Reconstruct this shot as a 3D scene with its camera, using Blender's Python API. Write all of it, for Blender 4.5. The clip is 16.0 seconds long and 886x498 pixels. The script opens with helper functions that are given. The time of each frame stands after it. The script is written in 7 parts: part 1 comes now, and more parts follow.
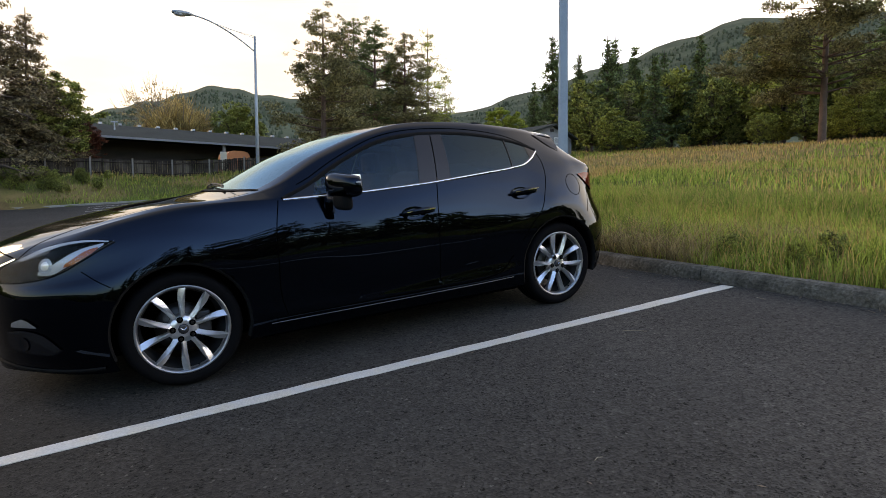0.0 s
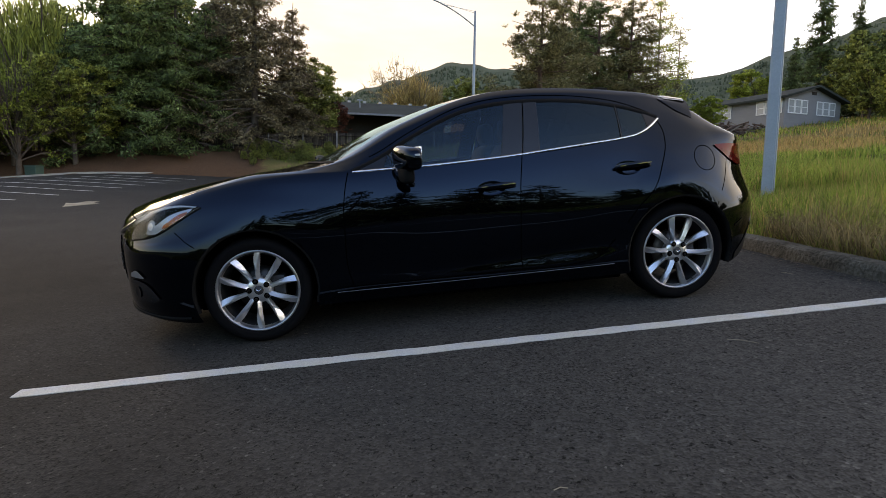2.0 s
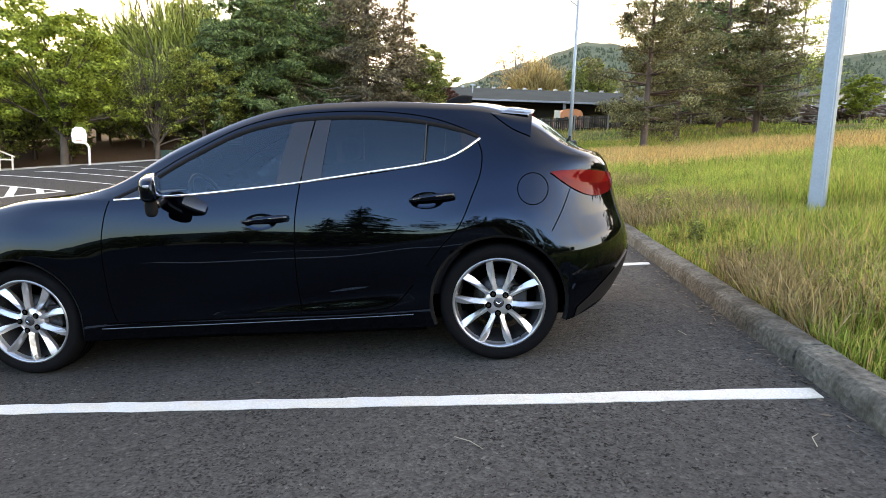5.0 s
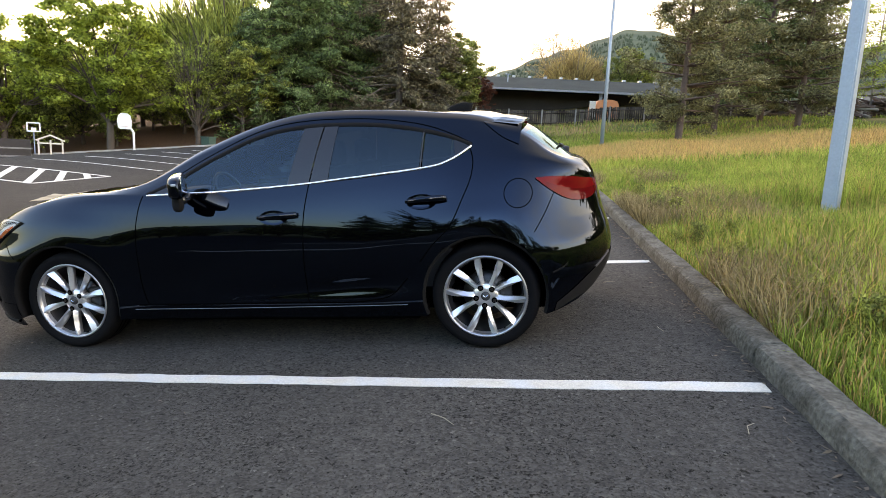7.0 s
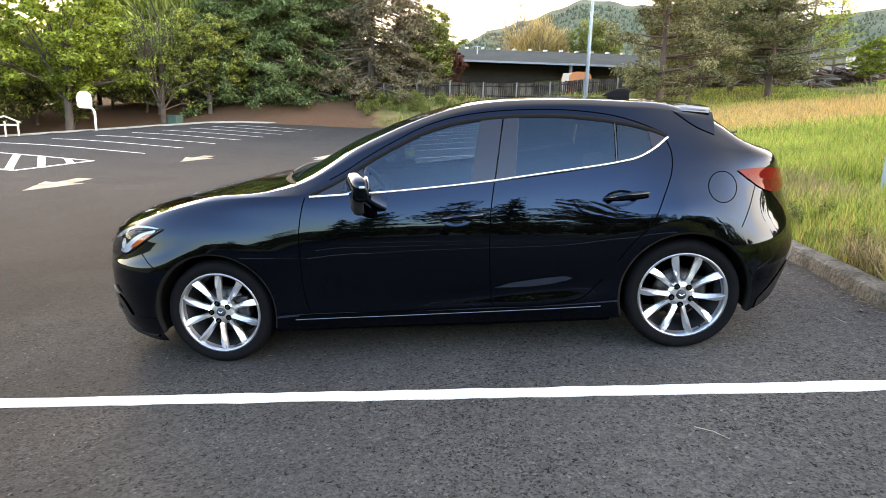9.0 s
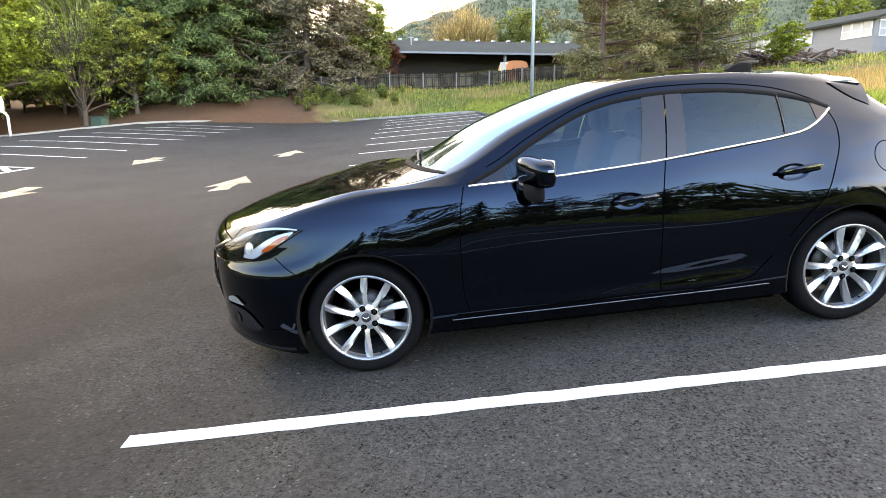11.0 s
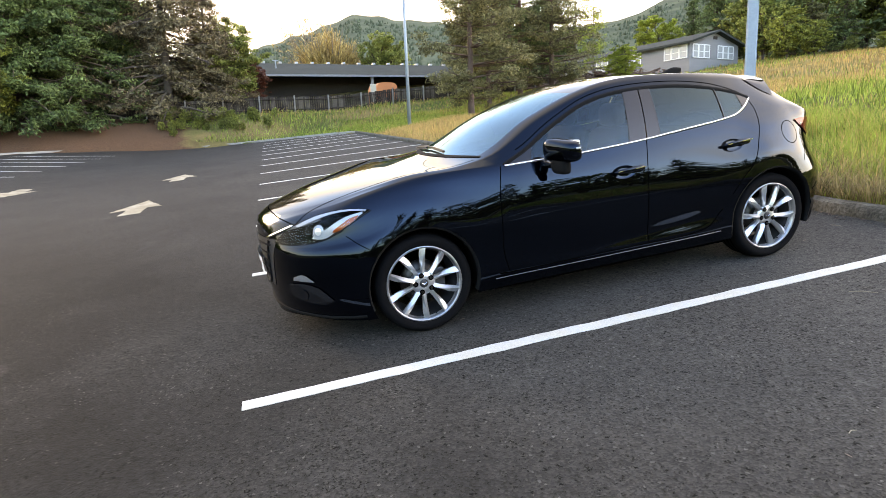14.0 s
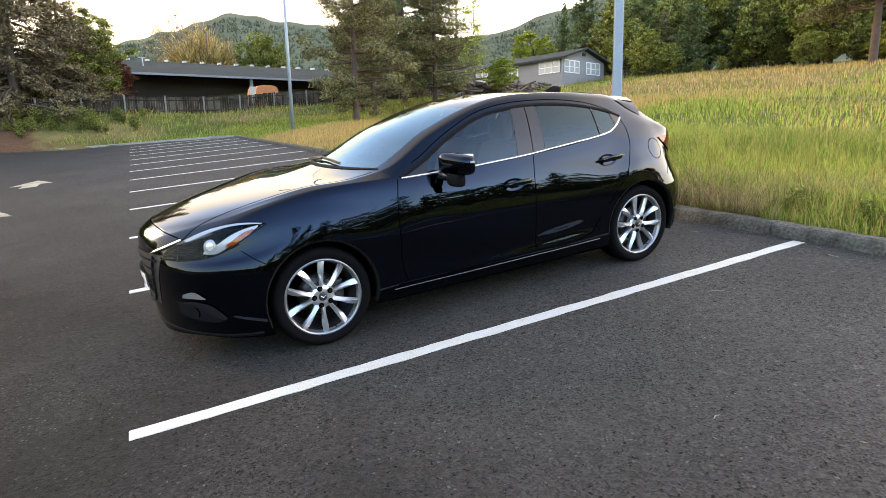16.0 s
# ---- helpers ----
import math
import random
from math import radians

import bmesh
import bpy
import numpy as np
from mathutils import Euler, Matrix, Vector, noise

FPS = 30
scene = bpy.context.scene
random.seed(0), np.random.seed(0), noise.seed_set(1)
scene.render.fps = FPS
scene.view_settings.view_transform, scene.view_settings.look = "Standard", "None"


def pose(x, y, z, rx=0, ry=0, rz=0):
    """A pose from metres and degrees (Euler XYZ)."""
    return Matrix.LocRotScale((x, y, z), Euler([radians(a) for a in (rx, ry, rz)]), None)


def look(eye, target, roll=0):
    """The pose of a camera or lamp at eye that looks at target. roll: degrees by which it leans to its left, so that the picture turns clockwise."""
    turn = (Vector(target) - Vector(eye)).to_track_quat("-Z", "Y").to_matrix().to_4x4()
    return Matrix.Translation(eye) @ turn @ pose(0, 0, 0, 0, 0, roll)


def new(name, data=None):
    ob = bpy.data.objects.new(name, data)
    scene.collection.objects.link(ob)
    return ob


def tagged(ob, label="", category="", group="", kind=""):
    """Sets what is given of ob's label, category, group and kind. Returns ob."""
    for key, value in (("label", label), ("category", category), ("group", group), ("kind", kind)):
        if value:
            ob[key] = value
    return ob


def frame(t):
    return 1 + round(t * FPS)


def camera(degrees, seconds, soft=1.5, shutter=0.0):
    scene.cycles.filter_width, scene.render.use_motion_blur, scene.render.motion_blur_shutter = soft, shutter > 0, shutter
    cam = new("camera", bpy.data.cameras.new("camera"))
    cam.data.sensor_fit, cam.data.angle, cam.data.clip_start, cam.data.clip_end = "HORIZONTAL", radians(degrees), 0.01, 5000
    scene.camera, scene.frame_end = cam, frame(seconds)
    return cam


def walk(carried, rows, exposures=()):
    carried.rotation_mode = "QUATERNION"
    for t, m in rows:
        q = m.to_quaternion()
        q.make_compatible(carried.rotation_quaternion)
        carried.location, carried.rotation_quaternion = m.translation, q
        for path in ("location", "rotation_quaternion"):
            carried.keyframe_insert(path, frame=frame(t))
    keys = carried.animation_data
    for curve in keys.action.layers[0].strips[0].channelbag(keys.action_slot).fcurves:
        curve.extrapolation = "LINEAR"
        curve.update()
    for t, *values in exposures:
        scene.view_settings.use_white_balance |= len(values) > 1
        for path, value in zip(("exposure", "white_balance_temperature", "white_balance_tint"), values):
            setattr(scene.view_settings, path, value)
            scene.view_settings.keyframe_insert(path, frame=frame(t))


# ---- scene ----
EXPOSURES = [(t, ev, 11750 + 1350 * min(1, max(0, (t - 2.5) / 2)), 19) for t, ev in ((0.0, 0.85), (0.5, 0.7), (1.0, 0.6), (1.5, 0.5), (2.0, 0.7), (2.5, 0.95), (3.0, 1.31), (3.5, 1.8), (4.5, 2.25), (7.0, 1.97), (7.5, 2.31), (8.0, 2.45), (9.0, 2.69), (10.2, 2.78), (12.5, 2.69), (14.0, 2.29), (16.0, 2.09))]
cam = camera(74.4, 16.0, soft=0.5)
# the car park slopes: GROUND turns its plane (x along the car, y along the kerb) into the upright world
GROUND = Vector((0.09036, 0.05010, 0.99465)).rotation_difference(Vector((0, 0, 1))).to_matrix().to_4x4()
PATH = [
    (0, (-0.289, -3.428, 1.134), (0.69, -1.708, 0.849), -3.5),
    (0.5, (-0.091, -3.609, 1.058), (0.751, -1.818, 0.769), -3.8),
    (1, (0.174, -3.706, 1.062), (0.848, -1.846, 0.772), -3.9),
    (1.5, (0.408, -3.674, 1.088), (0.884, -1.755, 0.786), -3.7),
    (2, (0.66, -3.529, 1.073), (0.921, -1.573, 0.744), -3.8),
    (2.5, (0.951, -3.483, 1.072), (1.173, -1.525, 0.731), -3.6),
    (3, (1.33, -3.499, 1.135), (1.505, -1.538, 0.781), -3.6),
    (3.5, (1.649, -3.347, 1.172), (1.751, -1.381, 0.816), -3.9),
    (4, (2.003, -3.16, 1.192), (1.954, -1.195, 0.827), -4.5),
    (4.5, (2.381, -3.013, 1.194), (2.259, -1.049, 0.836), -4.2),
    (6.8, (3.084, -3.216, 1.18), (2.801, -1.273, 0.799), -2.7),
    (7, (2.945, -3.287, 1.275), (2.662, -1.346, 0.887), -2.9),
    (7.5, (2.622, -3.288, 1.337), (2.345, -1.35, 0.927), -3.0),
    (8, (2.286, -3.155, 1.388), (2.034, -1.219, 0.954), -3.4),
    (8.5, (1.929, -3.184, 1.413), (1.711, -1.248, 0.96), -3.7),
    (9, (1.624, -3.189, 1.452), (1.468, -1.254, 0.971), -3.7),
    (9.5, (1.316, -3.011, 1.461), (1.197, -1.077, 0.965), -3.8),
    (10, (1.031, -2.964, 1.433), (0.957, -1.031, 0.927), -4.1),
    (10.2, (0.88, -2.968, 1.432), (0.824, -1.036, 0.919), -4.5),
    (12.3, (-0.141, -3.105, 1.533), (0.133, -1.195, 1.006), -5.5),
    (12.5, (-0.175, -3.195, 1.53), (0.117, -1.287, 1.008), -5.6),
    (13, (-0.294, -3.389, 1.457), (0.114, -1.496, 0.956), -6.4),
    (13.5, (-0.483, -3.457, 1.461), (-0.024, -1.577, 0.956), -6.6),
    (14, (-0.792, -3.436, 1.445), (-0.285, -1.566, 0.948), -6.6),
    (14.5, (-0.896, -3.451, 1.496), (-0.349, -1.592, 1.0), -6.4),
    (15, (-0.924, -3.451, 1.496), (-0.283, -1.625, 0.991), -6.0),
    (15.5, (-0.887, -3.467, 1.497), (-0.127, -1.688, 0.988), -5.4),
    (16, (-0.874, -3.446, 1.498), (-0.008, -1.719, 0.984), -4.8),
]
walk(cam, [(t, GROUND @ look(eye, target, roll)) for t, eye, target, roll in PATH], EXPOSURES)

# ---------------------------------------------------------------- light
world = bpy.data.worlds.new("evening_sky")
scene.world = world
world.use_nodes = True
wn, wl = world.node_tree.nodes, world.node_tree.links
wn.clear()
SUN_AZ, SUN_EL = -36.0, 12.0     # degrees clockwise from +y, above the horizon
sky = wn.new("ShaderNodeTexSky")
sky.sky_type, sky.sun_disc = "NISHITA", False
sky.sun_elevation, sky.sun_rotation = radians(SUN_EL), radians(SUN_AZ)
sky.air_density, sky.dust_density, sky.ozone_density = 1.3, 1.0, 3.0
sky_gain = wn.new("ShaderNodeMix")
sky_gain.data_type, sky_gain.blend_type = "RGBA", "MIX"
cloud_noise = wn.new("ShaderNodeTexNoise")
cloud_noise.inputs["Scale"].default_value, cloud_noise.inputs["Detail"].default_value = 2.2, 7
cloud_co = wn.new("ShaderNodeTexCoord")
cloud_map = wn.new("ShaderNodeMapping")
cloud_map.inputs["Scale"].default_value = (1, 1, 3.5)
cloud_ramp = wn.new("ShaderNodeMapRange")
cloud_ramp.inputs["From Min"].default_value, cloud_ramp.inputs["From Max"].default_value = 0.34, 0.62
cloud_ramp.inputs["To Min"].default_value, cloud_ramp.inputs["To Max"].default_value = 0.55, 1.0
haze_xyz = wn.new("ShaderNodeSeparateXYZ")
haze = wn.new("ShaderNodeMapRange")      # the cloud thins overhead
for key, value in (("From Min", 0.07), ("From Max", 0.24), ("To Min", 0.35), ("To Max", 0.03)):
    haze.inputs[key].default_value = value
veil = wn.new("ShaderNodeMath")
veil.operation = "MULTIPLY"
sunward = wn.new("ShaderNodeMapRange")      # and lies thickest towards the low sun
for key, value in (("From Min", -0.15), ("From Max", 0.45), ("To Min", 0.0), ("To Max", 0.95)):
    sunward.inputs[key].default_value = value
high = wn.new("ShaderNodeMapRange")
for key, value in (("From Min", 0.35), ("From Max", 0.47), ("To Min", 1.0), ("To Max", 0.06)):
    high.inputs[key].default_value = value
glare = wn.new("ShaderNodeMath")
glare.operation = "MULTIPLY"
thick = wn.new("ShaderNodeMath")
thick.operation = "MAXIMUM"
overhead = wn.new("ShaderNodeMapRange")      # an added, unseen sheet of cloud straight above that whitens the ground light
for key, value in (("From Min", 0.68), ("From Max", 0.92), ("To Min", 0.0), ("To Max", 0.62)):
    overhead.inputs[key].default_value = value
behind = wn.new("ShaderNodeMapRange")        # open to the blue on the side away from the sun
for key, value in (("From Min", -0.12), ("From Max", 0.2), ("To Min", 0.03), ("To Max", 1.0)):
    behind.inputs[key].default_value = value
sheet = wn.new("ShaderNodeMath")
sheet.operation = "MULTIPLY"
east = wn.new("ShaderNodeMapRange")          # haze over the far side of the meadow
for key, value in (("From Min", 0.15), ("From Max", 0.7), ("To Min", 0.0), ("To Max", 1.0)):
    east.inputs[key].default_value = value
east_low = wn.new("ShaderNodeMapRange")
for key, value in (("From Min", 0.18), ("From Max", 0.7), ("To Min", 1.0), ("To Max", 0.6)):
    east_low.inputs[key].default_value = value
east_haze = wn.new("ShaderNodeMath")
east_haze.operation = "MULTIPLY"
both = wn.new("ShaderNodeMath")
both.operation = "MAXIMUM"
wl.new(haze_xyz.outputs[0], east.inputs["Value"]), wl.new(haze_xyz.outputs[2], east_low.inputs["Value"])
wl.new(east.outputs["Result"], east_haze.inputs[0]), wl.new(east_low.outputs["Result"], east_haze.inputs[1])
lid = wn.new("ShaderNodeMath")
lid.operation = "MAXIMUM"
sky_bg = wn.new("ShaderNodeBackground")
sky_bg.inputs["Strength"].default_value = 0.12
sky_out = wn.new("ShaderNodeOutputWorld")
wl.new(cloud_co.outputs["Generated"], cloud_map.inputs["Vector"])
wl.new(cloud_map.outputs["Vector"], cloud_noise.inputs["Vector"])
wl.new(cloud_noise.outputs["Fac"], cloud_ramp.inputs["Value"])
wl.new(cloud_co.outputs["Generated"], haze_xyz.inputs[0]), wl.new(haze_xyz.outputs[2], haze.inputs["Value"])
wl.new(cloud_ramp.outputs["Result"], veil.inputs[0]), wl.new(haze.outputs["Result"], thick.inputs[0])
wl.new(haze_xyz.outputs[1], sunward.inputs["Value"]), wl.new(haze_xyz.outputs[2], high.inputs["Value"])
wl.new(sunward.outputs["Result"], glare.inputs[0]), wl.new(high.outputs["Result"], glare.inputs[1]), wl.new(glare.outputs[0], thick.inputs[1]), wl.new(haze_xyz.outputs[2], overhead.inputs["Value"])
wl.new(thick.outputs[0], both.inputs[0]), wl.new(east_haze.outputs[0], both.inputs[1]), wl.new(both.outputs[0], lid.inputs[0]), wl.new(haze_xyz.outputs[1], behind.inputs["Value"])
wl.new(overhead.outputs["Result"], sheet.inputs[0]), wl.new(behind.outputs["Result"], sheet.inputs[1]), wl.new(sheet.outputs[0], lid.inputs[1]), wl.new(lid.outputs[0], veil.inputs[1])
wl.new(veil.outputs[0], sky_gain.inputs["Factor"])
sky_lift = wn.new("ShaderNodeVectorMath")
sky_lift.operation = "MULTIPLY"
sky_tone = wn.new("ShaderNodeMix")
sky_tone.data_type = "RGBA"
sky_tone.inputs["A"].default_value, sky_tone.inputs["B"].default_value = (0.74, 1.06, 1.62, 1), (0.83, 1.07, 1.5, 1)
south = wn.new("ShaderNodeMapRange")
for key, value in (("From Min", -0.5), ("From Max", 0.1), ("To Min", 0.0), ("To Max", 1.0)):
    south.inputs[key].default_value = value
wl.new(haze_xyz.outputs[1], south.inputs["Value"]), wl.new(south.outputs["Result"], sky_tone.inputs["Factor"]), wl.new(sky_tone.outputs["Result"], sky_lift.inputs[1])
depth = wn.new("ShaderNodeMapRange")      # clear and bright away from the sun
for key, value in (("From Min", -0.75), ("From Max", 0.1), ("To Min", 2.7), ("To Max", 1.7)):
    depth.inputs[key].default_value = value
clear = wn.new("ShaderNodeVectorMath")
clear.operation = "SCALE"
wl.new(haze_xyz.outputs[1], depth.inputs["Value"]), wl.new(depth.outputs["Result"], clear.inputs["Scale"])
wl.new(sky.outputs["Color"], sky_lift.inputs[0]), wl.new(sky_lift.outputs["Vector"], clear.inputs[0]), wl.new(clear.outputs["Vector"], sky_gain.inputs["A"])
sky_gain.inputs["B"].default_value = (5.6, 5.95, 6.4, 1)     # thin high cloud over the whole sky
bank_x, bank_z = wn.new("ShaderNodeMapRange"), wn.new("ShaderNodeMapRange")      # sunlit cloud low in the east
for node, pairs in ((bank_x, ((("From Min", 0.35), ("From Max", 0.8), ("To Min", 0.0), ("To Max", 1.7)))), (bank_z, ((("From Min", 0.28), ("From Max", 0.80), ("To Min", 1.0), ("To Max", 0.0))))):
    for key, value in pairs:
        node.inputs[key].default_value = value
wl.new(haze_xyz.outputs[0], bank_x.inputs["Value"]), wl.new(haze_xyz.outputs[2], bank_z.inputs["Value"])
lit = wn.new("ShaderNodeMath")
lit.operation = "MULTIPLY_ADD"
lit.inputs[2].default_value = 1.0
wl.new(bank_x.outputs["Result"], lit.inputs[0]), wl.new(bank_z.outputs["Result"], lit.inputs[1])
sky_final = wn.new("ShaderNodeVectorMath")
sky_final.operation = "SCALE"
wl.new(sky_gain.outputs["Result"], sky_final.inputs[0]), wl.new(lit.outputs[0], sky_final.inputs["Scale"])
wl.new(sky_final.outputs["Vector"], sky_bg.inputs["Color"])
wl.new(sky_bg.outputs["Background"], sky_out.inputs["Surface"])

sun_data = bpy.data.lights.new("sun", "SUN")
sun_data.energy, sun_data.angle, sun_data.color = 0.5, radians(20), (1.0, 0.9, 0.76)
sun = new("sun", sun_data)
sa, se = radians(SUN_AZ), radians(SUN_EL + 6)
sun.matrix_world = look((0, 0, 60), (-math.sin(sa) * math.cos(se), -math.cos(sa) * math.cos(se), 60 - math.sin(se)))


# ---------------------------------------------------------------- materials
def material(name, color, rough=0.6, metal=0.0, vary=0.0, scale=4.0, fine=60.0, bump=0.0, spec=0.5, island=0.0, coat=0.0,
             tint=None, per_object=0.0, stretch=(1, 1, 1)):
    """A surface with a base colour that varies at two scales, and fine relief."""
    m = bpy.data.materials.new(name)
    m.use_nodes = True
    n, l = m.node_tree.nodes, m.node_tree.links
    b = n["Principled BSDF"]
    b.inputs["Roughness"].default_value, b.inputs["Metallic"].default_value = rough, metal
    b.inputs["Specular IOR Level"].default_value = spec
    b.inputs["Coat Weight"].default_value, b.inputs["Coat Roughness"].default_value = coat, 0.015
    b.inputs["Coat IOR"].default_value = 1.38
    b.inputs["Base Color"].default_value = (*color, 1)
    if not (vary or bump or island or per_object):
        return m
    co = n.new("ShaderNodeTexCoord")
    mp = n.new("ShaderNodeMapping")
    mp.inputs["Scale"].default_value = stretch
    l.new(co.outputs["Object"], mp.inputs["Vector"])
    big, small = n.new("ShaderNodeTexNoise"), n.new("ShaderNodeTexNoise")
    big.inputs["Scale"].default_value, big.inputs["Detail"].default_value = scale, 5
    small.inputs["Scale"].default_value, small.inputs["Detail"].default_value = fine, 3
    l.new(mp.outputs["Vector"], big.inputs["Vector"]), l.new(mp.outputs["Vector"], small.inputs["Vector"])
    add = n.new("ShaderNodeMath")
    add.operation = "ADD"
    l.new(big.outputs["Fac"], add.inputs[0]), l.new(small.outputs["Fac"], add.inputs[1])
    rng = n.new("ShaderNodeMapRange")
    rng.inputs["From Min"].default_value, rng.inputs["From Max"].default_value = 0.6, 1.4
    rng.inputs["To Min"].default_value, rng.inputs["To Max"].default_value = 1 - vary, 1 + vary
    l.new(add.outputs[0], rng.inputs["Value"])
    value = rng.outputs["Result"]
    for amount, node, out in ((island, "ShaderNodeNewGeometry", "Random Per Island"), (per_object, "ShaderNodeObjectInfo", "Random")):
        if amount:
            src = n.new(node)
            r2 = n.new("ShaderNodeMapRange")
            r2.inputs["To Min"].default_value, r2.inputs["To Max"].default_value = 1 - amount, 1 + amount
            l.new(src.outputs[out], r2.inputs["Value"])
            mu = n.new("ShaderNodeMath")
            mu.operation = "MULTIPLY"
            l.new(value, mu.inputs[0]), l.new(r2.outputs["Result"], mu.inputs[1])
            value = mu.outputs[0]
    mix = n.new("ShaderNodeMix")
    mix.data_type = "RGBA"
    mix.inputs["A"].default_value = (*color, 1)
    mix.inputs["B"].default_value = (*(tint or color), 1)
    l.new(big.outputs["Fac"], mix.inputs["Factor"])
    if tint:
        r3 = n.new("ShaderNodeMapRange")
        r3.inputs["From Min"].default_value, r3.inputs["From Max"].default_value = 0.4, 0.62
        l.new(big.outputs["Fac"], r3.inputs["Value"])
        if island:
            isl = n.new("ShaderNodeNewGeometry")
            av = n.new("ShaderNodeMath")
            av.operation = "MULTIPLY_ADD"
            av.inputs[1].default_value = 0.6
            half = n.new("ShaderNodeMath")
            half.operation = "MULTIPLY"
            half.inputs[1].default_value = 0.55
            l.new(r3.outputs["Result"], half.inputs[0])
            l.new(isl.outputs["Random Per Island"], av.inputs[0]), l.new(half.outputs[0], av.inputs[2])
            l.new(av.outputs[0], mix.inputs["Factor"])
        else:
            l.new(r3.outputs["Result"], mix.inputs["Factor"])
    sc = n.new("ShaderNodeVectorMath")
    sc.operation = "SCALE"
    l.new(mix.outputs["Result"], sc.inputs[0]), l.new(value, sc.inputs["Scale"])
    l.new(sc.outputs["Vector"], b.inputs["Base Color"])
    if bump:
        bp = n.new("ShaderNodeBump")
        bp.inputs["Strength"].default_value, bp.inputs["Distance"].default_value = bump, 0.02
        l.new(small.outputs["Fac"], bp.inputs["Height"])
        l.new(bp.outputs["Normal"], b.inputs["Normal"])
    return m


def leaf_material(name, color, tint, through_light=0.35):
    """Foliage: differs from leaf to leaf, and lets some light through."""
    m = material(name, color, 0.6, vary=0.25, scale=0.5, fine=3.0, island=0.6, tint=tint, spec=0.25)
    n, l = m.node_tree.nodes, m.node_tree.links
    b, out = n["Principled BSDF"], n["Material Output"]
    tr = n.new("ShaderNodeBsdfTranslucent")
    mx = n.new("ShaderNodeMixShader")
    mx.inputs[0].default_value = through_light
    l.new(b.inputs["Base Color"].links[0].from_socket, tr.inputs["Color"])
    l.new(b.outputs[0], mx.inputs[1]), l.new(tr.outputs[0], mx.inputs[2])
    l.new(mx.outputs[0], out.inputs["Surface"])
    return m


def glass_material(name, tint, rough=0.0, ior=1.5, shine=(1.0, 1.0, 1.0)):
    """A tinted pane: lets part of the light through and mirrors by Fresnel."""
    m = bpy.data.materials.new(name)
    m.use_nodes = True
    n, l = m.node_tree.nodes, m.node_tree.links
    n.remove(n["Principled BSDF"])
    tr, gl, mx, fr = (n.new("ShaderNode" + k) for k in ("BsdfTransparent", "BsdfGlossy", "MixShader", "Fresnel"))
    tr.inputs["Color"].default_value = (*tint, 1)
    gl.inputs["Roughness"].default_value = rough
    gl.inputs["Color"].default_value = (*shine, 1)
    fr.inputs["IOR"].default_value = ior
    l.new(fr.outputs[0], mx.inputs[0]), l.new(tr.outputs[0], mx.inputs[1]), l.new(gl.outputs[0], mx.inputs[2])
    l.new(mx.outputs[0], n["Material Output"].inputs["Surface"])
    return m


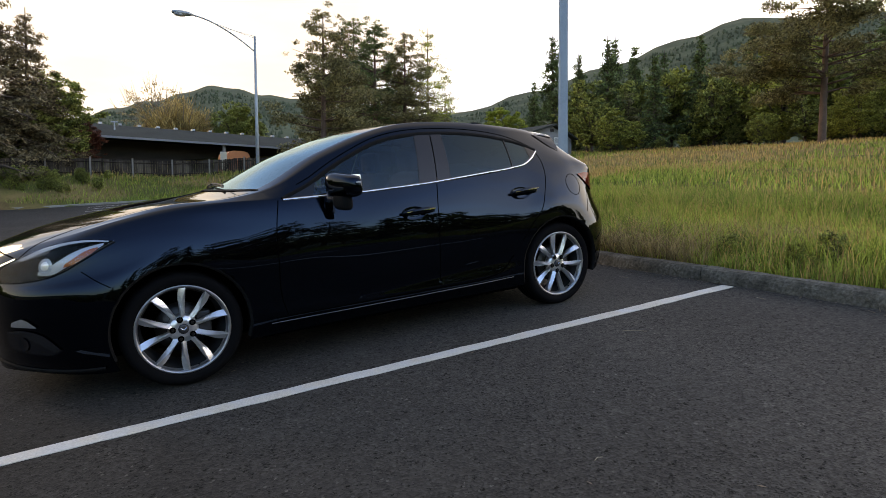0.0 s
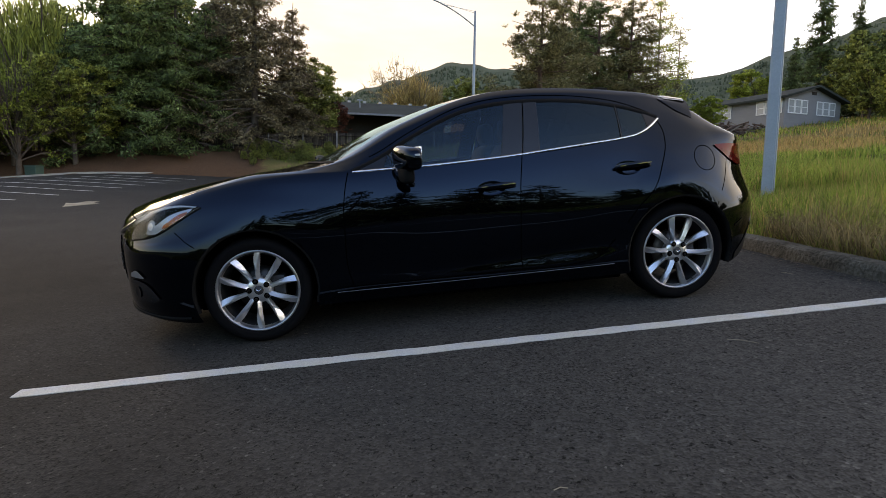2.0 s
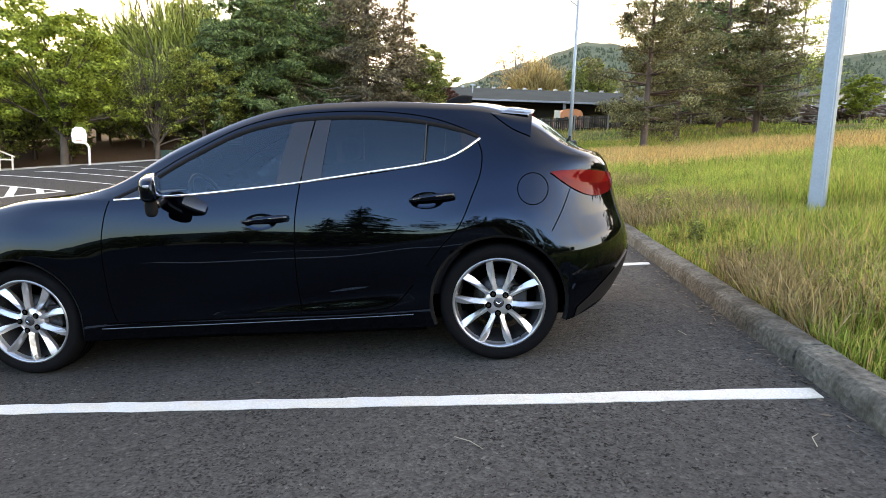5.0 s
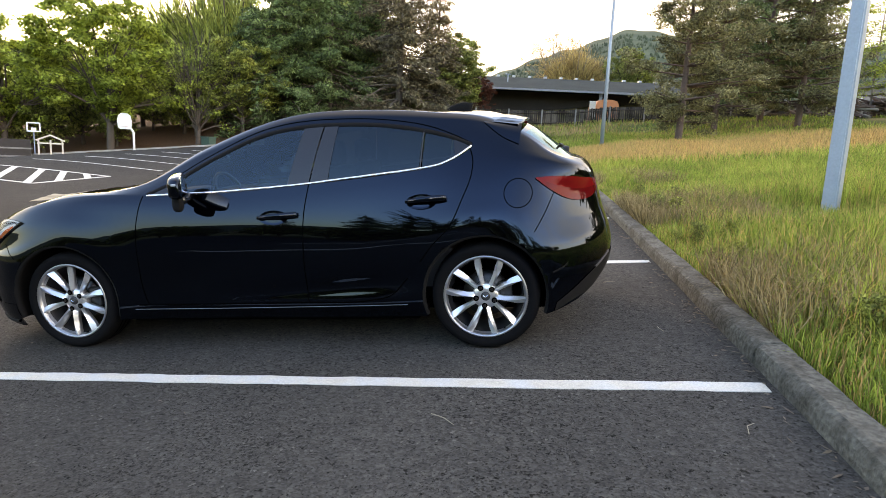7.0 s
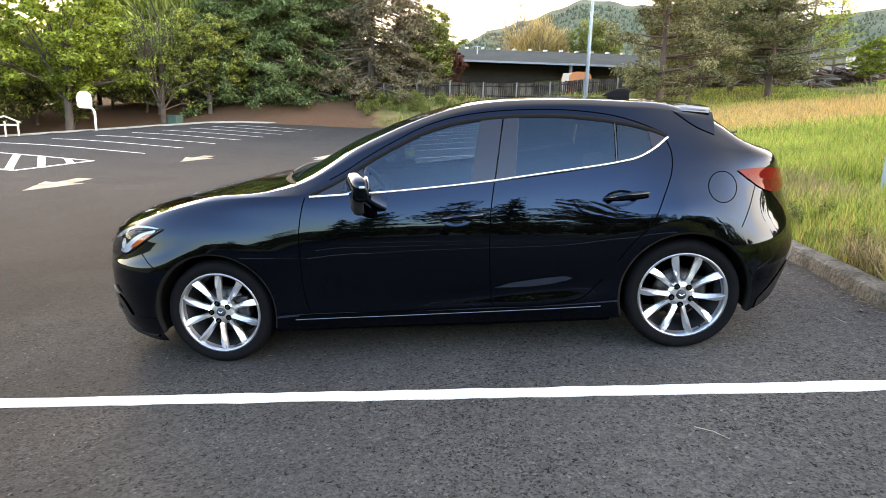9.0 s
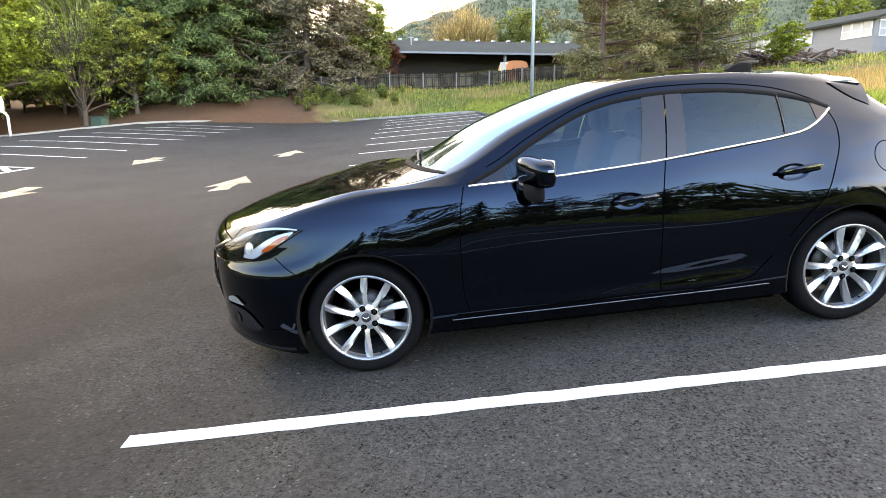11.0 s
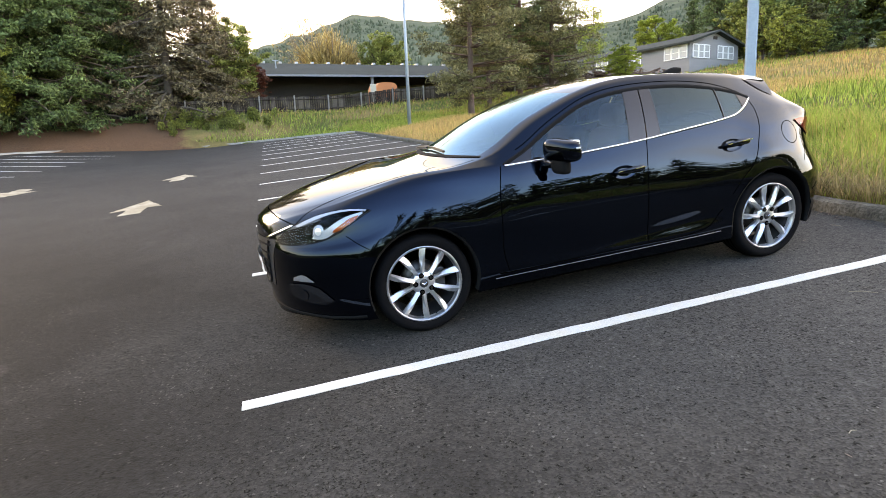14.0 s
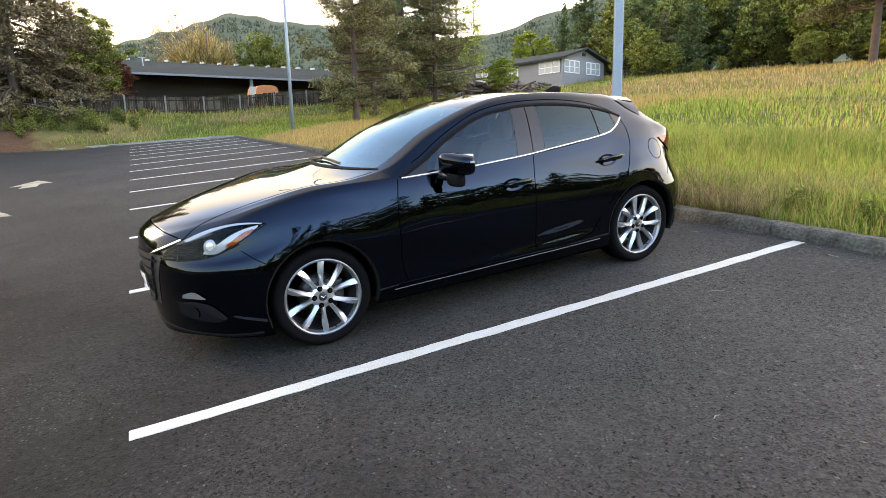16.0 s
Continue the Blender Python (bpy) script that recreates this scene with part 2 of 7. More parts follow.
def asphalt_material():
    """Grey asphalt with light and dark aggregate, broad patches and a few pale scuffs."""
    m = bpy.data.materials.new("asphalt")
    m.use_nodes = True
    n, l = m.node_tree.nodes, m.node_tree.links
    b = n["Principled BSDF"]
    co = n.new("ShaderNodeTexCoord")

    def noise_node(scale, detail=4, rough=0.6):
        t = n.new("ShaderNodeTexNoise")
        t.inputs["Scale"].default_value, t.inputs["Detail"].default_value, t.inputs["Roughness"].default_value = scale, detail, rough
        l.new(co.outputs["Object"], t.inputs["Vector"])
        return t.outputs["Fac"]

    def ramp(src, a, c, lo, hi):
        r = n.new("ShaderNodeMapRange")
        for k, v in (("From Min", a), ("From Max", c), ("To Min", lo), ("To Max", hi)):
            r.inputs[k].default_value = v
        l.new(src, r.inputs["Value"])
        return r.outputs["Result"]

    def math_node(op, x, y):
        t = n.new("ShaderNodeMath")
        t.operation = op
        for i, v in enumerate((x, y)):
            if isinstance(v, float):
                t.inputs[i].default_value = v
            else:
                l.new(v, t.inputs[i])
        return t.outputs[0]

    vor = n.new("ShaderNodeTexVoronoi")
    vor.inputs["Scale"].default_value = 90
    l.new(co.outputs["Object"], vor.inputs["Vector"])
    stone = n.new("ShaderNodeSeparateColor")
    l.new(vor.outputs["Color"], stone.inputs[0])
    cracks = ramp(noise_node(60, 6, 0.8), 0.40, 0.47, 0.5, 1.0)
    grain = ramp(stone.outputs[0], 0.0, 1.0, 0.70, 1.30)
    pits = ramp(noise_node(34, 5, 0.7), 0.59, 0.63, 1.0, 0.15)
    holes = n.new("ShaderNodeTexVoronoi")       # open pits where the binder has worn away
    holes.inputs["Scale"].default_value = 60
    shake = n.new("ShaderNodeTexNoise")
    shake.inputs["Scale"].default_value, shake.inputs["Detail"].default_value = 70, 3
    wander = n.new("ShaderNodeVectorMath")
    wander.operation = "MULTIPLY_ADD"
    wander.inputs[1].default_value = (0.03, 0.03, 0.03)
    l.new(co.outputs["Object"], shake.inputs["Vector"]), l.new(shake.outputs["Color"], wander.inputs[0]), l.new(co.outputs["Object"], wander.inputs[2])
    l.new(wander.outputs["Vector"], holes.inputs["Vector"])
    hole = n.new("ShaderNodeSeparateColor")
    l.new(holes.outputs["Color"], hole.inputs[0])
    reach = ramp(noise_node(0.9, 4), 0.40, 0.62, 0.06, 0.43)
    few = ramp(hole.outputs[2], 0.45, 0.55, 0.0, 1.0)
    dark = math_node("MULTIPLY", math_node("LESS_THAN", holes.outputs["Distance"], reach), few)
    open_pits = math_node("SUBTRACT", 1.0, math_node("MULTIPLY", dark, 0.62))
    chips = ramp(stone.outputs[1], 0.975, 0.99, 0.0, 0.05)
    coarse = ramp(noise_node(26, 4), 0.3, 0.7, 0.76, 1.24)
    worn = ramp(noise_node(1.1, 3), 0.36, 0.52, 0.15, 1.0)      # the surface is rubbed smooth in places
    cracks = math_node("ADD", math_node("MULTIPLY", cracks, worn), math_node("SUBTRACT", 1.0, worn))
    patch = ramp(noise_node(0.55, 5), 0.3, 0.7, 0.8, 1.22)
    scuff = ramp(noise_node(1.7, 8, 0.75), 0.6, 0.72, 0.0, 0.018)
    value = math_node("MULTIPLY", math_node("MULTIPLY", math_node("MULTIPLY", grain, cracks), coarse), math_node("MULTIPLY", patch, math_node("MULTIPLY", pits, open_pits)))
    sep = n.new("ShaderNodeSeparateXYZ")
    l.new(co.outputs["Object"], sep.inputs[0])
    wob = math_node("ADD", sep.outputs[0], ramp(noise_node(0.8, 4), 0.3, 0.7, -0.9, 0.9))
    lane = ramp(wob, -2.6, 1.6, 0.22, 1.05)      # darker in the lane by the bays, paler again further on
    far_tone = ramp(math_node("ADD", sep.outputs[1], ramp(noise_node(0.5, 4), 0.3, 0.7, -1.5, 1.5)), 2.5, 9.0, 0.0, 0.6)
    lane = math_node("ADD", lane, math_node("MULTIPLY", math_node("SUBTRACT", 1.0, lane), far_tone))
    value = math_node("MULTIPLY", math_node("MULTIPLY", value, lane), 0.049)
    value = math_node("ADD", math_node("ADD", value, scuff), math_node("MULTIPLY", chips, ramp(noise_node(3, 2), 0.4, 0.6, 0.1, 1.0)))
    rgb = n.new("ShaderNodeCombineColor")
    l.new(value, rgb.inputs[0]), l.new(math_node("MULTIPLY", value, 0.94), rgb.inputs[1]), l.new(math_node("MULTIPLY", value, 0.83), rgb.inputs[2])
    l.new(rgb.outputs[0], b.inputs["Base Color"])
    b.inputs["Roughness"].default_value = 0.9
    b.inputs["Specular IOR Level"].default_value = 0.15
    bp = n.new("ShaderNodeBump")
    bp.inputs["Strength"].default_value, bp.inputs["Distance"].default_value = 0.4, 0.006
    l.new(math_node("ADD", vor.outputs["Distance"], noise_node(40, 3)), bp.inputs["Height"])
    l.new(bp.outputs["Normal"], b.inputs["Normal"])
    return m


def ground_material():
    """Soil and thatch under the grass: green and straw patches, bark mulch on the bank."""
    m = material("meadow_soil", (0.075, 0.095, 0.024), 0.95, vary=0.35, scale=0.25, fine=9, bump=0.5, tint=(0.17, 0.12, 0.05), spec=0.1)
    n, l = m.node_tree.nodes, m.node_tree.links
    b = n["Principled BSDF"]
    co, sep, noise = n.new("ShaderNodeTexCoord"), n.new("ShaderNodeSeparateXYZ"), n.new("ShaderNodeTexNoise")
    l.new(co.outputs["Object"], sep.inputs[0]), l.new(co.outputs["Object"], noise.inputs["Vector"])
    noise.inputs["Scale"].default_value, noise.inputs["Detail"].default_value = 0.9, 6

    def calc(op, a, c):
        t = n.new("ShaderNodeMath")
        t.operation = op
        for i, v in enumerate((a, c)):
            if isinstance(v, float):
                t.inputs[i].default_value = v
            else:
                l.new(v, t.inputs[i])
        return t.outputs[0]

    def clamped(src, a, c, lo, hi):
        r = n.new("ShaderNodeMapRange")
        for k, v in (("From Min", a), ("From Max", c), ("To Min", lo), ("To Max", hi)):
            r.inputs[k].default_value = v
        l.new(src, r.inputs["Value"])
        return r.outputs["Result"]

    edge = calc("ADD", calc("ADD", sep.outputs[0], calc("MULTIPLY", sep.outputs[1], 0.25)), calc("MULTIPLY", noise.outputs["Fac"], 3.0))
    ripe = calc("MULTIPLY", clamped(sep.outputs[1], 12.0, 15.5, 0.0, 0.85), clamped(calc("SUBTRACT", sep.outputs[1], calc("MULTIPLY", sep.outputs[0], 0.45)), 22.0, 26.0, 1.0, 0.0))
    ripe = calc("MULTIPLY", ripe, calc("MULTIPLY", clamped(sep.outputs[0], 4.0, 5.0, 0.0, 1.0), clamped(sep.outputs[0], 20.0, 32.0, 1.0, 0.45)))
    tan = n.new("ShaderNodeMix")
    tan.data_type = "RGBA"
    tan.inputs["B"].default_value = (0.36, 0.225, 0.08, 1)
    l.new(ripe, tan.inputs["Factor"]), l.new(b.inputs["Base Color"].links[0].from_socket, tan.inputs["A"])
    mask = calc("MULTIPLY", clamped(edge, 5.0, 5.7, 1.0, 0.0), clamped(sep.outputs[1], 19.0, 22.0, 0.0, 1.0))
    chips = n.new("ShaderNodeTexNoise")
    chips.inputs["Scale"].default_value, chips.inputs["Detail"].default_value = 14, 5
    l.new(co.outputs["Object"], chips.inputs["Vector"])
    bark = n.new("ShaderNodeMix")
    bark.data_type = "RGBA"
    bark.inputs["A"].default_value, bark.inputs["B"].default_value = (0.065, 0.036, 0.021, 1), (0.16, 0.082, 0.048, 1)
    l.new(clamped(chips.outputs["Fac"], 0.3, 0.7, 0.0, 1.0), bark.inputs["Factor"])
    mix = n.new("ShaderNodeMix")
    mix.data_type = "RGBA"
    l.new(mask, mix.inputs["Factor"])
    l.new(tan.outputs["Result"], mix.inputs["A"]), l.new(bark.outputs["Result"], mix.inputs["B"])
    l.new(mix.outputs["Result"], b.inputs["Base Color"])
    return m


ASPHALT = asphalt_material()
MEADOW = ground_material()
PAINT_LINE = material("road_paint", (0.62, 0.575, 0.495), 0.75, vary=0.3, scale=7, fine=110, bump=0.3, tint=(0.5, 0.5, 0.48))
PAINT_YELLOW = material("worn_arrow_paint", (0.27, 0.215, 0.14), 0.85, vary=0.3, scale=3, fine=90, bump=0.2, tint=(0.33, 0.28, 0.20))
CONCRETE = material("kerb_concrete", (0.15, 0.14, 0.115), 0.95, vary=0.75, scale=5, fine=38, bump=1.0, tint=(0.055, 0.05, 0.04), spec=0.2)
# paler tone for the kerb at the far edge of the lot
PALE_CONCRETE = material("pale_kerb_concrete", (0.32, 0.30, 0.265), 0.95, vary=0.35, scale=2, fine=30, bump=0.6, tint=(0.22, 0.20, 0.17), spec=0.2)
GALV = material("galvanised_steel", (0.26, 0.31, 0.345), 0.5, metal=0.35, vary=0.12, scale=3, fine=40, bump=0.05)
OLD_WOOD = material("weathered_wood", (0.026, 0.019, 0.015), 0.9, vary=0.35, scale=1.5, fine=20, bump=0.4, island=0.35, tint=(0.07, 0.056, 0.046), spec=0.1)
PALE_WOOD = material("pale_play_wood", (0.55, 0.48, 0.38), 0.8, vary=0.15, scale=2, fine=20)
POST_WOOD = material("pale_post_wood", (0.20, 0.18, 0.16), 0.9, vary=0.25, scale=2, fine=20)
BARK = material("bark", (0.085, 0.062, 0.048), 0.95, vary=0.35, scale=2.5, fine=18, bump=0.8)
BARK_RED = material("red_pine_bark", (0.10, 0.06, 0.046), 0.95, vary=0.35, scale=2.5, fine=14, bump=0.8)
TWIG = material("bare_twigs", (0.17, 0.14, 0.11), 0.9, vary=0.2, scale=2, fine=9)
LEAF_GREEN = leaf_material("broad_leaves", (0.105, 0.138, 0.040), (0.275, 0.305, 0.09), 0.55)
LEAF_LIGHT = leaf_material("young_leaves", (0.165, 0.225, 0.038), (0.31, 0.365, 0.07), 0.55)
LEAF_PINE = leaf_material("pine_needles", (0.105, 0.100, 0.046), (0.22, 0.20, 0.092), 0.35)
LEAF_OLIVE = leaf_material("mid_green_leaves", (0.145, 0.175, 0.038), (0.29, 0.31, 0.078), 0.45)
LEAF_FIR = leaf_material("fir_needles", (0.05, 0.088, 0.034), (0.115, 0.16, 0.06), 0.25)
LEAF_BROWN = leaf_material("brown_spruce_needles", (0.11, 0.086, 0.052), (0.20, 0.16, 0.09), 0.3)
LEAF_YELLOW = leaf_material("yellow_spring_twigs", (0.43, 0.29, 0.12), (0.34, 0.25, 0.10), 0.4)
LEAF_CEDAR = leaf_material("cedar_sprays", (0.056, 0.098, 0.036), (0.155, 0.215, 0.08), 0.35)
LEAF_RED = leaf_material("red_leaves", (0.09, 0.022, 0.016), (0.12, 0.04, 0.02), 0.3)
GRASS_BLADE = leaf_material("grass_blades", (0.128, 0.222, 0.034), (0.285, 0.335, 0.070), 0.5)
GRASS_DRY = leaf_material("seed_heads", (0.54, 0.375, 0.155), (0.42, 0.25, 0.09), 0.4)
WEED_BROWN = leaf_material("dry_weed_stems", (0.20, 0.15, 0.07), (0.29, 0.225, 0.11), 0.4)
# far woods greyed and lightened: distance haze is put into their base colours
FOREST = material("hazed_forest_slope", (0.055, 0.074, 0.048), 0.95, vary=0.3, scale=0.02, fine=0.12, bump=0.0, tint=(0.075, 0.092, 0.058), spec=0.1)
FAR_TREES = material("hazed_conifers", (0.05, 0.068, 0.044), 0.95, vary=0.2, scale=0.01, fine=0.2, island=0.15, tint=(0.075, 0.094, 0.06), spec=0.1)

LITTER = material("dry_leaf_scraps", (0.20, 0.14, 0.085), 0.9, vary=0.3, scale=5, fine=40, island=0.5, tint=(0.08, 0.06, 0.045))
STRAW = material("straw", (0.27, 0.23, 0.16), 0.8, vary=0.2, scale=8, fine=60)

CAR_PAINT = material("black_mica_paint", (0.0003, 0.0003, 0.0006), 0.02, spec=0.40)
# blue specular tint stands in for the blue of the mirrored sky
CAR_PAINT.node_tree.nodes["Principled BSDF"].inputs["Specular Tint"].default_value = (0.46, 0.70, 1.0, 1)
GLOSS_BLACK = material("gloss_black_trim", (0.006, 0.006, 0.007), 0.12, spec=0.5)
PILLAR_GREY = material("pillar_film", (0.010, 0.010, 0.011), 0.25, spec=0.5)
MATT_BLACK = material("matt_black_plastic", (0.012, 0.012, 0.013), 0.6, vary=0.1, fine=200, bump=0.05)
LINER_BLACK = material("wheel_arch_plastic", (0.004, 0.004, 0.004), 0.85, spec=0.15)
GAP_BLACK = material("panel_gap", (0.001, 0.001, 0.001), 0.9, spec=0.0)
CHROME = material("bright_trim", (0.82, 0.83, 0.85), 0.14, metal=1.0)
ALLOY = material("silver_alloy", (0.66, 0.665, 0.67), 0.28, metal=0.85, vary=0.06, scale=20, fine=120, coat=0.3)
# barrel alloy and disc steel darkened: shade behind the spokes put into their colour
ALLOY_DARK = material("shaded_barrel_alloy", (0.05, 0.05, 0.052), 0.5, metal=0.7, vary=0.15, scale=12, fine=90)
STEEL = material("brake_disc_steel", (0.055, 0.052, 0.05), 0.4, metal=1.0, vary=0.15, scale=30, fine=200)
# bright metal that stands in for the sky's glint on the sill
SILL_GLINT = material("sill_sky_glint", (0.13, 0.13, 0.135), 0.35, metal=1.0)
RUBBER = material("tyre_rubber", (0.0042, 0.0042, 0.0046), 0.8, spec=0.06, vary=0.2, scale=12, fine=150, bump=0.1)
LAMP_GREY = material("lamp_inner_grey", (0.42, 0.43, 0.45), 0.25, metal=0.35)
RIM_EDGE = material("satin_rim_edge", (0.33, 0.335, 0.345), 0.34, metal=0.9, vary=0.1, scale=20, fine=120)
SIDE_GLASS = glass_material("tinted_side_glass", (0.10, 0.12, 0.13), 0.0, 1.56, (0.60, 0.88, 0.98))
FRONT_GLASS = glass_material("light_side_glass", (0.34, 0.42, 0.45), 0.0, 1.6, (0.60, 0.88, 1.0))
SCREEN_GLASS = glass_material("windscreen_glass", (0.10, 0.14, 0.15), 0.0, 2.1, (0.62, 0.9, 1.0))
LENS_CLEAR = glass_material("clear_lens", (0.92, 0.94, 0.95), 0.0, 1.22)
LENS_RED = material("red_tail_lens", (0.125, 0.004, 0.005), 0.03, spec=0.22)
LENS_DARK_RED = material("deep_red_lens", (0.085, 0.003, 0.004), 0.03, spec=0.22)
for lens in (LENS_RED, LENS_DARK_RED):
    lens.node_tree.nodes["Principled BSDF"].inputs["Specular Tint"].default_value = (1.0, 0.42, 0.42, 1)
LENS_AMBER = material("amber_lens", (0.38, 0.055, 0.01), 0.12, coat=1.0)
SEAT_CLOTH = material("dark_seat_cloth", (0.022, 0.022, 0.024), 0.85, vary=0.2, scale=8, fine=120, bump=0.15)
BOX_GREEN = material("green_cabinet_paint", (0.03, 0.07, 0.05), 0.6, vary=0.2, scale=2, fine=20)
HOUSE_GREY = material("grey_house_siding", (0.21, 0.21, 0.215), 0.8, vary=0.1, scale=0.6, fine=8, stretch=(1, 1, 8))
ROOF_GREEN = material("grey_green_shingles", (0.040, 0.047, 0.043), 0.95, spec=0.1, vary=0.2, scale=0.5, fine=7, bump=0.3)
WHITE_PAINT = material("white_paint", (0.74, 0.74, 0.72), 0.6, vary=0.08, scale=3, fine=30)
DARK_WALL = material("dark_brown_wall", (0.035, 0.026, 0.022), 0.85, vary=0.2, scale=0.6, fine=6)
ORANGE = material("orange_tarpaulin", (0.62, 0.19, 0.07), 0.6, vary=0.1, scale=2, fine=12)
WINDOW_PALE = material("pale_window_pane", (0.36, 0.37, 0.37), 0.2, spec=0.6)


# ---------------------------------------------------------------- mesh helpers
def mesh_object(name, verts, faces, mat, parent=None, label="", smooth=False):
    me = bpy.data.meshes.new(name)
    me.from_pydata([tuple(v) for v in verts], [], [tuple(f) for f in faces])
    if smooth:
        me.polygons.foreach_set("use_smooth", [True] * len(me.polygons))
    me.materials.append(mat)
    me.update()
    ob = new(name, me)
    ob.parent = parent
    return tagged(ob, label)


def part(name, bm, mat, parent, label="", smooth=False):
    """Links a bmesh as one mesh object under a thing or under a part."""
    me = bpy.data.meshes.new(name)
    bm.to_mesh(me)
    bm.free()
    if smooth:
        me.polygons.foreach_set("use_smooth", [True] * len(me.polygons))
    me.materials.append(mat)
    ob = new(name, me)
    ob.parent = parent
    return tagged(ob, label)


def thing(name, m, label, category, group="", kind=""):
    ob = new(name)
    ob.empty_display_size = 0.2
    ob.matrix_world = m
    return tagged(ob, label, category, group, kind)


def box(lo, hi, bevel=0.0):
    bm = bmesh.new()
    bmesh.ops.create_cube(bm, size=1)
    size = [b - a for a, b in zip(lo, hi)]
    bmesh.ops.scale(bm, vec=size, verts=bm.verts)
    bmesh.ops.translate(bm, vec=[(a + b) / 2 for a, b in zip(lo, hi)], verts=bm.verts)
    if bevel:
        bmesh.ops.bevel(bm, geom=bm.edges[:], offset=bevel, segments=2, affect="EDGES", profile=0.5)
    return bm


def revolve(profile, steps=48, axis="y", arc=(0.0, 360.0)):
    """Turns a profile of (radius, along) about an axis."""
    closed = abs(arc[1] - arc[0]) >= 359.9
    count = steps if closed else steps + 1
    verts, faces = [], []
    for i in range(count):
        a = radians(arc[0] + (arc[1] - arc[0]) * i / steps)
        for r, s in profile:
            verts.append({"y": (r * math.cos(a), s, r * math.sin(a)), "z": (r * math.cos(a), r * math.sin(a), s), "x": (s, r * math.cos(a), r * math.sin(a))}[axis])
    k = len(profile)
    for i in range(count if closed else count - 1):
        j = (i + 1) % count
        for p in range(k - 1):
            faces.append((i * k + p, j * k + p, j * k + p + 1, i * k + p + 1))
    bm = bmesh.new()
    vs = [bm.verts.new(v) for v in verts]
    for f in faces:
        bm.faces.new([vs[i] for i in f])
    bmesh.ops.remove_doubles(bm, verts=bm.verts, dist=1e-6)
    bmesh.ops.recalc_face_normals(bm, faces=bm.faces)
    return bm


def tube(points, radii, sides=6, cap=True):
    """A round bar along points."""
    bm = bmesh.new()
    rings = []
    pts = [Vector(p) for p in points]
    for i, p in enumerate(pts):
        t = (pts[min(i + 1, len(pts) - 1)] - pts[max(i - 1, 0)]).normalized()
        side = t.cross(Vector((0, 0, 1)) if abs(t.z) < 0.9 else Vector((1, 0, 0))).normalized()
        up = side.cross(t)
        r = radii[i] if isinstance(radii, (list, tuple)) else radii
        rings.append([bm.verts.new(p + side * r * math.cos(2 * math.pi * k / sides) + up * r * math.sin(2 * math.pi * k / sides)) for k in range(sides)])
    for a, b in zip(rings, rings[1:]):
        for k in range(sides):
            bm.faces.new((a[k], a[(k + 1) % sides], b[(k + 1) % sides], b[k]))
    if cap:
        bm.faces.new(rings[0][::-1])
        bm.faces.new(rings[-1])
    return bm


def join(*bms):
    """One bmesh out of several."""
    out = bmesh.new()
    for b in bms:
        me = bpy.data.meshes.new("scrap")
        b.to_mesh(me)
        b.free()
        out.from_mesh(me)
        bpy.data.meshes.remove(me)
    return out


def smooth01(t):
    t = np.clip(t, 0.0, 1.0)
    return t * t * (3 - 2 * t)


# ---------------------------------------------------------------- lie of the land (world x, y -> z)
def lot_height(x, y):
    """The paved surface: a tilted plane at the stalls, flatter across the aisle."""
    return 0.0908 * x + 0.0519 * y + 1.15 * smooth01((-4.0 - x) / 14.0)


HILL_AZ = (-180, -60, -20, -8, -1, 2, 5, 7, 9.6, 12, 14, 20, 25, 29, 32.4, 36.4, 39.4, 45, 56, 70, 90, 120, 150, 180)
HILL_EL = (3, 3, 3.0, 5.4, 8.2, 8.9, 10.0, 10.6, 11.0, 10.9, 10.5, 9.8, 9.2, 9.1, 9.5, 10.5, 11.2, 12.6, 15.4, 14.0, 3.5, 3, 3, 3)


def land_height(x, y):
    """The open ground round the lot, out to the wooded hills."""
    x, y = np.asarray(x, float), np.asarray(y, float)
    r = np.hypot(x, y + 3.4)
    near = lot_height(np.clip(x, -70, 95), np.clip(y, -60, 110)) + 0.06
    west = 1 - 0.8 * smooth01((x - 12) / 30)
    near = near + west * ((1.25 + 0.65 * smooth01((6 - x) / 10)) * smooth01((y - 36) / 9) + 3.0 * smooth01((y - 45) / 30))
    near = near + 0.8 * smooth01((x - 30) / 25)
    near = near + 0.06 * np.sin(x * 0.9 + 1.3 * np.sin(y * 0.5)) * smooth01((np.abs(x - 4) - 1.5) / 4) * (x > 4)
    az = np.degrees(np.arctan2(x, y + 3.4))
    el = np.interp(az, HILL_AZ, HILL_EL) + 0.15 * np.sin(az * 0.9) + 0.10 * np.sin(az * 2.3 + 1)
    far_d = 1500.0
    far = np.tan(np.radians(el)) * far_d * smooth01((r - 170) / (far_d - 170)) ** 1.15 + 9 * (1 - smooth01((r - 170) / 300))
    far = np.where(r > far_d, far * (1 - 0.7 * smooth01((r - far_d) / 1500)), far)
    w = smooth01((r - 110) / 110)
    return near * (1 - w) + far * w


def ground_at(x, y):
    return float(land_height(x, y))


def spot(az, d):
    """A place by its bearing (degrees clockwise from +y) and distance from the parking bay."""
    return -0.3 + d * math.sin(radians(az)), -3.4 + d * math.cos(radians(az))


# outline of the paved lot, counter-clockwise
KERB_X = 4.10
LOT_EDGE = [(KERB_X, -32.0), (KERB_X, 31.6), (3.4, 33.2), (-1.3, 36.3), (-5.0, 38.3), (-9.5, 39.0), (-14.0, 37.0), (-19.0, 35.2), (-24.5, 33.8), (-28.5, 31.4), (-46.0, 18.0), (-46.0, -32.0)]


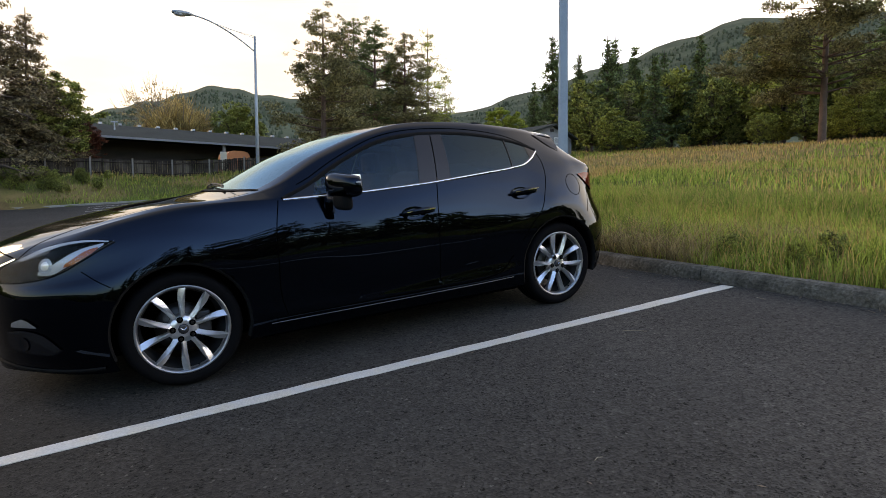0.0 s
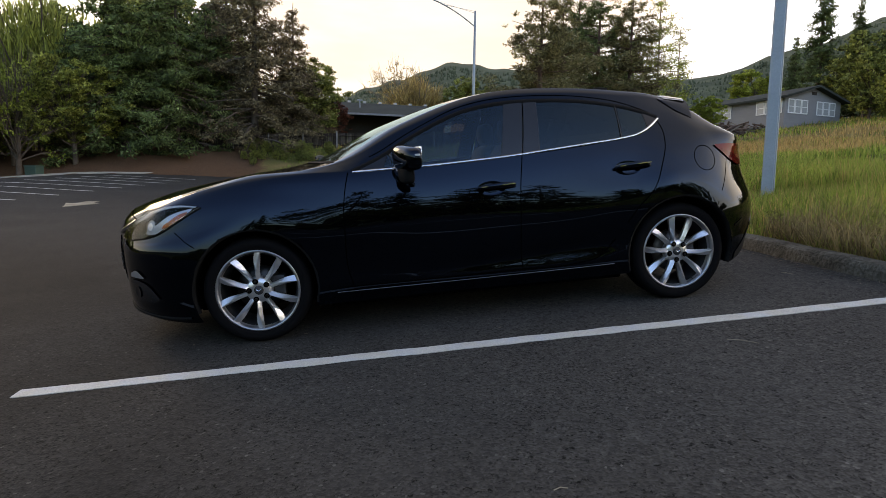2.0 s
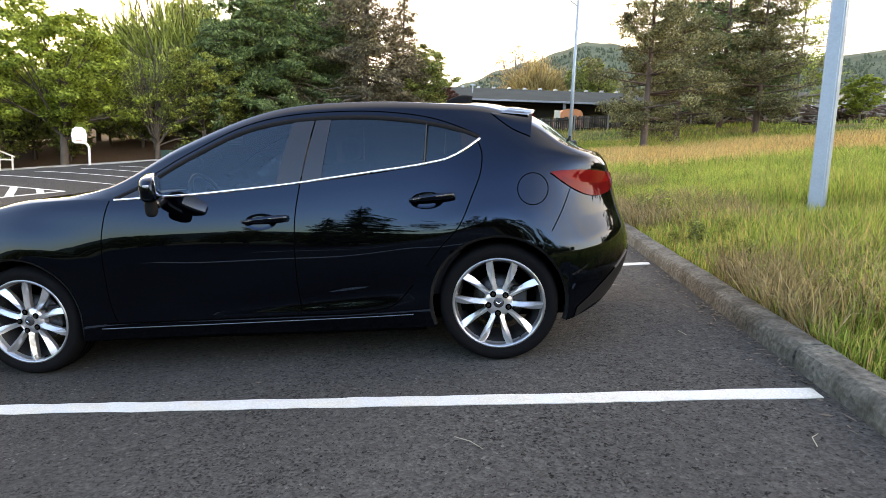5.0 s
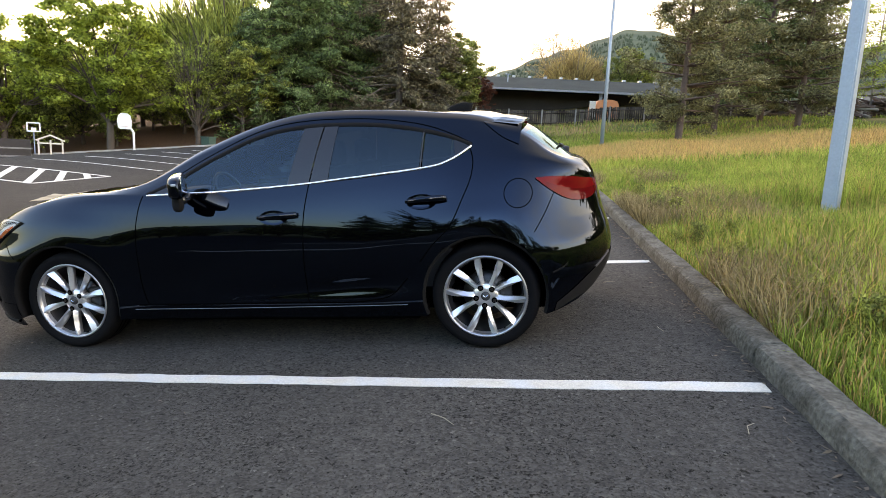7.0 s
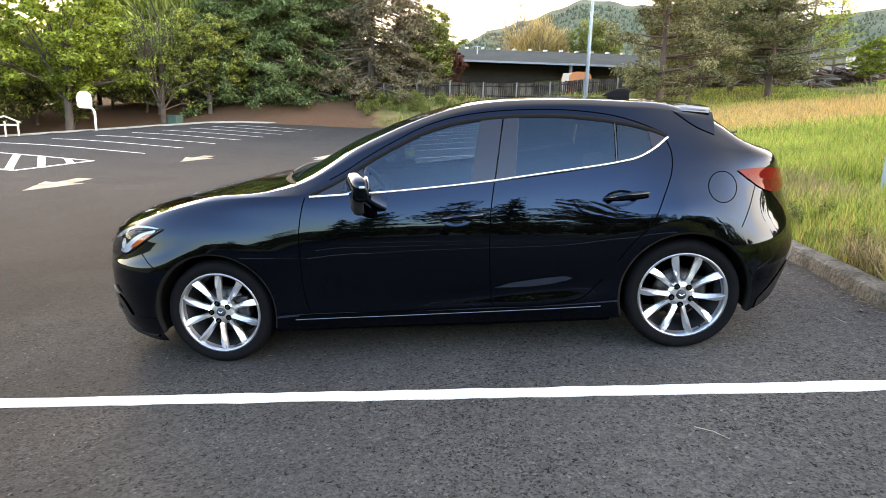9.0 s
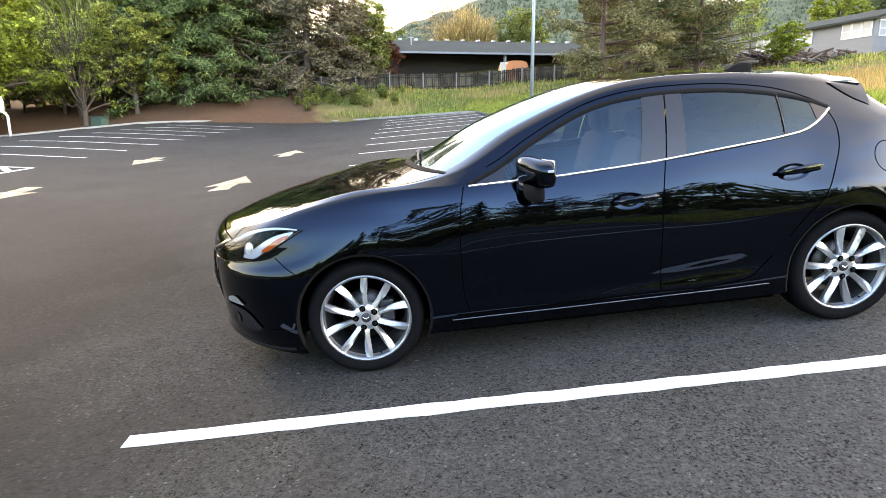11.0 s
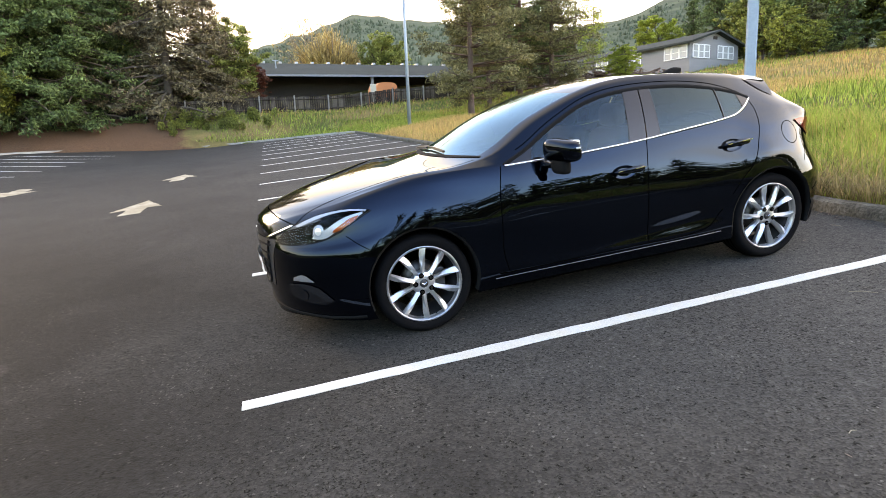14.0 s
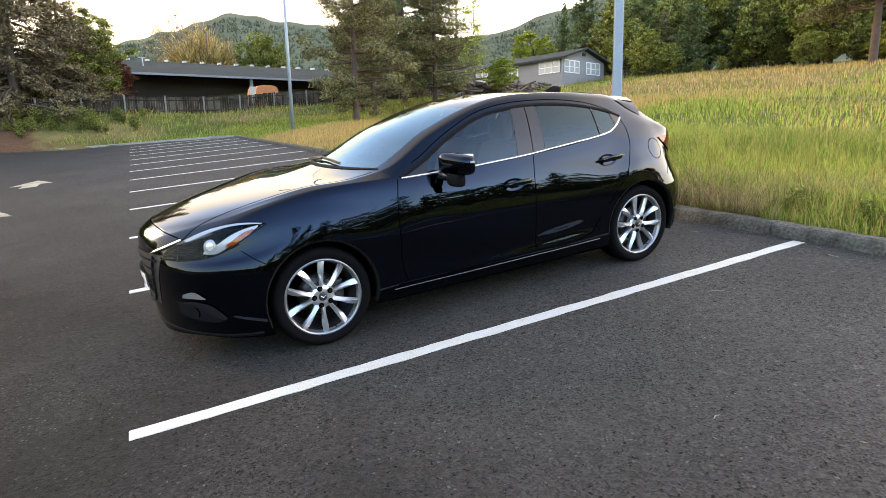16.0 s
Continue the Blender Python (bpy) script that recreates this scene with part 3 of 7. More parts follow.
def inside(px, py, poly):
    res = np.zeros(np.shape(px), bool)
    for (x0, y0), (x1, y1) in zip(poly, poly[1:] + poly[:1]):
        c = ((y0 > py) != (y1 > py)) & (px < (x1 - x0) * (py - y0) / ((y1 - y0) or 1e-9) + x0)
        res ^= c
    return res


def grid_mesh(name, xs, ys, zfun, mat, keep=None, smooth=True):
    X, Y = np.meshgrid(xs, ys)
    Z = zfun(X, Y)
    n, m = len(ys), len(xs)
    idx = np.arange(n * m).reshape(n, m)
    quads = np.stack([idx[:-1, :-1], idx[:-1, 1:], idx[1:, 1:], idx[1:, :-1]], -1).reshape(-1, 4)
    if keep is not None:
        cx, cy = X.ravel()[quads].mean(1), Y.ravel()[quads].mean(1)
        quads = quads[keep(cx, cy)]
    verts = np.stack([X, Y, Z], -1).reshape(-1, 3)
    used, inv = np.unique(quads, return_inverse=True)
    return mesh_object(name, verts[used], inv.reshape(-1, 4), mat, smooth=smooth)


def axis_steps(fine_lo, fine_hi, step, far):
    mid = list(np.arange(fine_lo, fine_hi + step / 2, step))
    out, s = [], step
    p = fine_hi
    while p < far:
        s *= 1.075
        p += s
        out.append(p)
    low, s, p = [], step, fine_lo
    while p > -far:
        s *= 1.075
        p -= s
        low.append(p)
    return np.array(low[::-1] + mid + out)


# ---------------------------------------------------------------- ground and paving
def ground_z(X, Y):
    z = land_height(X, Y)
    paved = inside(X, Y, [(x * 1.0, y) for x, y in LOT_EDGE])
    return np.where(paved, lot_height(X, Y) - 0.12, z)


ground = grid_mesh("ground", axis_steps(-56, 66, 1.0, 3200), axis_steps(-46, 96, 1.0, 3200), ground_z, MEADOW)
tagged(ground, "sloping rough meadow running up to wooded hills", "ground", kind="stuff")
ground["kind"] = "structure"
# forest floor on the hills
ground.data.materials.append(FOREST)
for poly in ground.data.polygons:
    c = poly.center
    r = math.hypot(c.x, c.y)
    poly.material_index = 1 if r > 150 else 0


def strip_surface(edge_pts, step=1.0):
    """Points along a polyline at even steps."""
    pts = []
    for (x0, y0), (x1, y1) in zip(edge_pts, edge_pts[1:]):
        n = max(1, int(math.hypot(x1 - x0, y1 - y0) / step))
        pts += [(x0 + (x1 - x0) * i / n, y0 + (y1 - y0) * i / n) for i in range(n)]
    return pts + [edge_pts[-1]]


def make_paving():
    bm = bmesh.new()
    ring = [bm.verts.new((x, y, 0)) for x, y in strip_surface(LOT_EDGE + LOT_EDGE[:1], 1.0)[:-1]]
    bm.faces.new(ring)
    for x in np.arange(-45, 4, 1.0):
        bmesh.ops.bisect_plane(bm, geom=bm.verts[:] + bm.edges[:] + bm.faces[:], plane_co=(x, 0, 0), plane_no=(1, 0, 0))
    for y in np.arange(-30, 41, 2.0):
        bmesh.ops.bisect_plane(bm, geom=bm.verts[:] + bm.edges[:] + bm.faces[:], plane_co=(0, y, 0), plane_no=(0, 1, 0))
    for v in bm.verts:
        v.co.z = float(lot_height(v.co.x, v.co.y))
    bmesh.ops.recalc_face_normals(bm, faces=bm.faces)
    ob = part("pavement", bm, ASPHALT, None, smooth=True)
    tagged(ob, "worn dark grey asphalt of a sloping car park", "pavement", kind="structure")


make_paving()


def make_kerb():
    """A concrete kerb in cast lengths, following the edge of the lot."""
    top = thing("kerb", Matrix(), "weathered grey concrete kerb edging the asphalt", "kerb", kind="structure")
    rnd = random.Random(4)
    pts = strip_surface(LOT_EDGE[:-1], 3.05)
    profile = [(-0.006, -0.10), (0.002, 0.070), (0.012, 0.100), (0.034, 0.116), (0.142, 0.124), (0.162, 0.110), (0.166, -0.10)]
    for (x0, y0), (x1, y1) in zip(pts, pts[1:]):
        d = Vector((x1 - x0, y1 - y0, 0))
        length = d.length
        d.normalize()
        out = Vector((d.y, -d.x, 0))
        verts, faces = [], []
        cuts = 14
        for i in range(cuts + 1):
            s = 0.006 + (length - 0.012) * i / cuts
            wob = rnd.uniform(-0.004, 0.004)
            px, py = x0 + d.x * s, y0 + d.y * s
            for a, h in profile:
                chip = rnd.uniform(-0.006, 0.004) if h > 0.07 else 0
                verts.append((px + out.x * (a + wob), py + out.y * (a + wob), float(lot_height(px, py)) + h + chip))
        k = len(profile)
        for i in range(cuts):
            for j in range(k - 1):
                faces.append((i * k + j, (i + 1) * k + j, (i + 1) * k + j + 1, i * k + j + 1))
        faces.append(tuple(range(k))[::-1])
        faces.append(tuple(cuts * k + j for j in range(k)))
        mesh_object("kerb_stone", verts, [f[::-1] for f in faces], CONCRETE if y0 < 31 and x0 > 4 else PALE_CONCRETE, top, smooth=False)


make_kerb()


def painted(name, corners, label, mat=PAINT_LINE, seed=0, ragged=0.006):
    """A painted shape lying on the asphalt: a closed outline with slightly ragged edges."""
    rnd = random.Random(seed)
    pts = []
    for (x0, y0), (x1, y1) in zip(corners, corners[1:] + corners[:1]):
        n = max(1, int(math.hypot(x1 - x0, y1 - y0) / 0.12))
        for i in range(n):
            t = i / n
            j = ragged if i else 0
            pts.append((x0 + (x1 - x0) * t + rnd.uniform(-j, j), y0 + (y1 - y0) * t + rnd.uniform(-j, j)))
    bm = bmesh.new()
    low = [bm.verts.new((x, y, float(lot_height(x, y)) - 0.002)) for x, y in pts]
    f = bm.faces.new(low)
    ext = bmesh.ops.extrude_face_region(bm, geom=[f])
    for v in ext["geom"]:
        if isinstance(v, bmesh.types.BMVert):
            v.co.z += 0.006
    bmesh.ops.triangulate(bm, faces=[f for f in bm.faces if len(f.verts) > 4])
    bmesh.ops.recalc_face_normals(bm, faces=bm.faces)
    ob = part(name, bm, mat, None)
    return tagged(ob, label, "road marking", "painted markings", "structure")


STALL, LINE_W = 2.74, 0.10
for k in range(-3, 13):
    y = -0.425 + STALL * k
    skew = -0.07
    painted("parking_line", [(-1.16, y - LINE_W / 2), (4.06, y - LINE_W / 2 + skew), (4.06, y + LINE_W / 2 + skew), (-1.16, y + LINE_W / 2)],
            "white painted stall line on dark asphalt", seed=k)
for k in range(8):
    y, xl, xr, rise = 16.1 + 2.42 * k, -15.9 + 0.22 * k, -9.9 + 0.12 * k, 1.0 - 0.04 * k
    painted("parking_line", [(xl, y + rise - 0.05), (xr, y - 0.05), (xr, y + 0.05), (xl, y + rise + 0.05)], "white painted stall line on dark asphalt", seed=40 + k)



def arrow(cx, cy, angle, mat, label):
    shape = [(0.0, 0.19), (-0.75, 0.19), (-0.75, -0.19), (0.0, -0.19), (-0.05, -0.48), (1.25, 0.0), (-0.05, 0.48)]
    c, s = math.cos(radians(angle)), math.sin(radians(angle))
    painted("arrow_marking", [(cx + x * c - y * s, cy + x * s + y * c) for x, y in shape], label, mat, seed=int(cx * 7 + cy), ragged=0.02)


for ax, ay, turn in ((-3.5, 9.25, 90), (-3.5, 15.5, 90), (-8.05, 9.6, -90), (-7.8, 15.7, -90)):
    arrow(ax, ay, turn, PAINT_YELLOW, "worn pale traffic arrow painted on the asphalt")

# the hatched island at the end of the far stalls
for i, (p, q) in enumerate((((-10.0, 13.55), (-16.0, 14.3)), ((-10.0, 13.55), (-10.3, 10.9)), ((-10.3, 10.9), (-16.0, 11.5)))):
    d = Vector((q[0] - p[0], q[1] - p[1]))
    nn = Vector((-d.y, d.x)).normalized() * 0.06
    painted("hatch_border", [(p[0] - nn.x, p[1] - nn.y), (q[0] - nn.x, q[1] - nn.y), (q[0] + nn.x, q[1] + nn.y), (p[0] + nn.x, p[1] + nn.y)], "white painted border of a hatched island", seed=70 + i)
for i, (p, q) in enumerate((((-10.12, 12.75), (-10.85, 13.62)), ((-10.2, 11.7), (-11.75, 13.75)), ((-10.5, 10.95), (-12.6, 13.85)), ((-11.6, 11.05), (-13.7, 13.98)), ((-12.8, 11.2), (-14.9, 14.1)), ((-14.0, 11.3), (-15.9, 14.0)))):
    painted("hatch_bar", [(p[0] - 0.12, p[1]), (p[0] + 0.12, p[1]), (q[0] + 0.12, q[1]), (q[0] - 0.12, q[1])], "white diagonal bar of a hatched island", seed=80 + i)


# ---------------------------------------------------------------- the parked car
# car space: x from the front hub to the tail, y across from the near side, z up from the asphalt
CAR_MID, HALF = 0.87, 0.90
HUB_Z, TYRE_R, RIM_R, ARCH_R = 0.321, 0.325, 0.248, 0.364
WHEEL_IN = 0.028      # the wheels stand in from the body side

# lines that run from the middle of the nose round the side to the middle of the tail: (x, half width, z)
CAR_LINES = {
    "bottom": [(-0.925, 0, 0.18), (-0.885, 0.36, 0.175), (-0.725, 0.61, 0.18), (-0.55, 0.77, 0.17), (-0.37, 0.865, 0.165), (0, 0.875, 0.2), (0.38, 0.865, 0.2), (0.6, 0.85, 0.2), (1.05, 0.85, 0.205), (1.55, 0.85, 0.205), (2.05, 0.85, 0.205), (2.36, 0.86, 0.21), (2.7, 0.87, 0.21), (3.05, 0.853, 0.215), (3.215, 0.75, 0.26), (3.348, 0.55, 0.31), (3.39, 0, 0.32)],
    "sill": [(-0.945, 0, 0.27), (-0.898, 0.36, 0.26), (-0.75, 0.63, 0.25), (-0.57, 0.795, 0.25), (-0.37, 0.885, 0.25), (0, 0.893, 0.292), (0.38, 0.887, 0.297), (0.6, 0.884, 0.299), (1.05, 0.884, 0.302), (1.55, 0.884, 0.307), (2.05, 0.884, 0.312), (2.36, 0.886, 0.322), (2.7, 0.893, 0.33), (3.06, 0.868, 0.33), (3.25, 0.74, 0.38), (3.40, 0.55, 0.41), (3.47, 0, 0.42)],
    "dip": [(-0.958, 0, 0.4), (-0.905, 0.36, 0.4), (-0.765, 0.63, 0.4), (-0.58, 0.8, 0.4), (-0.37, 0.893, 0.4), (0, 0.898, 0.42), (0.38, 0.889, 0.4), (0.6, 0.884, 0.39), (1.05, 0.882, 0.356), (1.55, 0.875, 0.378), (2.05, 0.870, 0.412), (2.37, 0.888, 0.43), (2.7, 0.898, 0.43), (3.07, 0.873, 0.46), (3.285, 0.735, 0.52), (3.44, 0.52, 0.54), (3.49, 0, 0.55)],
    "mid": [(-0.965, 0, 0.53), (-0.91, 0.36, 0.53), (-0.768, 0.63, 0.53), (-0.58, 0.8, 0.54), (-0.37, 0.893, 0.55), (0, 0.9, 0.58), (0.38, 0.892, 0.54), (0.6, 0.887, 0.51), (1.05, 0.886, 0.445), (1.55, 0.885, 0.452), (2.05, 0.887, 0.497), (2.38, 0.897, 0.56), (2.7, 0.902, 0.6), (3.07, 0.875, 0.605), (3.275, 0.732, 0.63), (3.425, 0.52, 0.65), (3.475, 0, 0.67)],
    "crease_low": [(-0.968, 0, 0.62), (-0.908, 0.36, 0.62), (-0.755, 0.625, 0.62), (-0.568, 0.79, 0.63), (-0.36, 0.876, 0.645), (0, 0.898, 0.72), (0.38, 0.897, 0.66), (0.6, 0.895, 0.635), (1.05, 0.893, 0.655), (1.55, 0.895, 0.655), (2.05, 0.897, 0.65), (2.38, 0.901, 0.67), (2.7, 0.902, 0.74), (3.06, 0.845, 0.71), (3.25, 0.706, 0.715), (3.395, 0.515, 0.735), (3.44, 0, 0.75)],
    "crease": [(-0.97, 0, 0.66), (-0.903, 0.36, 0.655), (-0.742, 0.617, 0.65), (-0.552, 0.776, 0.658), (-0.352, 0.855, 0.69), (0, 0.885, 0.785), (0.38, 0.893, 0.705), (0.6, 0.894, 0.668), (1.05, 0.892, 0.688), (1.55, 0.894, 0.688), (2.05, 0.896, 0.682), (2.38, 0.9, 0.71), (2.7, 0.897, 0.785), (3.055, 0.827, 0.762), (3.235, 0.692, 0.765), (3.38, 0.515, 0.775), (3.43, 0, 0.785)],
    "shoulder": [(-0.968, 0, 0.722), (-0.885, 0.36, 0.735), (-0.69, 0.6, 0.765), (-0.53, 0.75, 0.79), (-0.34, 0.815, 0.83), (0, 0.846, 0.888), (0.38, 0.864, 0.848), (0.6, 0.874, 0.832), (1.05, 0.874, 0.838), (1.55, 0.873, 0.846), (2.05, 0.867, 0.86), (2.39, 0.86, 0.88), (2.7, 0.852, 0.903), (3.02, 0.785, 0.905), (3.21, 0.67, 0.90), (3.348, 0.515, 0.90), (3.395, 0, 0.91)],
    "belt": [(-0.962, 0, 0.763), (-0.855, 0.36, 0.785), (-0.65, 0.57, 0.84), (-0.47, 0.69, 0.885), (-0.3, 0.748, 0.93), (0, 0.778, 0.982), (0.38, 0.8, 0.995), (0.6, 0.822, 0.983), (1.05, 0.826, 0.985), (1.55, 0.824, 1.008), (2.05, 0.81, 1.045), (2.4, 0.785, 1.078), (2.7, 0.748, 1.1), (2.98, 0.715, 1.083), (3.215, 0.655, 1.055), (3.315, 0.48, 1.05), (3.345, 0, 1.05)],
    "glass": [(-0.955, 0, 0.777), (-0.838, 0.35, 0.80), (-0.63, 0.55, 0.858), (-0.45, 0.665, 0.9), (-0.275, 0.72, 0.943), (0, 0.752, 0.994), (0.36, 0.772, 1.008), (0.555, 0.778, 1.02), (1, 0.742, 1.13), (1.53, 0.716, 1.225), (2.05, 0.702, 1.25), (2.4, 0.682, 1.25), (2.7, 0.648, 1.235), (2.955, 0.628, 1.18), (3.175, 0.6, 1.1), (3.295, 0.47, 1.07), (3.325, 0, 1.07)],
    "rail": [(-0.948, 0, 0.79), (-0.82, 0.34, 0.816), (-0.61, 0.53, 0.875), (-0.43, 0.635, 0.915), (-0.25, 0.69, 0.957), (0, 0.725, 1.003), (0.34, 0.742, 1.018), (0.51, 0.735, 1.045), (0.95, 0.635, 1.255), (1.5, 0.575, 1.425), (2.05, 0.562, 1.434), (2.4, 0.556, 1.402), (2.72, 0.535, 1.352), (2.94, 0.56, 1.25), (3.125, 0.565, 1.125), (3.27, 0.46, 1.088), (3.30, 0, 1.09)],
}
# the middle line over bonnet, screen, roof and tail: (x, z)
CAR_SPINE = [(-.948, .79), (-.915, .816), (-.80, .864), (-.62, .918), (-.40, .96), (-.10, 1.004), (.17, 1.033), (.30, 1.055),
             (.82, 1.275), (1.45, 1.447), (2.05, 1.460), (2.42, 1.43), (2.78, 1.395), (3.02, 1.292), (3.18, 1.165), (3.275, 1.098), (3.30, 1.09)]


def spline(pts, n, ends=None):
    """A smooth curve through points, n steps between two; ends: the points beyond the first and the last."""
    p = np.array(pts, float)
    first, last = ends if ends else (2 * p[0] - p[1], 2 * p[-1] - p[-2])
    q = np.vstack([first, p, last])
    d = np.maximum(np.linalg.norm(np.diff(q, axis=0), axis=1), 1e-6)
    out = []
    for i in range(1, len(q) - 2):
        h0, h, h1 = d[i - 1], d[i], d[i + 1]
        m0 = ((q[i + 1] - q[i]) / h * h0 + (q[i] - q[i - 1]) / h0 * h) / (h0 + h)
        m1 = ((q[i + 2] - q[i + 1]) / h1 * h + (q[i + 1] - q[i]) / h * h1) / (h + h1)
        for k in range(n):
            t = k / n
            out.append((2 * t**3 - 3 * t**2 + 1) * q[i] + (t**3 - 2 * t**2 + t) * h * m0 + (3 * t**2 - 2 * t**3) * q[i + 1] + (t**3 - t**2) * h * m1)
    return np.array(out + [q[-2]])


STEP_X, STEP_Z, TOP_ROWS = 8, 4, 10
flip = np.array([1, -1, 1])
LINES = []
for pts in CAR_LINES.values():
    p = np.array(pts, float)
    LINES.append(spline(p, STEP_X, (p[1] * flip, p[-2] * flip)))
LINES = np.array(LINES)                                 # line, column, xyz
cols = LINES.shape[1]
SIDE = np.stack([spline(LINES[:, c], STEP_Z) for c in range(cols)], 1)      # row, column, xyz
spine = spline(CAR_SPINE, STEP_X)
TOP = []
for r in range(1, TOP_ROWS + 1):
    s = r / TOP_ROWS
    e = 1 - (1 - s) ** 2
    rail = LINES[-1]
    TOP.append(np.stack([rail[:, 0] + (spine[:, 0] - rail[:, 0]) * e, rail[:, 1] * (1 - s), rail[:, 2] + (spine[:, 1] - rail[:, 2]) * e], -1))
SHELL = np.concatenate([SIDE, np.array(TOP)])           # row, column, (x, half, z)
rows_side, rows_all = SIDE.shape[0], SHELL.shape[0]


def car_bvh_grid():
    """The near half of the shell in car space, for laying trim on it."""
    v = SHELL.reshape(-1, 3).copy()
    v[:, 1] = CAR_MID - v[:, 1]
    idx = np.arange(rows_all * cols).reshape(rows_all, cols)
    f = np.stack([idx[:-1, :-1], idx[:-1, 1:], idx[1:, 1:], idx[1:, :-1]], -1).reshape(-1, 4)
    return v, f


shell_v, shell_f = car_bvh_grid()
from mathutils.bvhtree import BVHTree
SKIN = BVHTree.FromPolygons([Vector(v) for v in shell_v], [tuple(int(i) for i in f) for f in shell_f])


def skin(x, z, lift=0.0):
    """The point of the near side at (x, z)."""
    hit, normal, _, _ = SKIN.ray_cast(Vector((x, -1.0, z)), Vector((0, 1, 0)))
    if hit is None:
        hit, normal, _, _ = SKIN.find_nearest(Vector((x, 0.05, z)))
    if normal.y > 0:
        normal = -normal
    return hit + normal * lift, normal


def nearest_skin(p, lift=0.0):
    hit, normal, _, _ = SKIN.find_nearest(Vector(p))
    if normal.dot(hit - Vector((1.2, CAR_MID, 0.6))) < 0:
        normal = -normal
    return hit + normal * lift, normal


car = thing("car", GROUND.copy(), "glossy black five-door hatchback with silver alloy wheels, parked on asphalt", "car")


def mirrored_part(name, make, parent, mat, label="", smooth=True):
    """A part on the near side and its twin on the far side."""
    verts, faces = make
    near = mesh_object(name, verts, faces, mat, parent, label, smooth)
    far = mesh_object(name, [(x, 2 * CAR_MID - y, z) for x, y, z in verts], [tuple(f)[::-1] for f in faces], mat, parent, label, smooth)
    return near, far


def make_shell():
    """The skin of the body, cut into bonnet, doors, bumpers, roof and the rest."""
    idx = np.arange(rows_all * cols).reshape(rows_all, cols)
    near = SHELL.reshape(-1, 3).copy()
    # open the wheel arches: corners just inside the arch are drawn onto its edge
    quads = np.stack([idx[:-1, :-1], idx[:-1, 1:], idx[1:, 1:], idx[1:, :-1]], -1)
    keep = np.ones(quads.shape[:2], bool)
    for hx in (0.0, 2.70):
        dx, dz = near[:, 0] - hx, near[:, 2] - HUB_Z - 0.012
        dist = np.hypot(dx, dz)
        low = (near[:, 1] > 0.55)
        inn = (dist < ARCH_R) & low
        keep &= ~(inn[quads].sum(-1) >= 3)
        edge = inn & np.isin(np.arange(len(near)), quads[keep])
        near[edge, 0] = hx + dx[edge] / dist[edge] * ARCH_R
        near[edge, 2] = HUB_Z + 0.012 + dz[edge] / dist[edge] * ARCH_R
    rr, cc = np.meshgrid(np.arange(rows_all - 1), np.arange(cols - 1), indexing="ij")
    key = (cc + 0.5) / STEP_X
    cen = near[quads].mean(2)
    x, z = cen[..., 0], cen[..., 2]
    top = rr >= rows_side - 1
    s_top = (rr - rows_side + 1.5) / TOP_ROWS
    names = np.full(quads.shape[:2], "body", object)
    names[top & (key < 6.8) & (key > 0.6)] = "bonnet"
    names[top & (key > 7.05) & (key < 8.62) & (s_top > 0.06)] = "windscreen"
    names[top & (key > 8.62) & (key < 12.6)] = "roof"
    names[top & (key > 12.6)] = "tailgate"
    names[top & (key > 12.95) & (key < 14.55) & (s_top > 0.08)] = "rear_window"
    names[~top & (z < 0.74) & (key < 3.98)] = "front_bumper"
    names[~top & (z < 0.90) & (key > 13.05)] = "rear_bumper"
    names[~top & (z >= 0.90) & (key > 14.3)] = "tailgate"
    door = ~top & (z > 0.30) & (rr < 36)
    hinge = 0.555 + 0.06 * (z - 0.86)
    names[door & (x > hinge) & (x < 1.625 + 0.10 * np.maximum(z - 0.6, 0)) & (x > 0.45) & (z < 1.0)] = "front_door"
    rear_edge = np.where(z > 1.04, 2.62, np.where(z > 0.65, 2.41 + 0.6 * (z - 0.65), 2.25 + 0.5 * (z - 0.35)))
    names[door & (x >= 1.625 + 0.10 * np.maximum(z - 0.6, 0)) & (x < rear_edge) & (z < 1.1)] = "rear_door"
    # leave the side windows open
    lo = np.interp(x, DLO_X, DLO_LO) + 0.012
    hi = np.interp(x, DLO_X, DLO_HI) - 0.012
    keep &= ~(~top & (x > 0.80) & (x < 2.58) & (z > lo) & (z < hi))
    verts = np.concatenate([near, near * flip])
    off = len(near)
    faces = np.concatenate([quads[keep], quads[keep][:, ::-1] + off])
    tags = np.concatenate([names[keep], names[keep]])
    side_of = np.concatenate([np.zeros(keep.sum(), int), np.ones(keep.sum(), int)])
    verts = verts.copy()
    verts[:, 1] = CAR_MID - verts[:, 1]
    # shared smooth normals
    tri = verts[faces]
    nrm = np.cross(tri[:, 2] - tri[:, 0], tri[:, 3] - tri[:, 1])
    vn = np.zeros_like(verts)
    for k in range(4):
        np.add.at(vn, faces[:, k], nrm)
    snapped = np.round(verts / 1e-4).astype(int)
    _, same = np.unique(snapped, axis=0, return_inverse=True)
    same = same.ravel()
    acc = np.zeros((same.max() + 1, 3))
    np.add.at(acc, same, vn)
    vn = acc[same]
    vn /= np.maximum(np.linalg.norm(vn, axis=1, keepdims=True), 1e-9)
    mats = {"windscreen": SCREEN_GLASS, "rear_window": SIDE_GLASS}
    labels = {"windscreen": "raked glass windscreen mirroring the pale sky", "rear_window": "tinted rear window"}
    for name in sorted(set(tags)):
        for side in ((0, 1) if name.endswith("door") else (None,)):
            pick = tags == name
            if side is not None:
                pick &= side_of == side
            f = faces[pick]
            used, inv = np.unique(f, return_inverse=True)
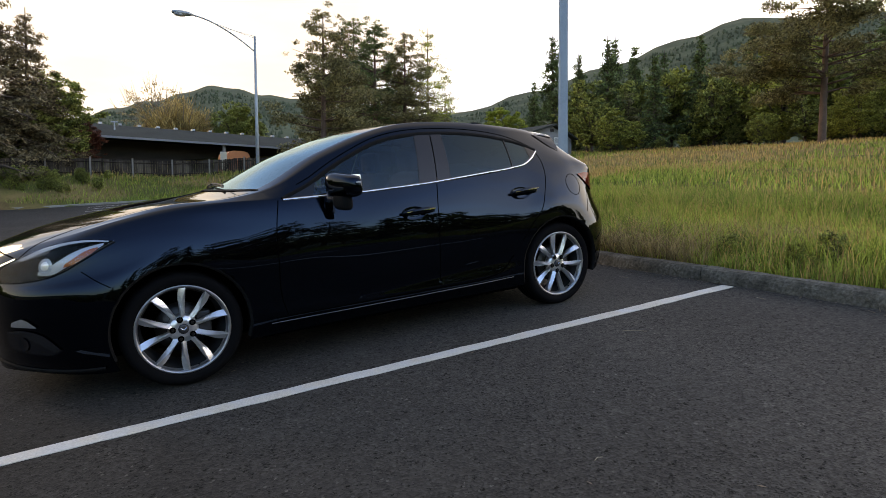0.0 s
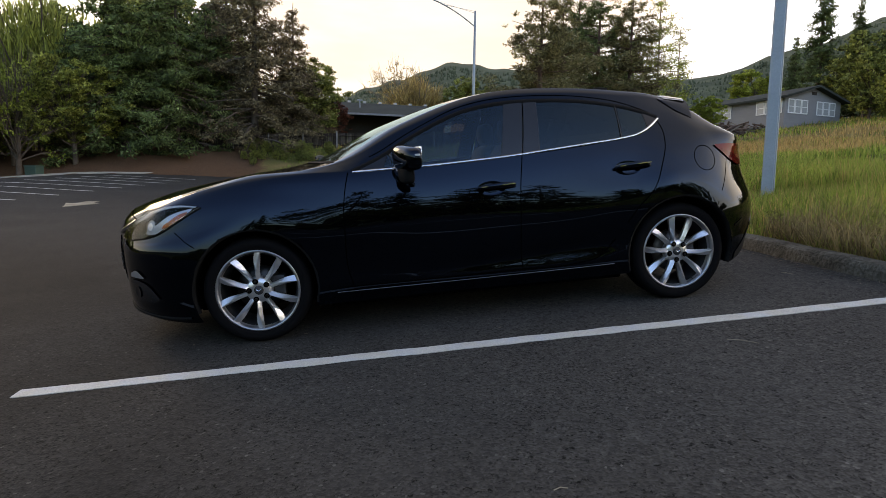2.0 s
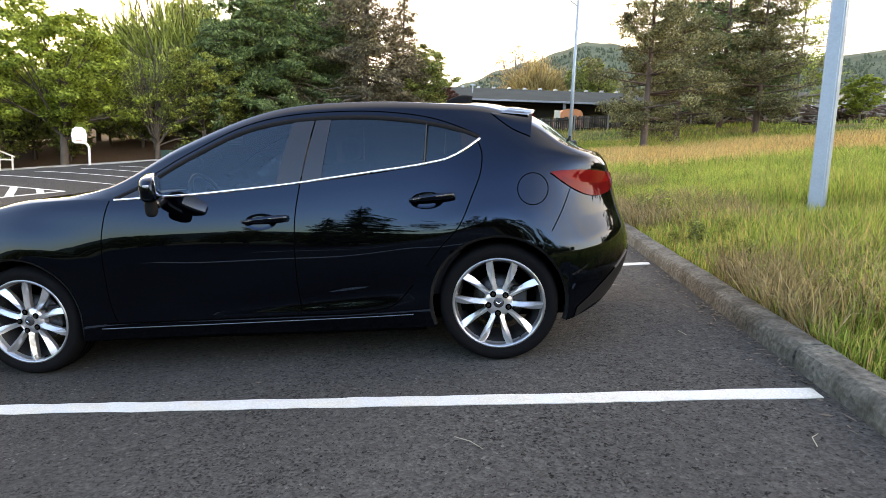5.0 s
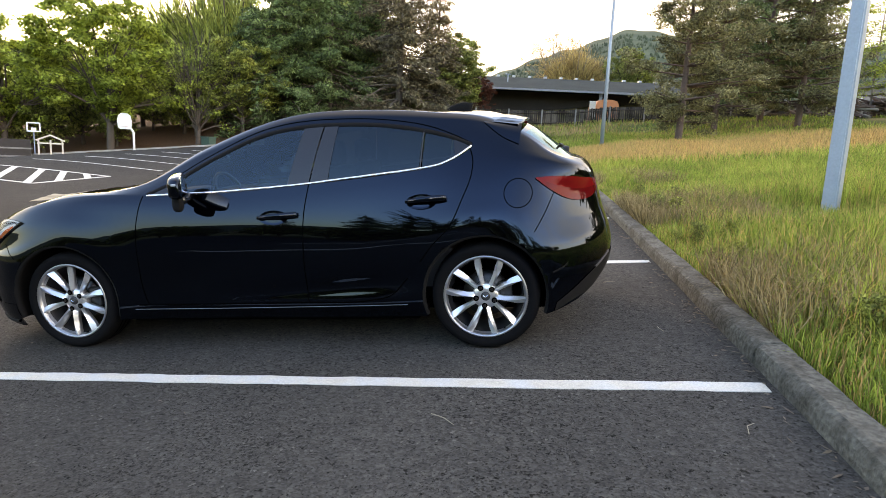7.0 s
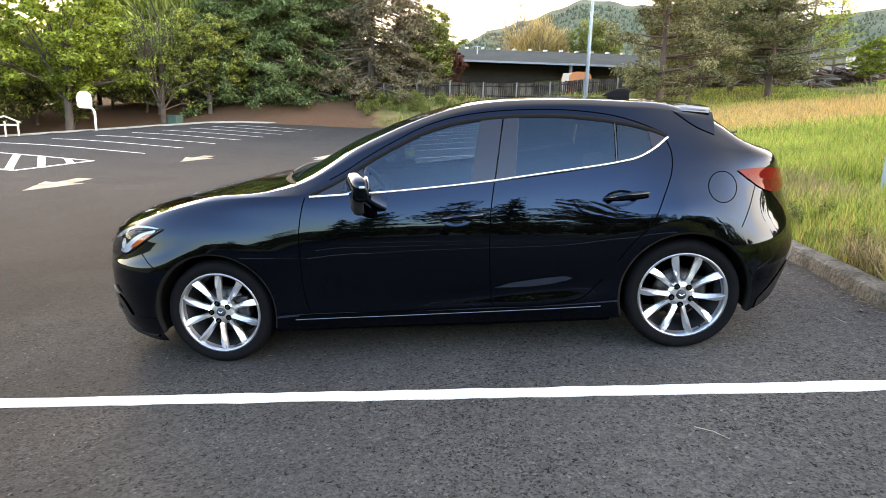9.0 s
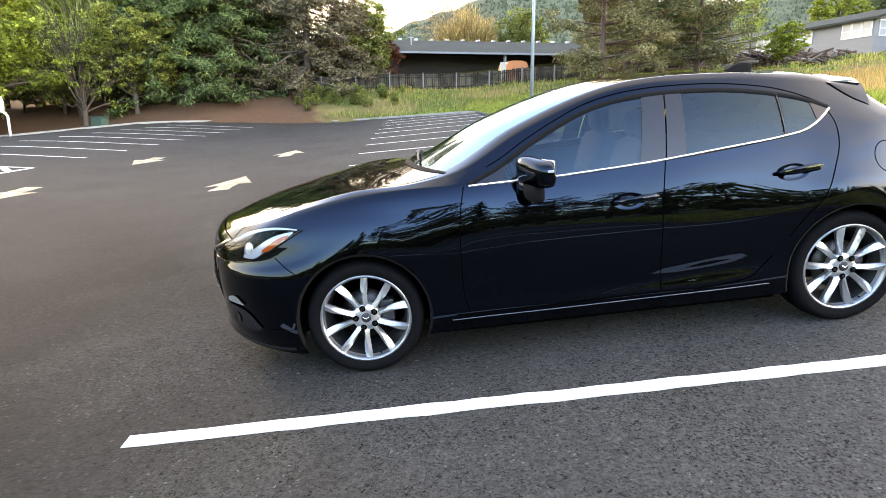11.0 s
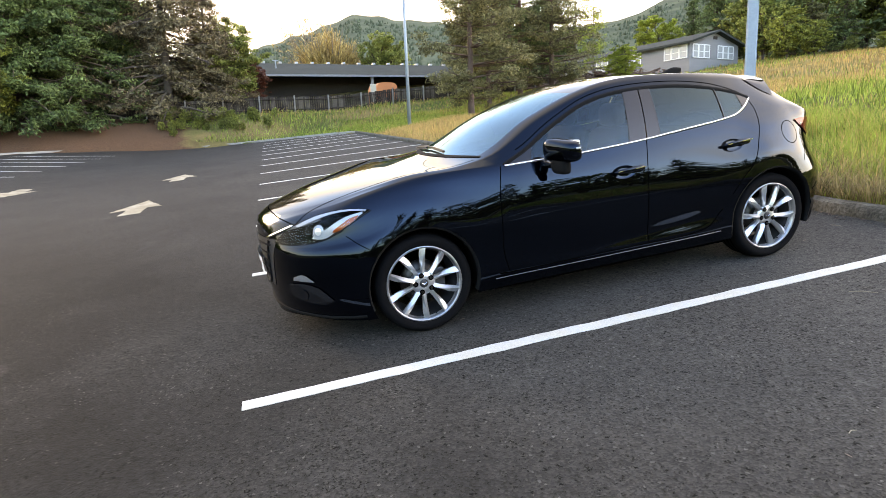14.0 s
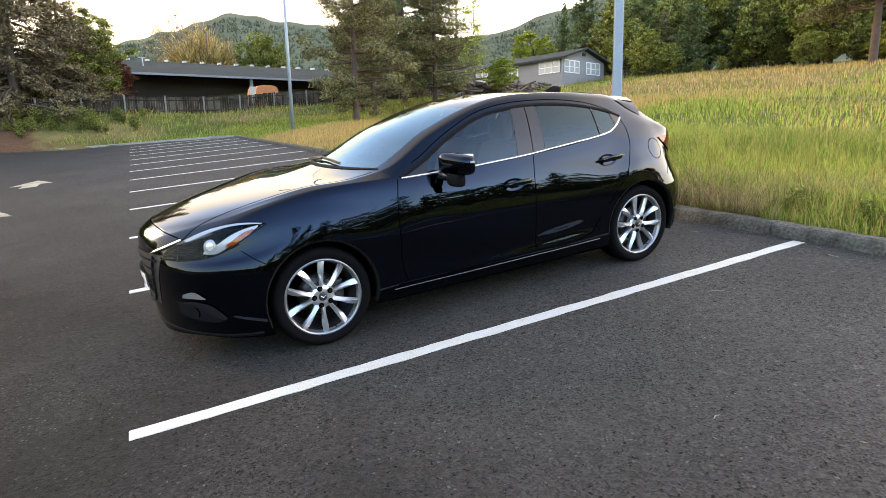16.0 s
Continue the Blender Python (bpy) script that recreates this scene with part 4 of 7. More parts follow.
            ob = mesh_object(name, verts[used], inv.reshape(-1, 4), mats.get(name, CAR_PAINT), car, labels.get(name, ""), True)
            ob.data.normals_split_custom_set_from_vertices([tuple(n) for n in vn[used]])
            if name.endswith("door") and side == 0:
                DOORS[name] = ob
            if name in mats:
                ob.visible_shadow = False
    return verts


# side window outline: height of its lower and upper edge along the car
DLO_X = (0.62, 0.80, 0.95, 1.11, 1.31, 1.44, 1.67, 1.83, 2.09, 2.35, 2.46, 2.55, 2.64)
DLO_LO = (0.985, 0.988, 0.990, 0.993, 1.002, 1.008, 1.022, 1.036, 1.058, 1.082, 1.100, 1.138, 1.195)
DLO_HI = (0.990, 1.065, 1.148, 1.225, 1.305, 1.335, 1.357, 1.357, 1.341, 1.297, 1.270, 1.240, 1.200)
DOORS = {}
make_shell()


def dlo_lo(x):
    return float(np.interp(x, DLO_X, DLO_LO))


def dlo_hi(x):
    return float(np.interp(x, DLO_X, DLO_HI))


def draped(xa, xb, lo, hi, nu=20, nv=8, lift=0.002):
    """A sheet lying on the near side between two edges; xa, xb: (x at its foot, x at its head)."""
    verts, faces = [], []
    for j in range(nv + 1):
        v = j / nv
        for i in range(nu + 1):
            u = i / nu
            x = (xa[0] + (xb[0] - xa[0]) * u) * (1 - v) + (xa[1] + (xb[1] - xa[1]) * u) * v
            z = lo(x) * (1 - v) + hi(x) * v
            verts.append(tuple(skin(x, z, lift)[0]))
    for j in range(nv):
        for i in range(nu):
            a = j * (nu + 1) + i
            faces.append((a, a + 1, a + nu + 2, a + nu + 1))
    return verts, faces


def ribbon(points, width, lift=0.0008, thick=0.0):
    """A narrow band on the skin along (x, z) points or (x, y, z) points."""
    base = []
    for p in points:
        base.append(skin(*p, 0.0) if len(p) == 2 else nearest_skin(p))
    verts, faces = [], []
    for i, (p, n) in enumerate(base):
        t = (base[min(i + 1, len(base) - 1)][0] - base[max(i - 1, 0)][0]).normalized()
        s = n.cross(t).normalized() * width / 2
        if thick:
            verts += [tuple(p - s), tuple(p - s * 0.8 + n * thick), tuple(p + s * 0.8 + n * thick), tuple(p + s)]
        else:
            verts += [tuple(p - s + n * lift), tuple(p + s + n * lift)]
    k = 4 if thick else 2
    for i in range(len(base) - 1):
        for j in range(k - 1):
            a = i * k + j
            faces.append((a, a + 1, a + k + 1, a + k))
    return verts, faces


def along(pts, n=10):
    """A smooth run of points through some."""
    return [tuple(p) for p in spline(np.array(pts, float), n)]


# glass, pillars and window surrounds
B_LO, B_HI = 1.675, 1.740
glass_sets = [("front_side_window", (0.66, 0.74), (1.545, 1.622), "dark tinted front side window"),
              ("rear_side_window", (1.785, 1.825), (2.335, 2.352), "dark tinted rear side window"),
              ("quarter_window", (2.352, 2.368), (2.60, 2.60), "small dark tinted quarter window")]
for name, xa, xb, label in glass_sets:
    pair = mirrored_part(name, draped(xa, xb, lambda x: dlo_lo(x) + 0.004, lambda x: max(dlo_hi(x) - 0.010, dlo_lo(x) + 0.006), 22, 8, 0.001), car, FRONT_GLASS if name.startswith("front") else SIDE_GLASS, label)
    for ob in pair:
        ob.visible_shadow = False
for name, xa, xb in (("door_pillar_cover", (1.537, 1.614), (1.672, 1.737)), ("door_pillar_cover", (1.680, 1.745), (1.787, 1.828))):
    mirrored_part(name, draped(xa, xb, dlo_lo, dlo_hi, 6, 10, 0.004), car, PILLAR_GREY, "satin black pillar cover")
mirrored_part("window_bar", draped((2.340, 2.354), (2.347, 2.361), dlo_lo, dlo_hi, 2, 8, 0.006), car, ALLOY_DARK, "thin bright window divider")
mirrored_part("window_bar", draped((1.786, 1.827), (1.789, 1.830), dlo_lo, dlo_hi, 2, 8, 0.005), car, ALLOY_DARK)
mirrored_part("window_corner", draped((2.545, 2.535), (2.64, 2.63), dlo_lo, lambda x: max(dlo_hi(x), dlo_lo(x) + 0.004), 6, 4, 0.004), car, GLOSS_BLACK)
mirrored_part("mirror_corner", draped((0.64, 0.70), (0.80, 0.845), dlo_lo, dlo_hi, 6, 5, 0.004), car, GLOSS_BLACK)
top_edge = along([(x, z) for x, z in zip(DLO_X, DLO_HI)], 5)
low_edge = along([(x, z) for x, z in zip(DLO_X, DLO_LO)], 5)
mirrored_part("window_seal", ribbon(top_edge, 0.030, thick=0.006), car, LINER_BLACK, "black rubber window surround")
mirrored_part("window_seal", ribbon([(x, z + 0.036 - 0.024 * smooth01((x - 2.3) / 0.36)) for x, z in top_edge[3:]], 0.006, 0.0012), car, GAP_BLACK)
mirrored_part("belt_trim", ribbon(low_edge, 0.0125, thick=0.007), car, CHROME, "bright chrome strip under the windows")

# shut lines
gaps = {
    "front_door": [[(0.592, 0.985), (0.570, 0.90), (0.553, 0.80), (0.545, 0.62), (0.548, 0.40), (0.57, 0.31)],
                   [(1.672, 1.015), (1.645, 0.86), (1.628, 0.62), (1.625, 0.40), (1.63, 0.305)]],
    "rear_door": [[(2.625, 1.20), (2.648, 1.12), (2.642, 1.045), (2.585, 0.90), (2.505, 0.745), (2.41, 0.65), (2.33, 0.55)]],
}
for door, curves in gaps.items():
    for c in curves:
        for ob in mirrored_part("door_gap", ribbon(along(c, 6), 0.006), car, GAP_BLACK):
            pass
sill_gap = along([(0.50, 0.300), (1.0, 0.302), (1.6, 0.308), (2.0, 0.315), (2.14, 0.345), (2.25, 0.45)], 8)
mirrored_part("sill_gap", ribbon(sill_gap, 0.007), car, GAP_BLACK)
mirrored_part("bumper_gap", ribbon(along([(3.112, 0.92), (3.056, 0.809), (2.992, 0.705)], 6), 0.005), car, GAP_BLACK)
mirrored_part("bumper_gap", ribbon(along([(-0.44, 0.705), (-0.38, 0.655), (-0.32, 0.615)], 6), 0.005), car, GAP_BLACK)
mirrored_part("fuel_flap_gap", ribbon([(2.905 + 0.080 * math.cos(a), 0.922 + 0.080 * math.sin(a)) for a in np.linspace(0, 2 * math.pi, 41)], 0.005), car, GAP_BLACK)
bonnet_gap = [(-.725, .316, .776), (-.62, .292, .838), (-.45, .25, .905), (-.25, .21, .95), (0, .175, .995), (.30, .155, 1.015), (.46, .165, 1.03)]
mirrored_part("bonnet_gap", ribbon(along([(-.725, .316, .776), (-.796, .446, .806), (-.850, .657, .831), (-.872, .87, .838)], 8), 0.007), car, GAP_BLACK)
mirrored_part("bonnet_gap", ribbon(along(bonnet_gap, 8), 0.006), car, GAP_BLACK)



def make_handle(x0, x1, z0, z1, door):
    """A grip over a rounded finger cup."""
    mid = ((x0 + x1) / 2 - 0.03, (z0 + z1) / 2 - 0.006)
    verts, faces = [], []
    rings = 5
    for r in range(rings + 1):
        for k in range(28):
            a = 2 * math.pi * k / 28
            q = r / rings
            p, n = skin(mid[0] + 0.088 * q * math.cos(a), mid[1] + 0.043 * q * math.sin(a), 0.0015 + 0.0035 * (q > 0.85))
            verts.append(tuple(p))
    for r in range(rings):
        for k in range(28):
            faces.append((r * 28 + k, r * 28 + (k + 1) % 28, (r + 1) * 28 + (k + 1) % 28, (r + 1) * 28 + k))
    cup = mirrored_part("handle_cup", (verts, faces), car, CAR_PAINT, "black finger cup behind the handle")
    n = 14
    verts, faces = [], []
    for i in range(n + 1):
        u = i / n
        x, z = x0 + (x1 - x0) * u, z0 + (z1 - z0) * u
        p, nn = skin(x, z)
        h = 0.017 - 0.007 * (1 - u) ** 2 + 0.003 * math.sin(math.pi * u)
        arch = 0.012 + 0.026 * math.sin(math.pi * min(1, 0.12 + u * 0.88)) ** 0.5
        for k in range(8):
            a = 2 * math.pi * k / 8
            verts.append(tuple(p + nn * (arch + 0.009 * math.cos(a)) + Vector((0, 0, h * math.sin(a)))))
    for i in range(n):
        for k in range(8):
            faces.append((i * 8 + k, i * 8 + (k + 1) % 8, (i + 1) * 8 + (k + 1) % 8, (i + 1) * 8 + k))
    faces += [tuple(range(8))[::-1], tuple(n * 8 + k for k in range(8))]
    mirrored_part("door_handle", (verts, faces), car, CAR_PAINT, "black pull handle")
    mirrored_part("handle_strip", ([(v[0], v[1] - 0.001, v[2]) for v in ribbon_box(x0 + 0.02, x1 - 0.005, z0 + 0.003, z1 + 0.003, 0.044)], [(0, 1, 3, 2)]), car, CHROME)


def ribbon_box(x0, x1, z0, z1, out):
    a, na = skin(x0, z0)
    b, nb = skin(x1, z1)
    s = Vector((0, 0, 0.003))
    return [tuple(a + na * out - s), tuple(a + na * out + s), tuple(b + nb * out - s), tuple(b + nb * out + s)]


make_handle(1.365, 1.605, 0.832, 0.842, "front_door")
make_handle(2.262, 2.500, 0.894, 0.906, "rear_door")


# the sky's reflection along the sill, laid on as a bright strip
mirrored_part("sill_glint", ribbon(along([(0.47, 0.272), (1.0, 0.274), (1.6, 0.279), (2.05, 0.284), (2.24, 0.288)], 8), 0.005, thick=0.004), car, SILL_GLINT, "thin bright strip painted as the sky's glint along the sill")


# ---- wheels
def make_wheel(name, x, y, sgn, phase):
    """Tyre, rim with ten twisted spokes, nuts, cap, disc and caliper; sgn: -1 faces the near side; phase: how far it has rolled."""
    w = new(name)
    w.parent = car
    w.location = (x, y, HUB_Z)
    tagged(w, "silver ten-spoke alloy wheel with low-profile tyre")
    o = lambda s: s * sgn      # outward offset
    tyre = [(RIM_R - 0.012, o(-0.012)), (RIM_R - 0.002, o(0.006)), (RIM_R + 0.008, o(0.013)), (0.280, o(0.021)), (0.297, o(0.019)), (0.309, o(0.010)), (0.317, o(-0.006)), (0.3215, o(-0.035)),
            (TYRE_R, o(-0.10)), (0.3215, o(-0.165)), (0.314, o(-0.20)), (0.29, o(-0.218)), (0.25, o(-0.21))]
    t = part("tyre", revolve(tyre, 72), RUBBER, w, "black low-profile tyre", True)
    for gx in (-0.06, -0.10, -0.14):
        part("tread_groove", revolve([(TYRE_R + 0.0006, o(gx - 0.006)), (TYRE_R + 0.0006, o(gx + 0.006))], 72), GAP_BLACK, t, "", True)
    lip = [(RIM_R + 0.002, o(0.006)), (RIM_R + 0.001, o(0.012)), (RIM_R - 0.006, o(0.014)), (RIM_R - 0.014, o(0.008)), (RIM_R - 0.020, o(-0.02))]
    rim = part("rim", revolve(lip, 72), RIM_EDGE, w, "satin silver rim edge", True)
    # dark depth and bright outer band paint the barrel's shaded and lit parts
    part("barrel", revolve([(RIM_R - 0.019, o(-0.018)), (RIM_R - 0.035, o(-0.06)), (RIM_R - 0.042, o(-0.20))], 64), ALLOY_DARK, rim, "", True)
    part("outer_barrel", revolve([(RIM_R - 0.0185, o(-0.012)), (RIM_R - 0.026, o(-0.040)), (RIM_R - 0.030, o(-0.052))], 64), ALLOY, rim, "", True)
    # ten spokes, each a twisted blade: its ridge crosses from one edge to the other on the way out
    for k in range(10):
        base = 2 * math.pi * k / 10 + radians(phase)
        lean = -1 if k % 2 else 1
        verts, faces = [], []
        stations = [(0.060, 0.0190, -0.012), (0.078, 0.0140, -0.006), (0.105, 0.0142, -0.001), (0.140, 0.0170, 0.002), (0.170, 0.0200, 0.004), (0.198, 0.0210, 0.006), (0.222, 0.0195, 0.006), (0.240, 0.0205, 0.005)]
        last = len(stations) - 1
        for i, (r, hw, out) in enumerate(stations):
            u = i / last
            shift = lean * (0.0030 * math.sin(math.pi * u) - 0.007 * u ** 3)
            ridge = lean * hw * (0.75 - 1.50 * smooth01(u))
            for tx, dy in ((-hw, -0.014), (ridge, 0.006), (hw, -0.014), (hw * 0.72, -0.046), (-hw * 0.72, -0.046)):
                c = shift + tx
                verts.append((r * math.cos(base) - c * math.sin(base), o(out + dy), r * math.sin(base) + c * math.cos(base)))
        for i in range(last):
            for j in range(5):
                a, b = i * 5 + j, i * 5 + (j + 1) % 5
                faces.append((a, b, b + 5, a + 5))
        faces += [(4, 3, 2, 1, 0), tuple(5 * last + j for j in range(5))]
        bm = bmesh.new()
        vs = [bm.verts.new(v) for v in verts]
        for f in faces:
            bm.faces.new([vs[i] for i in f])
        bmesh.ops.recalc_face_normals(bm, faces=bm.faces)
        bmesh.ops.bevel(bm, geom=[e for e in bm.edges if e.calc_length() > 0.012 and len(e.link_faces) == 2 and e.calc_face_angle() > 0.5], offset=0.0018, segments=2, affect="EDGES")
        part("spoke", bm, ALLOY, rim)
    hub = part("hub", revolve([(0.0, o(-0.012)), (0.035, o(-0.010)), (0.070, o(-0.014)), (0.080, o(-0.03)), (0.08, o(-0.06))], 40), ALLOY, rim, "", True)
    part("centre_cap", revolve([(0.0, o(-0.002)), (0.018, o(-0.003)), (0.026, o(-0.006)), (0.029, o(-0.012))], 32), ALLOY_DARK, rim, "grey centre cap", True)
    part("cap_emblem", tube([(-0.015, o(-0.0005), 0.006), (-0.004, o(0.0), -0.002), (0.0, o(0.0), -0.004), (0.004, o(0.0), -0.002), (0.015, o(-0.0005), 0.006)], 0.0022, 5), CHROME, rim)
    for k in range(5):
        a = 2 * math.pi * k / 5 + radians(phase + 18)
        cx, cz = 0.057 * math.cos(a), 0.057 * math.sin(a)
        # black dish: the shade inside the nut recess is put in as colour
        bm = revolve([(0.0175, o(-0.003)), (0.0165, o(-0.005)), (0.0, o(-0.006))], 16)
        bmesh.ops.translate(bm, vec=(cx, 0, cz), verts=bm.verts)
        part("nut_recess", bm, GAP_BLACK, rim, "", True)
        bm = revolve([(0.0, o(0.006)), (0.007, o(0.006)), (0.0085, o(0.003)), (0.0095, o(-0.008))], 6)
        bmesh.ops.translate(bm, vec=(cx, 0, cz), verts=bm.verts)
        part("wheel_nut", bm, STEEL, rim)
    part("brake_disc", revolve([(0.06, o(-0.075)), (0.075, o(-0.085)), (0.140, o(-0.085)), (0.140, o(-0.10)), (0.07, o(-0.10))], 48), STEEL, w, "grey steel brake disc", True)
    cal = join(box((0.075, min(o(-0.06), o(-0.13)), -0.055), (0.155, max(o(-0.06), o(-0.13)), 0.075), 0.012))
    part("brake_caliper", cal, ALLOY_DARK, w)
    bm = revolve([(0.004, o(0.0)), (0.003, o(0.018))], 8)
    bmesh.ops.translate(bm, vec=(0.222 * math.cos(radians(phase - 162)), o(-0.020), 0.222 * math.sin(radians(phase - 162))), verts=bm.verts)
    part("valve", bm, GAP_BLACK, rim)
    return w


for wx, roll in ((0.0, 87), (2.70, 101)):
    make_wheel("wheel", wx, WHEEL_IN, -1, roll)
    make_wheel("wheel", wx, 2 * CAR_MID - WHEEL_IN, 1, roll)

# arch lips and liners
for hx in (0.0, 2.70):
    arc = []
    for a in np.linspace(-18, 198, 37):
        px, pz = hx + ARCH_R * math.cos(radians(a)), HUB_Z + 0.012 + ARCH_R * math.sin(radians(a))
        arc.append((px, pz))
    verts, faces = [], []
    for px, pz in arc:
        p, n = skin(px, max(pz, 0.2))
        inward = Vector((hx - px, 0, HUB_Z - pz)).normalized()
        for d, dy in ((-0.004, -0.002), (0.004, 0.001), (0.010, 0.006), (0.012, 0.03), (-0.015, 0.06), (-0.03, 0.32)):
            verts.append((px + inward.x * d, p.y + dy, pz + inward.z * d))
    for i in range(len(arc) - 1):
        for j in range(5):
            a = i * 6 + j
            faces.append((a, a + 1, a + 7, a + 6))
    mirrored_part("wheel_arch_liner", (verts, faces), car, LINER_BLACK, "black wheel-arch lip and liner")
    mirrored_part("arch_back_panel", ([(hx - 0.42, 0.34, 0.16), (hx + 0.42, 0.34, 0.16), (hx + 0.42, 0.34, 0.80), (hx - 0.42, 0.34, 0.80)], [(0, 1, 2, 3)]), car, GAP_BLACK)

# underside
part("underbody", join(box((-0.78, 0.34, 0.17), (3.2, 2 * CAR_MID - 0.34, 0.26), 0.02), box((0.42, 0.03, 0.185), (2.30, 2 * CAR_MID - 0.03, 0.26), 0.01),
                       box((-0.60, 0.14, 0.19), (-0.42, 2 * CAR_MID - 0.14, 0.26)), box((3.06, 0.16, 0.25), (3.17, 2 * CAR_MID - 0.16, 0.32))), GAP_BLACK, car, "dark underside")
for fx in (0.44, 2.28):
    mirrored_part("mud_flap", ([(fx, 0.06, 0.20), (fx, 0.24, 0.20), (fx, 0.24, 0.34), (fx, 0.06, 0.34), (fx + 0.02, 0.06, 0.20), (fx + 0.02, 0.24, 0.20), (fx + 0.02, 0.24, 0.34), (fx + 0.02, 0.06, 0.34)],
                               [(0, 1, 2, 3), (7, 6, 5, 4), (0, 4, 5, 1), (1, 5, 6, 2), (2, 6, 7, 3), (3, 7, 4, 0)]), car, MATT_BLACK, "", False)


# ---- lamps and front details
def patch(lower, upper, n=20, rows=6, lift=0.003):
    """A sheet on the skin between two runs of (x, y, z) points."""
    a, b = np.array(lower, float), np.array(upper, float)

    def even(p):
        d = np.concatenate([[0], np.cumsum(np.linalg.norm(np.diff(p, axis=0), axis=1))])
        t = np.linspace(0, d[-1], n + 1)
        return np.stack([np.interp(t, d, p[:, k]) for k in range(3)], -1)

    a, b = even(spline(a, 6)), even(spline(b, 6))
    verts, faces = [], []
    for j in range(rows + 1):
        for i in range(n + 1):
            verts.append(tuple(nearest_skin(a[i] + (b[i] - a[i]) * j / rows, lift)[0]))
    if lift > 0.005 and rows > 3:      # even out the bulge of covers and lenses
        g = np.array(verts).reshape(rows + 1, n + 1, 3)
        for _ in range(6):
            g[1:-1, 1:-1] = 0.5 * g[1:-1, 1:-1] + 0.125 * (g[:-2, 1:-1] + g[2:, 1:-1] + g[1:-1, :-2] + g[1:-1, 2:])
            for edge in (0, -1):
                g[edge, 1:-1] = 0.5 * g[edge, 1:-1] + 0.25 * (g[edge, :-2] + g[edge, 2:])
        verts = [tuple(q) for q in g.reshape(-1, 3)]
    for j in range(rows):
        for i in range(n):
            q = j * (n + 1) + i
            faces.append((q, q + 1, q + n + 2, q + n + 1))
    return verts, faces


def hp(x, half, z):
    return (x, CAR_MID - half, z)


LAMP_LOW = [(-.858, .424, .664), (-.787, .313, .659), (-.699, .217, .665), (-.609, .146, .680), (-.516, .091, .714), (-.417, .050, .771), (-.342, .033, .815), (-.276, .028, .848)]
LAMP_TOP = [(-.858, .424, .670), (-.800, .372, .726), (-.725, .316, .772), (-.638, .250, .811), (-.547, .176, .834), (-.455, .123, .857), (-.365, .074, .862), (-.276, .028, .851)]
mirrored_part("headlight_housing", patch(LAMP_LOW, LAMP_TOP, 40, 12, 0.0055), car, GAP_BLACK, "dark headlight housing")
mirrored_part("headlight_band", patch([(-.760, .335, .746), (-.677, .257, .770), (-.615, .200, .790), (-.560, .165, .800)], [(-.722, .313, .770), (-.660, .262, .800), (-.605, .222, .816), (-.555, .182, .824)], 16, 4, 0.0072), car, ALLOY_DARK, "grey inner bezel of the headlight")
mirrored_part("headlight_strip", patch([(-.700, .280, .762), (-.600, .200, .803), (-.500, .146, .828), (-.400, .093, .845), (-.300, .040, .845)], [(-.715, .300, .772), (-.615, .226, .818), (-.500, .148, .846), (-.400, .093, .859), (-.300, .038, .853)], 28, 4, 0.0085), car, LAMP_GREY, "grey strip along the headlight")
mirrored_part("headlight_reflector", patch([(-.634, .174, .700), (-.562, .117, .695), (-.513, .092, .724), (-.413, .053, .784), (-.327, .038, .832)], [(-.605, .168, .728), (-.540, .122, .752), (-.484, .102, .788), (-.398, .068, .826), (-.322, .042, .843)], 24, 6, 0.0078), car, LAMP_GREY, "swept headlight reflector")
mirrored_part("turn_signal", patch([(-.512, .093, .730), (-.451, .062, .750), (-.392, .043, .788), (-.352, .038, .818)], [(-.500, .096, .748), (-.456, .074, .778), (-.402, .058, .812), (-.353, .041, .826)], 18, 5, 0.0092), car, LENS_AMBER, "amber turn signal")


def skin_disc(centre, r0, r1, lift0, lift1, rings=3, n=28):
    """A round plate or ring on the skin about a point."""
    c, nn = nearest_skin(centre)
    u = nn.cross(Vector((0, 0, 1))).normalized()
    w = u.cross(nn).normalized()
    verts, faces = [], []
    for r in range(rings + 1):
        q = r0 + (r1 - r0) * r / rings
        for k in range(n):
            a = 2 * math.pi * k / n
            p = nearest_skin(c + u * (q * math.cos(a)) + w * (q * math.sin(a)))[0]
            verts.append(tuple(p + nn * (lift0 + (lift1 - lift0) * (r / rings) ** 2)))
    for r in range(rings):
        for k in range(n):
            faces.append((r * n + k, r * n + (k + 1) % n, (r + 1) * n + (k + 1) % n, (r + 1) * n + k))
    return verts, faces


PROJ = (-.589, .150, .742)
mirrored_part("projector_ring", skin_disc(PROJ, .024, .042, .0105, .0080), car, LAMP_GREY, "silver projector surround")
mirrored_part("projector_lens", skin_disc(PROJ, .001, .025, .0115, .0100), car, ALLOY, "bright projector bowl")
for ob in mirrored_part("headlight_lens", patch(LAMP_LOW, LAMP_TOP, 40, 12, 0.0125), car, LENS_CLEAR, "clear headlight cover"):
    ob.visible_shadow = False
mirrored_part("headlight_rim", ribbon(along(LAMP_LOW, 6), 0.006, thick=0.010), car, GLOSS_BLACK)

